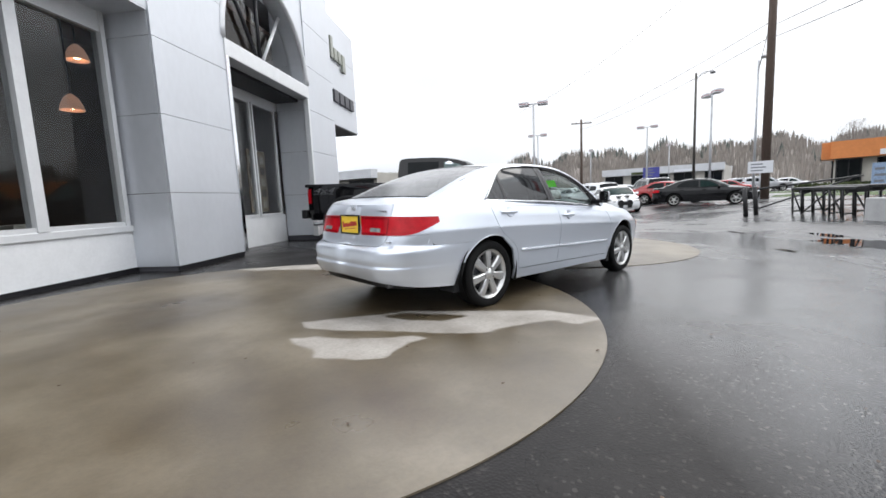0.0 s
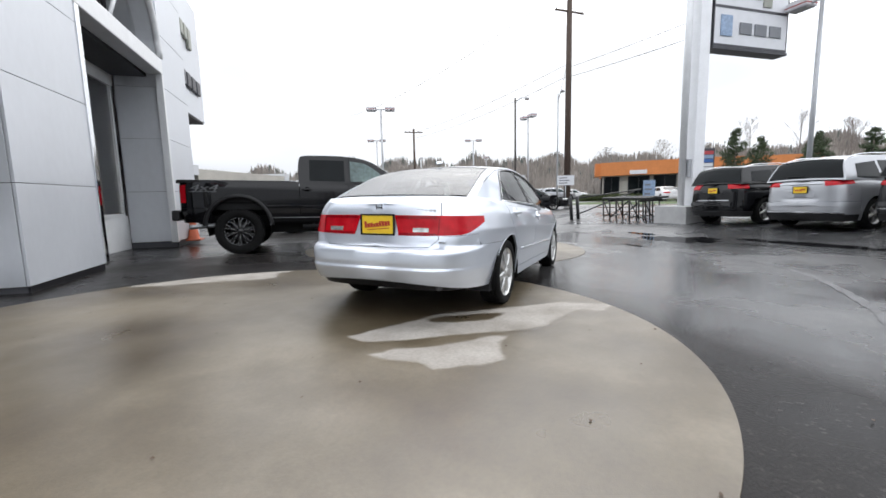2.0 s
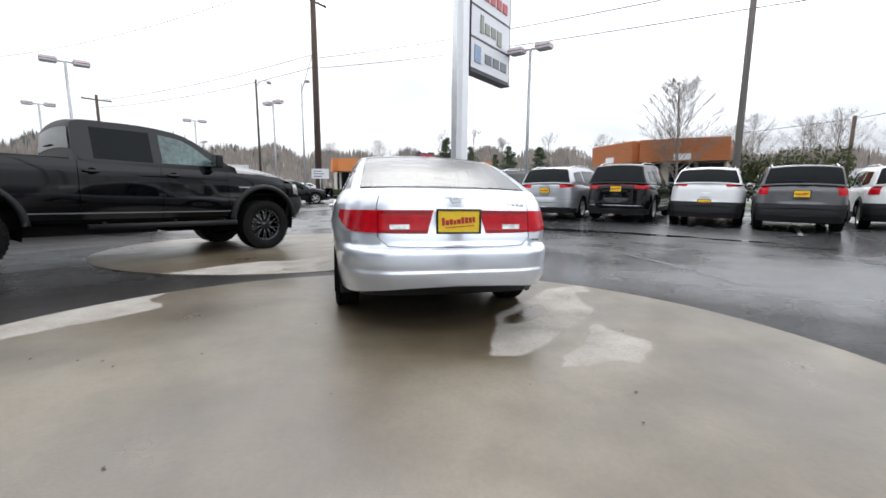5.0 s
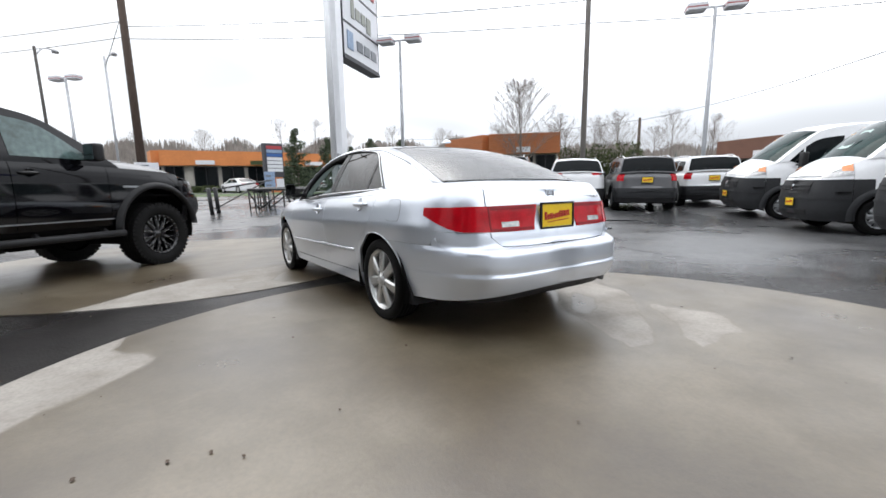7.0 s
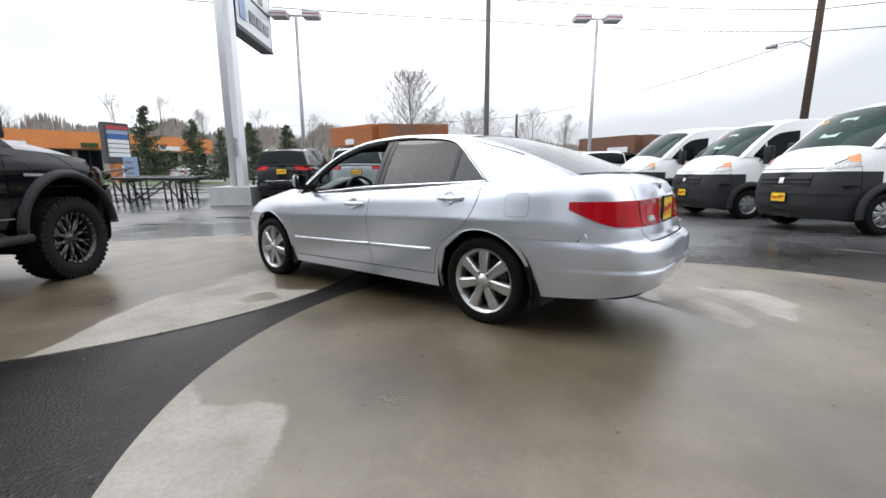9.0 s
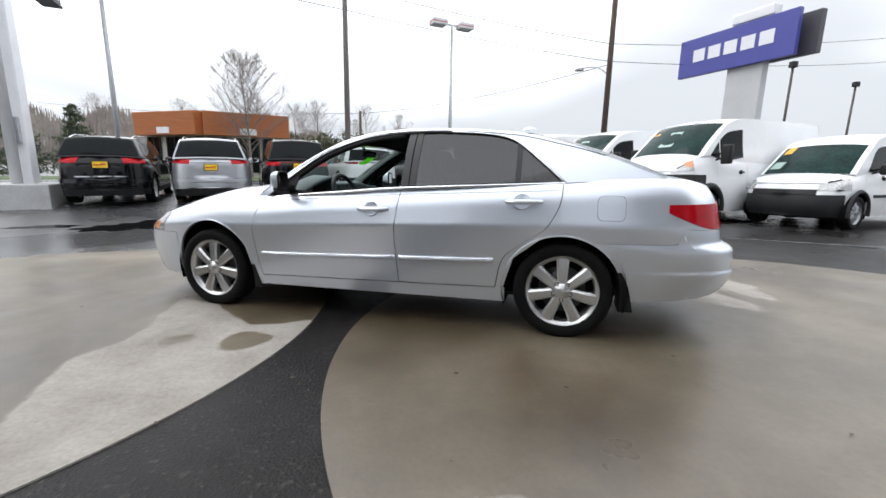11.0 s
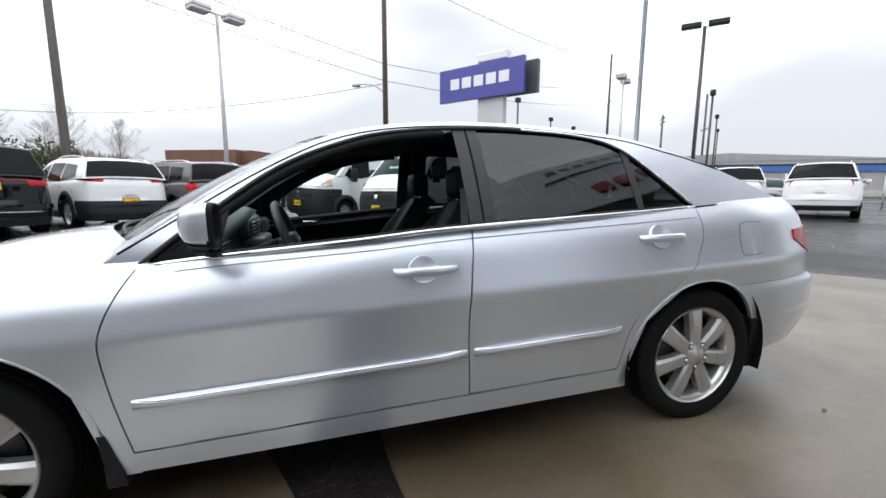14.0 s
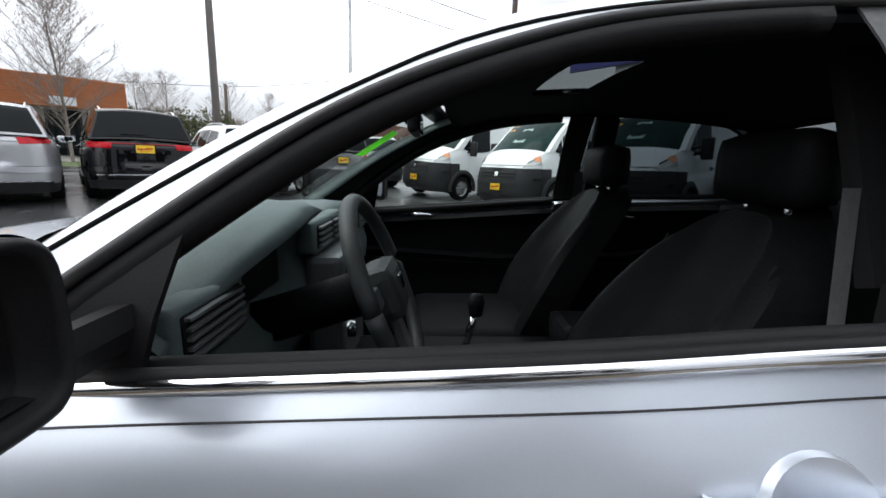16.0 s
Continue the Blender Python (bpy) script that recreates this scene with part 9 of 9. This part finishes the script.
STICKER = surface("orange_year_sticker", (0.85, 0.38, 0.03), 0.5)
PAPER = surface("window_sticker_paper", (0.30, 0.42, 0.385), 0.3)
for a, b, sheet in ((-6.42, 8.93, False), (-6.62, 5.98, True), (-6.62, 3.07, True)):
    root, sh, cb = vehicle("cargo_van", van_spec(), van_spot(a, b, 0, 2.68), "white high-roof cargo van with dark grey bumper and yellow plate", "van", "row of cargo vans")
    q = [cb.over(p, c, 0.012) for p, c in (((1.36, 1.935), -0.84), ((1.36, 1.935), -0.64), ((1.20, 2.06), -0.62), ((1.20, 2.06), -0.80))]
    sticker(root, "year_sticker", q[::-1], STICKER, "orange year sticker")
    if sheet:
        q = [cb.over(p, c, 0.012) for p, c in (((1.72, 1.62), 0.12), ((1.72, 1.62), -0.26), ((1.34, 1.955), -0.24), ((1.34, 1.955), 0.10))]
        sticker(root, "price_sheet", q, PAPER, "pale green price sheet behind the glass")
root, sh, cb = vehicle("delivery_van", van_spec(rear=2.30, front=2.40, half_width=0.92, x_rear=-1.55, x_front=1.56, radius=0.32, height=1.95,
                                 shoulder=[(-4, 1.08), (-1, 1.08), (1.0, 1.07), (1.6, 1.02), (2.0, 0.95), (2.5, 0.82)], gaps=[-0.35, 0.60, 1.35], panel_names=["rear_quarter", "sliding_door", "front_door", "front_wing"],
                                 line=[(1.62, 1.05), (1.2, 1.40), (0.90, 1.63), (0.74, 1.74), (0.45, 1.81), (0.0, 1.85), (-1.2, 1.86), (-2.1, 1.83), (-2.22, 1.66), (-2.26, 1.08)], x_head=0.88, x_tail=-2.12,
                                 windows=[([(1.20, 1.10), (0.42, 1.10)], [(1.08, 1.22), (0.80, 1.54), (0.42, 1.62)])], front_bumper_top=0.66, bumper_top=0.58, mirror=(0.98, 1.14), tall_mirror=(0.17, 0.20), amber_corner=False, bumper_return=False, flare_wide=0.06,
                                 handles=[(0.66, 0.98), (0.28, 0.98)], head_lamp=(0.60, 0.74, 0.74, lambda u: 0.84 + 0.12 * u), plates=[], strips=[("grille", BLACK_PLASTIC, 1, 0.0, 0.6, 0.66, 0.76, 0.006)], nose_lean=0.22, cladding=0.0),
        van_spot(-8.35, 1.15, 0, 2.40), "small white delivery van with black bumper and door strip", "van")
for k in (1, -1):
    bm = side_panel(sh, lambda z: -0.30, lambda z: 1.05, 8, 2, top=lambda x: 0.66, bottom=lambda x: 0.605, off=0.014, deep=0.02)
    part("door_strip", bm if k > 0 else flip_y(bm), BLACK_PLASTIC, root)
q = [cb.over(p, c, 0.012) for p, c in (((1.12, 1.46), -0.84), ((1.12, 1.46), -0.62), ((0.94, 1.60), -0.60), ((0.94, 1.60), -0.80))]
sticker(root, "year_sticker", q[::-1], STICKER, "orange year sticker")
q = [cb.over(p, c, 0.012) for p, c in (((1.52, 1.14), -0.84), ((1.52, 1.14), -0.55), ((1.34, 1.285), -0.53), ((1.34, 1.285), -0.81))]
sticker(root, "price_sheet", q[::-1], PAPER, "pale green price sheet behind the glass")


# ---- black pickup on lifted wheels ----
DECAL_GREY = surface("grey_decal_film", (0.10, 0.103, 0.108), 0.4, 0.0, 0.1, 30.0)


def pickup():
    root, s, c = vehicle("pickup_truck", dict(
        rear=2.97, front=2.92, half_width=0.99, clear=0.62, x_rear=-1.90, x_front=1.88, radius=0.445, rim=0.280, height=2.02, nf=5.0, nr=14.0,
        shoulder=[(-4, 1.42), (-1.0, 1.42), (-0.55, 1.385), (0.9, 1.37), (1.35, 1.36), (2.2, 1.32), (2.95, 1.20)], gaps=[-0.76, 0.22, 1.22], arch_gap=0.125, arch_up=0.10, flare_wide=0.075,
        panel_names=["bed_side", "rear_door", "front_door", "front_wing"],
        line=[(1.42, 1.37), (0.95, 1.70), (0.62, 1.89), (0.2, 1.965), (-0.30, 1.975), (-0.70, 1.955), (-0.765, 1.84), (-0.785, 1.40)], x_head=0.66, x_tail=-0.72,
        windows=[([(1.12, 1.44), (0.26, 1.44)], [(0.98, 1.54), (0.62, 1.80), (0.26, 1.87)]), ([(0.14, 1.44), (-0.56, 1.45)], [(0.14, 1.88), (-0.56, 1.88)])],
        # opaque front side glass: the sky showing through is put into its paler green
        rear_paint=BLACK_PLASTIC, front_glass=surface("green_glass_sky_in_colour", (0.10, 0.15, 0.145), 0.06, 0.0, 0.5, 2.0), paint=BLACK_PAINT, bumper_top=0.90, bumper_paint=BLACK_PAINT, front_bumper_top=0.92, tail_lamp=(0.90, 0.945, 1.00, 1.33), head_lamp=(0.55, 0.88, 1.02, 1.20), handles=[(0.38, 1.26), (-0.62, 1.27)],
        handle_paint=BLACK_PAINT, mirror=(0.98, 1.52), mirror_paint=BLACK_PLASTIC, tall_mirror=(0.20, 0.21), style="milled", tyre_width=0.31, flare=0.035, flare_paint=BLACK_PLASTIC, wheel_in=-0.02,
        rear_glass_span=(0.2, 0.7), bow_rear=-0.02, tail_lean=0.01, nose_lean=0.10, lean=0.19, taper=0.03, bonnet_crown=0.17, round_in=0.03, crown=0.05, tumble=0.006,
        strips=[("grille", BLACK_PLASTIC, 1, 0.0, 0.62, 0.98, 1.22, 0.008)]),
        on_ground(4.72, -1.54, -49), "black crew-cab pickup truck on lifted black wheels, shiny and wet", "pickup truck")
    # open bed
    part("bed_floor", boxes((-2.91, -0.84, -0.80, 0.80, 0.86, 0.90)), BLACK_PLASTIC, root)
    for k in (1, -1):
        part("bed_rail", boxes((-2.94, -0.82, k * 0.94 if k < 0 else 0.78, -0.78 if k < 0 else 0.94, 1.385, 1.44), bevel=0.012), BLACK_PLASTIC, root)
        part("bed_wall", boxes((-2.92, -0.82, k * 0.84 if k < 0 else 0.80, -0.80 if k < 0 else 0.84, 0.88, 1.40)), BLACK_PLASTIC, root)
        bm = bmesh.new()
        sweep(bm, [(-0.72, k * 1.04, 0.52), (1.30, k * 1.04, 0.52)], 0.045, 10)
        for x in (-0.5, 0.4, 1.15):
            tube(bm, (x, k * 0.98, 0.53), (x, k * 0.80, 0.62), 0.022)
        part("side_step", bm, BLACK_PLASTIC, root, "black tubular side step")
        bm = side_panel(s, lambda z: -1.33, lambda z: 1.25, 10, 1, top=lambda x: 0.715, bottom=lambda x: 0.700, off=0.010, deep=0.012)
        part("door_moulding", bm if k > 0 else flip_y(bm), STEEL_WHEEL, root)
        letters = bpy.data.curves.new("decal", "FONT")
        letters.body, letters.size, letters.align_x, letters.extrude, letters.shear = "4x4", 0.17, "CENTER", 0.002, 0.25
        flat = new("decal", letters)
        me = flat.to_mesh()
        bm = bmesh.new()
        bm.from_mesh(me)
        flat.to_mesh_clear()
        bpy.data.objects.remove(flat)
        xc, wide = -2.50, 1.9
        for v in bm.verts:
            u, w, d = -k * v.co.x * wide, v.co.y, v.co.z
            q = s.at(s.angle_x(xc + u, 1.235 + w), 1.235 + w, 0.003 + d)
            v.co = (q.x, k * q.y, q.z)
        bmesh.ops.recalc_face_normals(bm, faces=bm.faces[:])
        part("bed_decal", bm, DECAL_GREY, root, "grey four-wheel-drive decal")
        bm = side_panel(s, lambda z: -2.74, lambda z: -2.27, 6, 1, top=lambda x: 1.222, bottom=lambda x: 1.210, off=0.004, deep=0.004)
        part("decal_bar", bm if k > 0 else flip_y(bm), DECAL_GREY, root)
        bm = side_panel(s, lambda z: 1.40, lambda z: 1.72, 6, 1, top=lambda x: 1.13, bottom=lambda x: 1.105, off=0.006, deep=0.006)
        part("wing_badge", bm if k > 0 else flip_y(bm), STEEL_WHEEL, root)
    part("bed_front_wall", boxes((-0.86, -0.82, -0.85, 0.85, 0.88, 1.40)), BLACK_PLASTIC, root)
    part("tailgate_top", boxes((-2.97, -2.91, -0.90, 0.90, 1.37, 1.43), bevel=0.012), BLACK_PLASTIC, root)
    part("step_bumper", boxes((-3.07, -2.94, -0.93, 0.93, 0.66, 0.86), bevel=0.03), BLACK_PLASTIC, root)
    bm = bmesh.new()
    sweep(bm, run([(-2.35, -0.80, 0.56), (-2.57, -0.90, 0.55), (-2.77, -0.98, 0.54)], 8), 0.045, 12)
    part("exhaust_tip", bm, STEEL_WHEEL, root, smooth=True)
    bm = bmesh.new()
    for x in (-1.90, 1.88):
        tube(bm, (x, -0.80, 0.44), (x, 0.80, 0.44), 0.05)
    for y in (-0.45, 0.45):
        box(bm, -2.7, 2.6, y - 0.06, y + 0.06, 0.56, 0.68)
    box(bm, -2.45, 2.2, -0.70, 0.70, 0.50, 0.70)
    box(bm, -1.2, 1.2, -0.90, 0.90, 0.58, 0.70)
    box(bm, -1.35, 0.2, -0.75, -0.35, 0.40, 0.60)
    box(bm, 0.5, 1.5, -0.30, 0.30, 0.36, 0.60)
    part("axles_and_frame", bm, UNDER, root)
    part("front_bumper_bar", end_panel(s, 1, math.pi / 2, lambda z: s.angle_x(2.36, z), 0.60, 0.95, 18, 6, 0.05, 0.06), BLACK_PLASTIC, root, "black bumper bar", smooth=True)
    part("bumper_top", end_panel(s, 1, math.pi / 2, lambda z: s.angle_x(2.36, z), 0.93, 0.985, 18, 2, 0.035, 0.05), BLACK_PAINT, root, smooth=True)
    return root


pickup()
vehicle("sport_utility_car", suv_spec(paint=WHITE_PAINT, bumper_paint=WHITE_PAINT, plates=[], rails=True), on_ground(10.4, -1.3, -49), "white sport utility car parked beyond the black pickup", "car")


# ---- cars farther off ----
def saloon_spec(**over):
    d = dict(rear=2.45, front=2.45, half_width=0.93, clear=0.22, x_rear=-1.42, x_front=1.42, radius=0.34, rim=0.23, height=1.48,
             shoulder=[(-3, 0.98), (-2.0, 1.02), (-1.3, 1.01), (0.5, 0.96), (1.0, 0.93), (1.7, 0.86), (2.4, 0.70)], gaps=[-1.15, -0.20, 0.85],
             line=[(1.05, 0.94), (0.55, 1.24), (0.20, 1.37), (-0.4, 1.42), (-1.0, 1.37), (-1.5, 1.20), (-1.95, 1.02)], x_head=0.25, x_tail=-1.05,
             windows=[([(0.72, 0.98), (-0.18, 1.0)], [(0.62, 1.06), (0.25, 1.28), (-0.18, 1.35)]), ([(-0.26, 1.0), (-1.30, 1.03)], [(-0.26, 1.35), (-0.9, 1.31), (-1.25, 1.10)])],
             paint=BLACK_PAINT, bumper_top=0.60, bumper_paint=None, tail_lamp=(0.45, 0.84, 0.78, 0.92), head_lamp=(0.5, 0.80, 0.62, 0.72), handles=[(0.0, 0.85), (-1.02, 0.88)], mirror=(0.66, 1.0),
             deck=True, rear_glass_span=(0.05, 0.85), lean=0.22, strips=[("grille", BLACK_PLASTIC, 1, 0.0, 0.4, 0.45, 0.65, 0.006)])
    d.update(over)
    if d["bumper_paint"] is None:
        d["bumper_paint"] = d["paint"]
    return d


def away(az, dist, yaw, eye=(-4.27, -3.44)):
    t = radians(az)
    return standing(eye[0] + dist * math.cos(t), eye[1] + dist * math.sin(t), yaw)


muscle, ms, mc = vehicle("coupe", saloon_spec(paint=WHITE_PAINT, half_width=0.97), away(25.4, 27, 218), "white coupe with two broad black bonnet stripes", "car")
for k in (-1, 1):
    part("bonnet_stripe", boxes((1.35, 2.30, k * 0.22 - 0.11, k * 0.22 + 0.11, 0.905, 0.945)), BLACK_PLASTIC, muscle)
    part("nose_stripe", boxes((2.40, 2.47, k * 0.22 - 0.11, k * 0.22 + 0.11, 0.30, 0.72)), BLACK_PLASTIC, muscle)
vehicle("saloon", saloon_spec(rear=2.55, front=2.5, strips=[("sill_bright", CHROME, 1, 0.0, 0.5, 0.30, 0.33, 0.01)]), away(15.9, 27.5, -72), "long black saloon with bright wheels, parked along the lot", "car")
vehicle("saloon", saloon_spec(paint=RED_PAINT), away(19.2, 31.5, -80), "red saloon behind the black one", "car")
vehicle("sport_utility_car", suv_spec(paint=GREY_PAINT, plates=[]), away(21.6, 34, 40), "dark grey sport utility car in the far row", "car")
far_paints = [WHITE_PAINT, SILVER_VAN, BLUE_PAINT, GREY_PAINT, WHITE_PAINT, RED_PAINT, SILVER_VAN, WHITE_PAINT]
far_words = {"white_paint": "white", "silver_grey_paint": "silver", "blue_grey_paint": "dark blue", "grey_paint": "dark grey", "red_paint": "red"}
for i, (az, dist, yaw) in enumerate(((28.2, 33, 60), (30.4, 38, 60), (32.6, 42, 60), (34.5, 47, 60), (24.0, 46, -60), (13.5, 52, -70), (10.2, 62, -75), (8.2, 66, -75), (17.6, 58, -70), (12.0, 72, -75),
                                    (36.5, 36, 60), (27, 52, 60))):
    p = far_paints[i % 8]
    spec = suv_spec(paint=p, bumper_paint=p, plates=[]) if i % 3 == 0 else saloon_spec(paint=p)
    vehicle("parked_car", spec, away(az, dist, yaw), far_words[p.name] + " car parked in the far rows", "car", "far parked cars")
for i, (x, y, yaw) in enumerate(((42.5, -14.5, -60), (44.0, -17.5, -60), (43.0, -5.0, 20))):
    p = (WHITE_PAINT, SILVER_VAN, WHITE_PAINT)[i]
    vehicle("parked_car", saloon_spec(paint=p), standing(x, y, yaw), far_words[p.name] + " car parked before the shops", "car", "far parked cars")
# by the hall with the blue band
e = (0.16, 2.63)
vehicle("sport_utility_car", suv_spec(paint=WHITE_PAINT, bumper_paint=WHITE_PAINT, plates=[], tail_lamp=(0.78, 0.96, 1.0, 1.42)), away(-139.4, 20.5, -137, e), "white sport utility car with tall red lamps", "car")
vehicle("sport_utility_car", suv_spec(paint=WHITE_PAINT, bumper_paint=WHITE_PAINT, plates=[], tail_lamp=(0.78, 0.96, 1.0, 1.42)), away(-147.0, 19.5, -150, e), "white sport utility car with tall red lamps", "car")
vehicle("saloon", saloon_spec(paint=GREY_PAINT), away(-142.6, 29, 40, e), "dark grey saloon facing the lot", "car")
vehicle("saloon", saloon_spec(paint=SILVER_VAN), away(-134.5, 34, 60, e), "silver saloon in the neighbouring lot", "car")
vehicle("saloon", saloon_spec(paint=BLUE_PAINT), away(-131.5, 30, 60, e), "dark blue saloon in the neighbouring lot", "car")
vehicle("sport_utility_car", suv_spec(plates=[]), away(-128.0, 25, -110, e), "black sport utility car in the neighbouring lot", "car")


def wire_fence():
    """Slim fence posts with rails at the edge of the neighbouring lot."""
    root = empty("lot_fence", Matrix.Translation((-11.5, -12.5, 0)), "slim galvanised fence between the lots", "fence")
    p0, p1 = Vector((-10.6, -9.6, 0)), Vector((-24, -10.5, 0))
    for u in np.linspace(0, 1, 7):
        p = p0.lerp(p1, float(u))
        z = height(p.x, p.y)
        part("post", tube(bmesh.new(), (p.x + 11.5, p.y + 12.5, z - 0.1), (p.x + 11.5, p.y + 12.5, z + 1.5), 0.035, n=8), POLE_GREY, root)
    for zz in (0.35, 0.75):
        part("rail", tube(bmesh.new(), (p0.x + 11.5, p0.y + 12.5, height(*p0.xy) + zz), (p1.x + 11.5, p1.y + 12.5, height(*p1.xy) + zz), 0.02, n=6), POLE_GREY, root)


wire_fence()
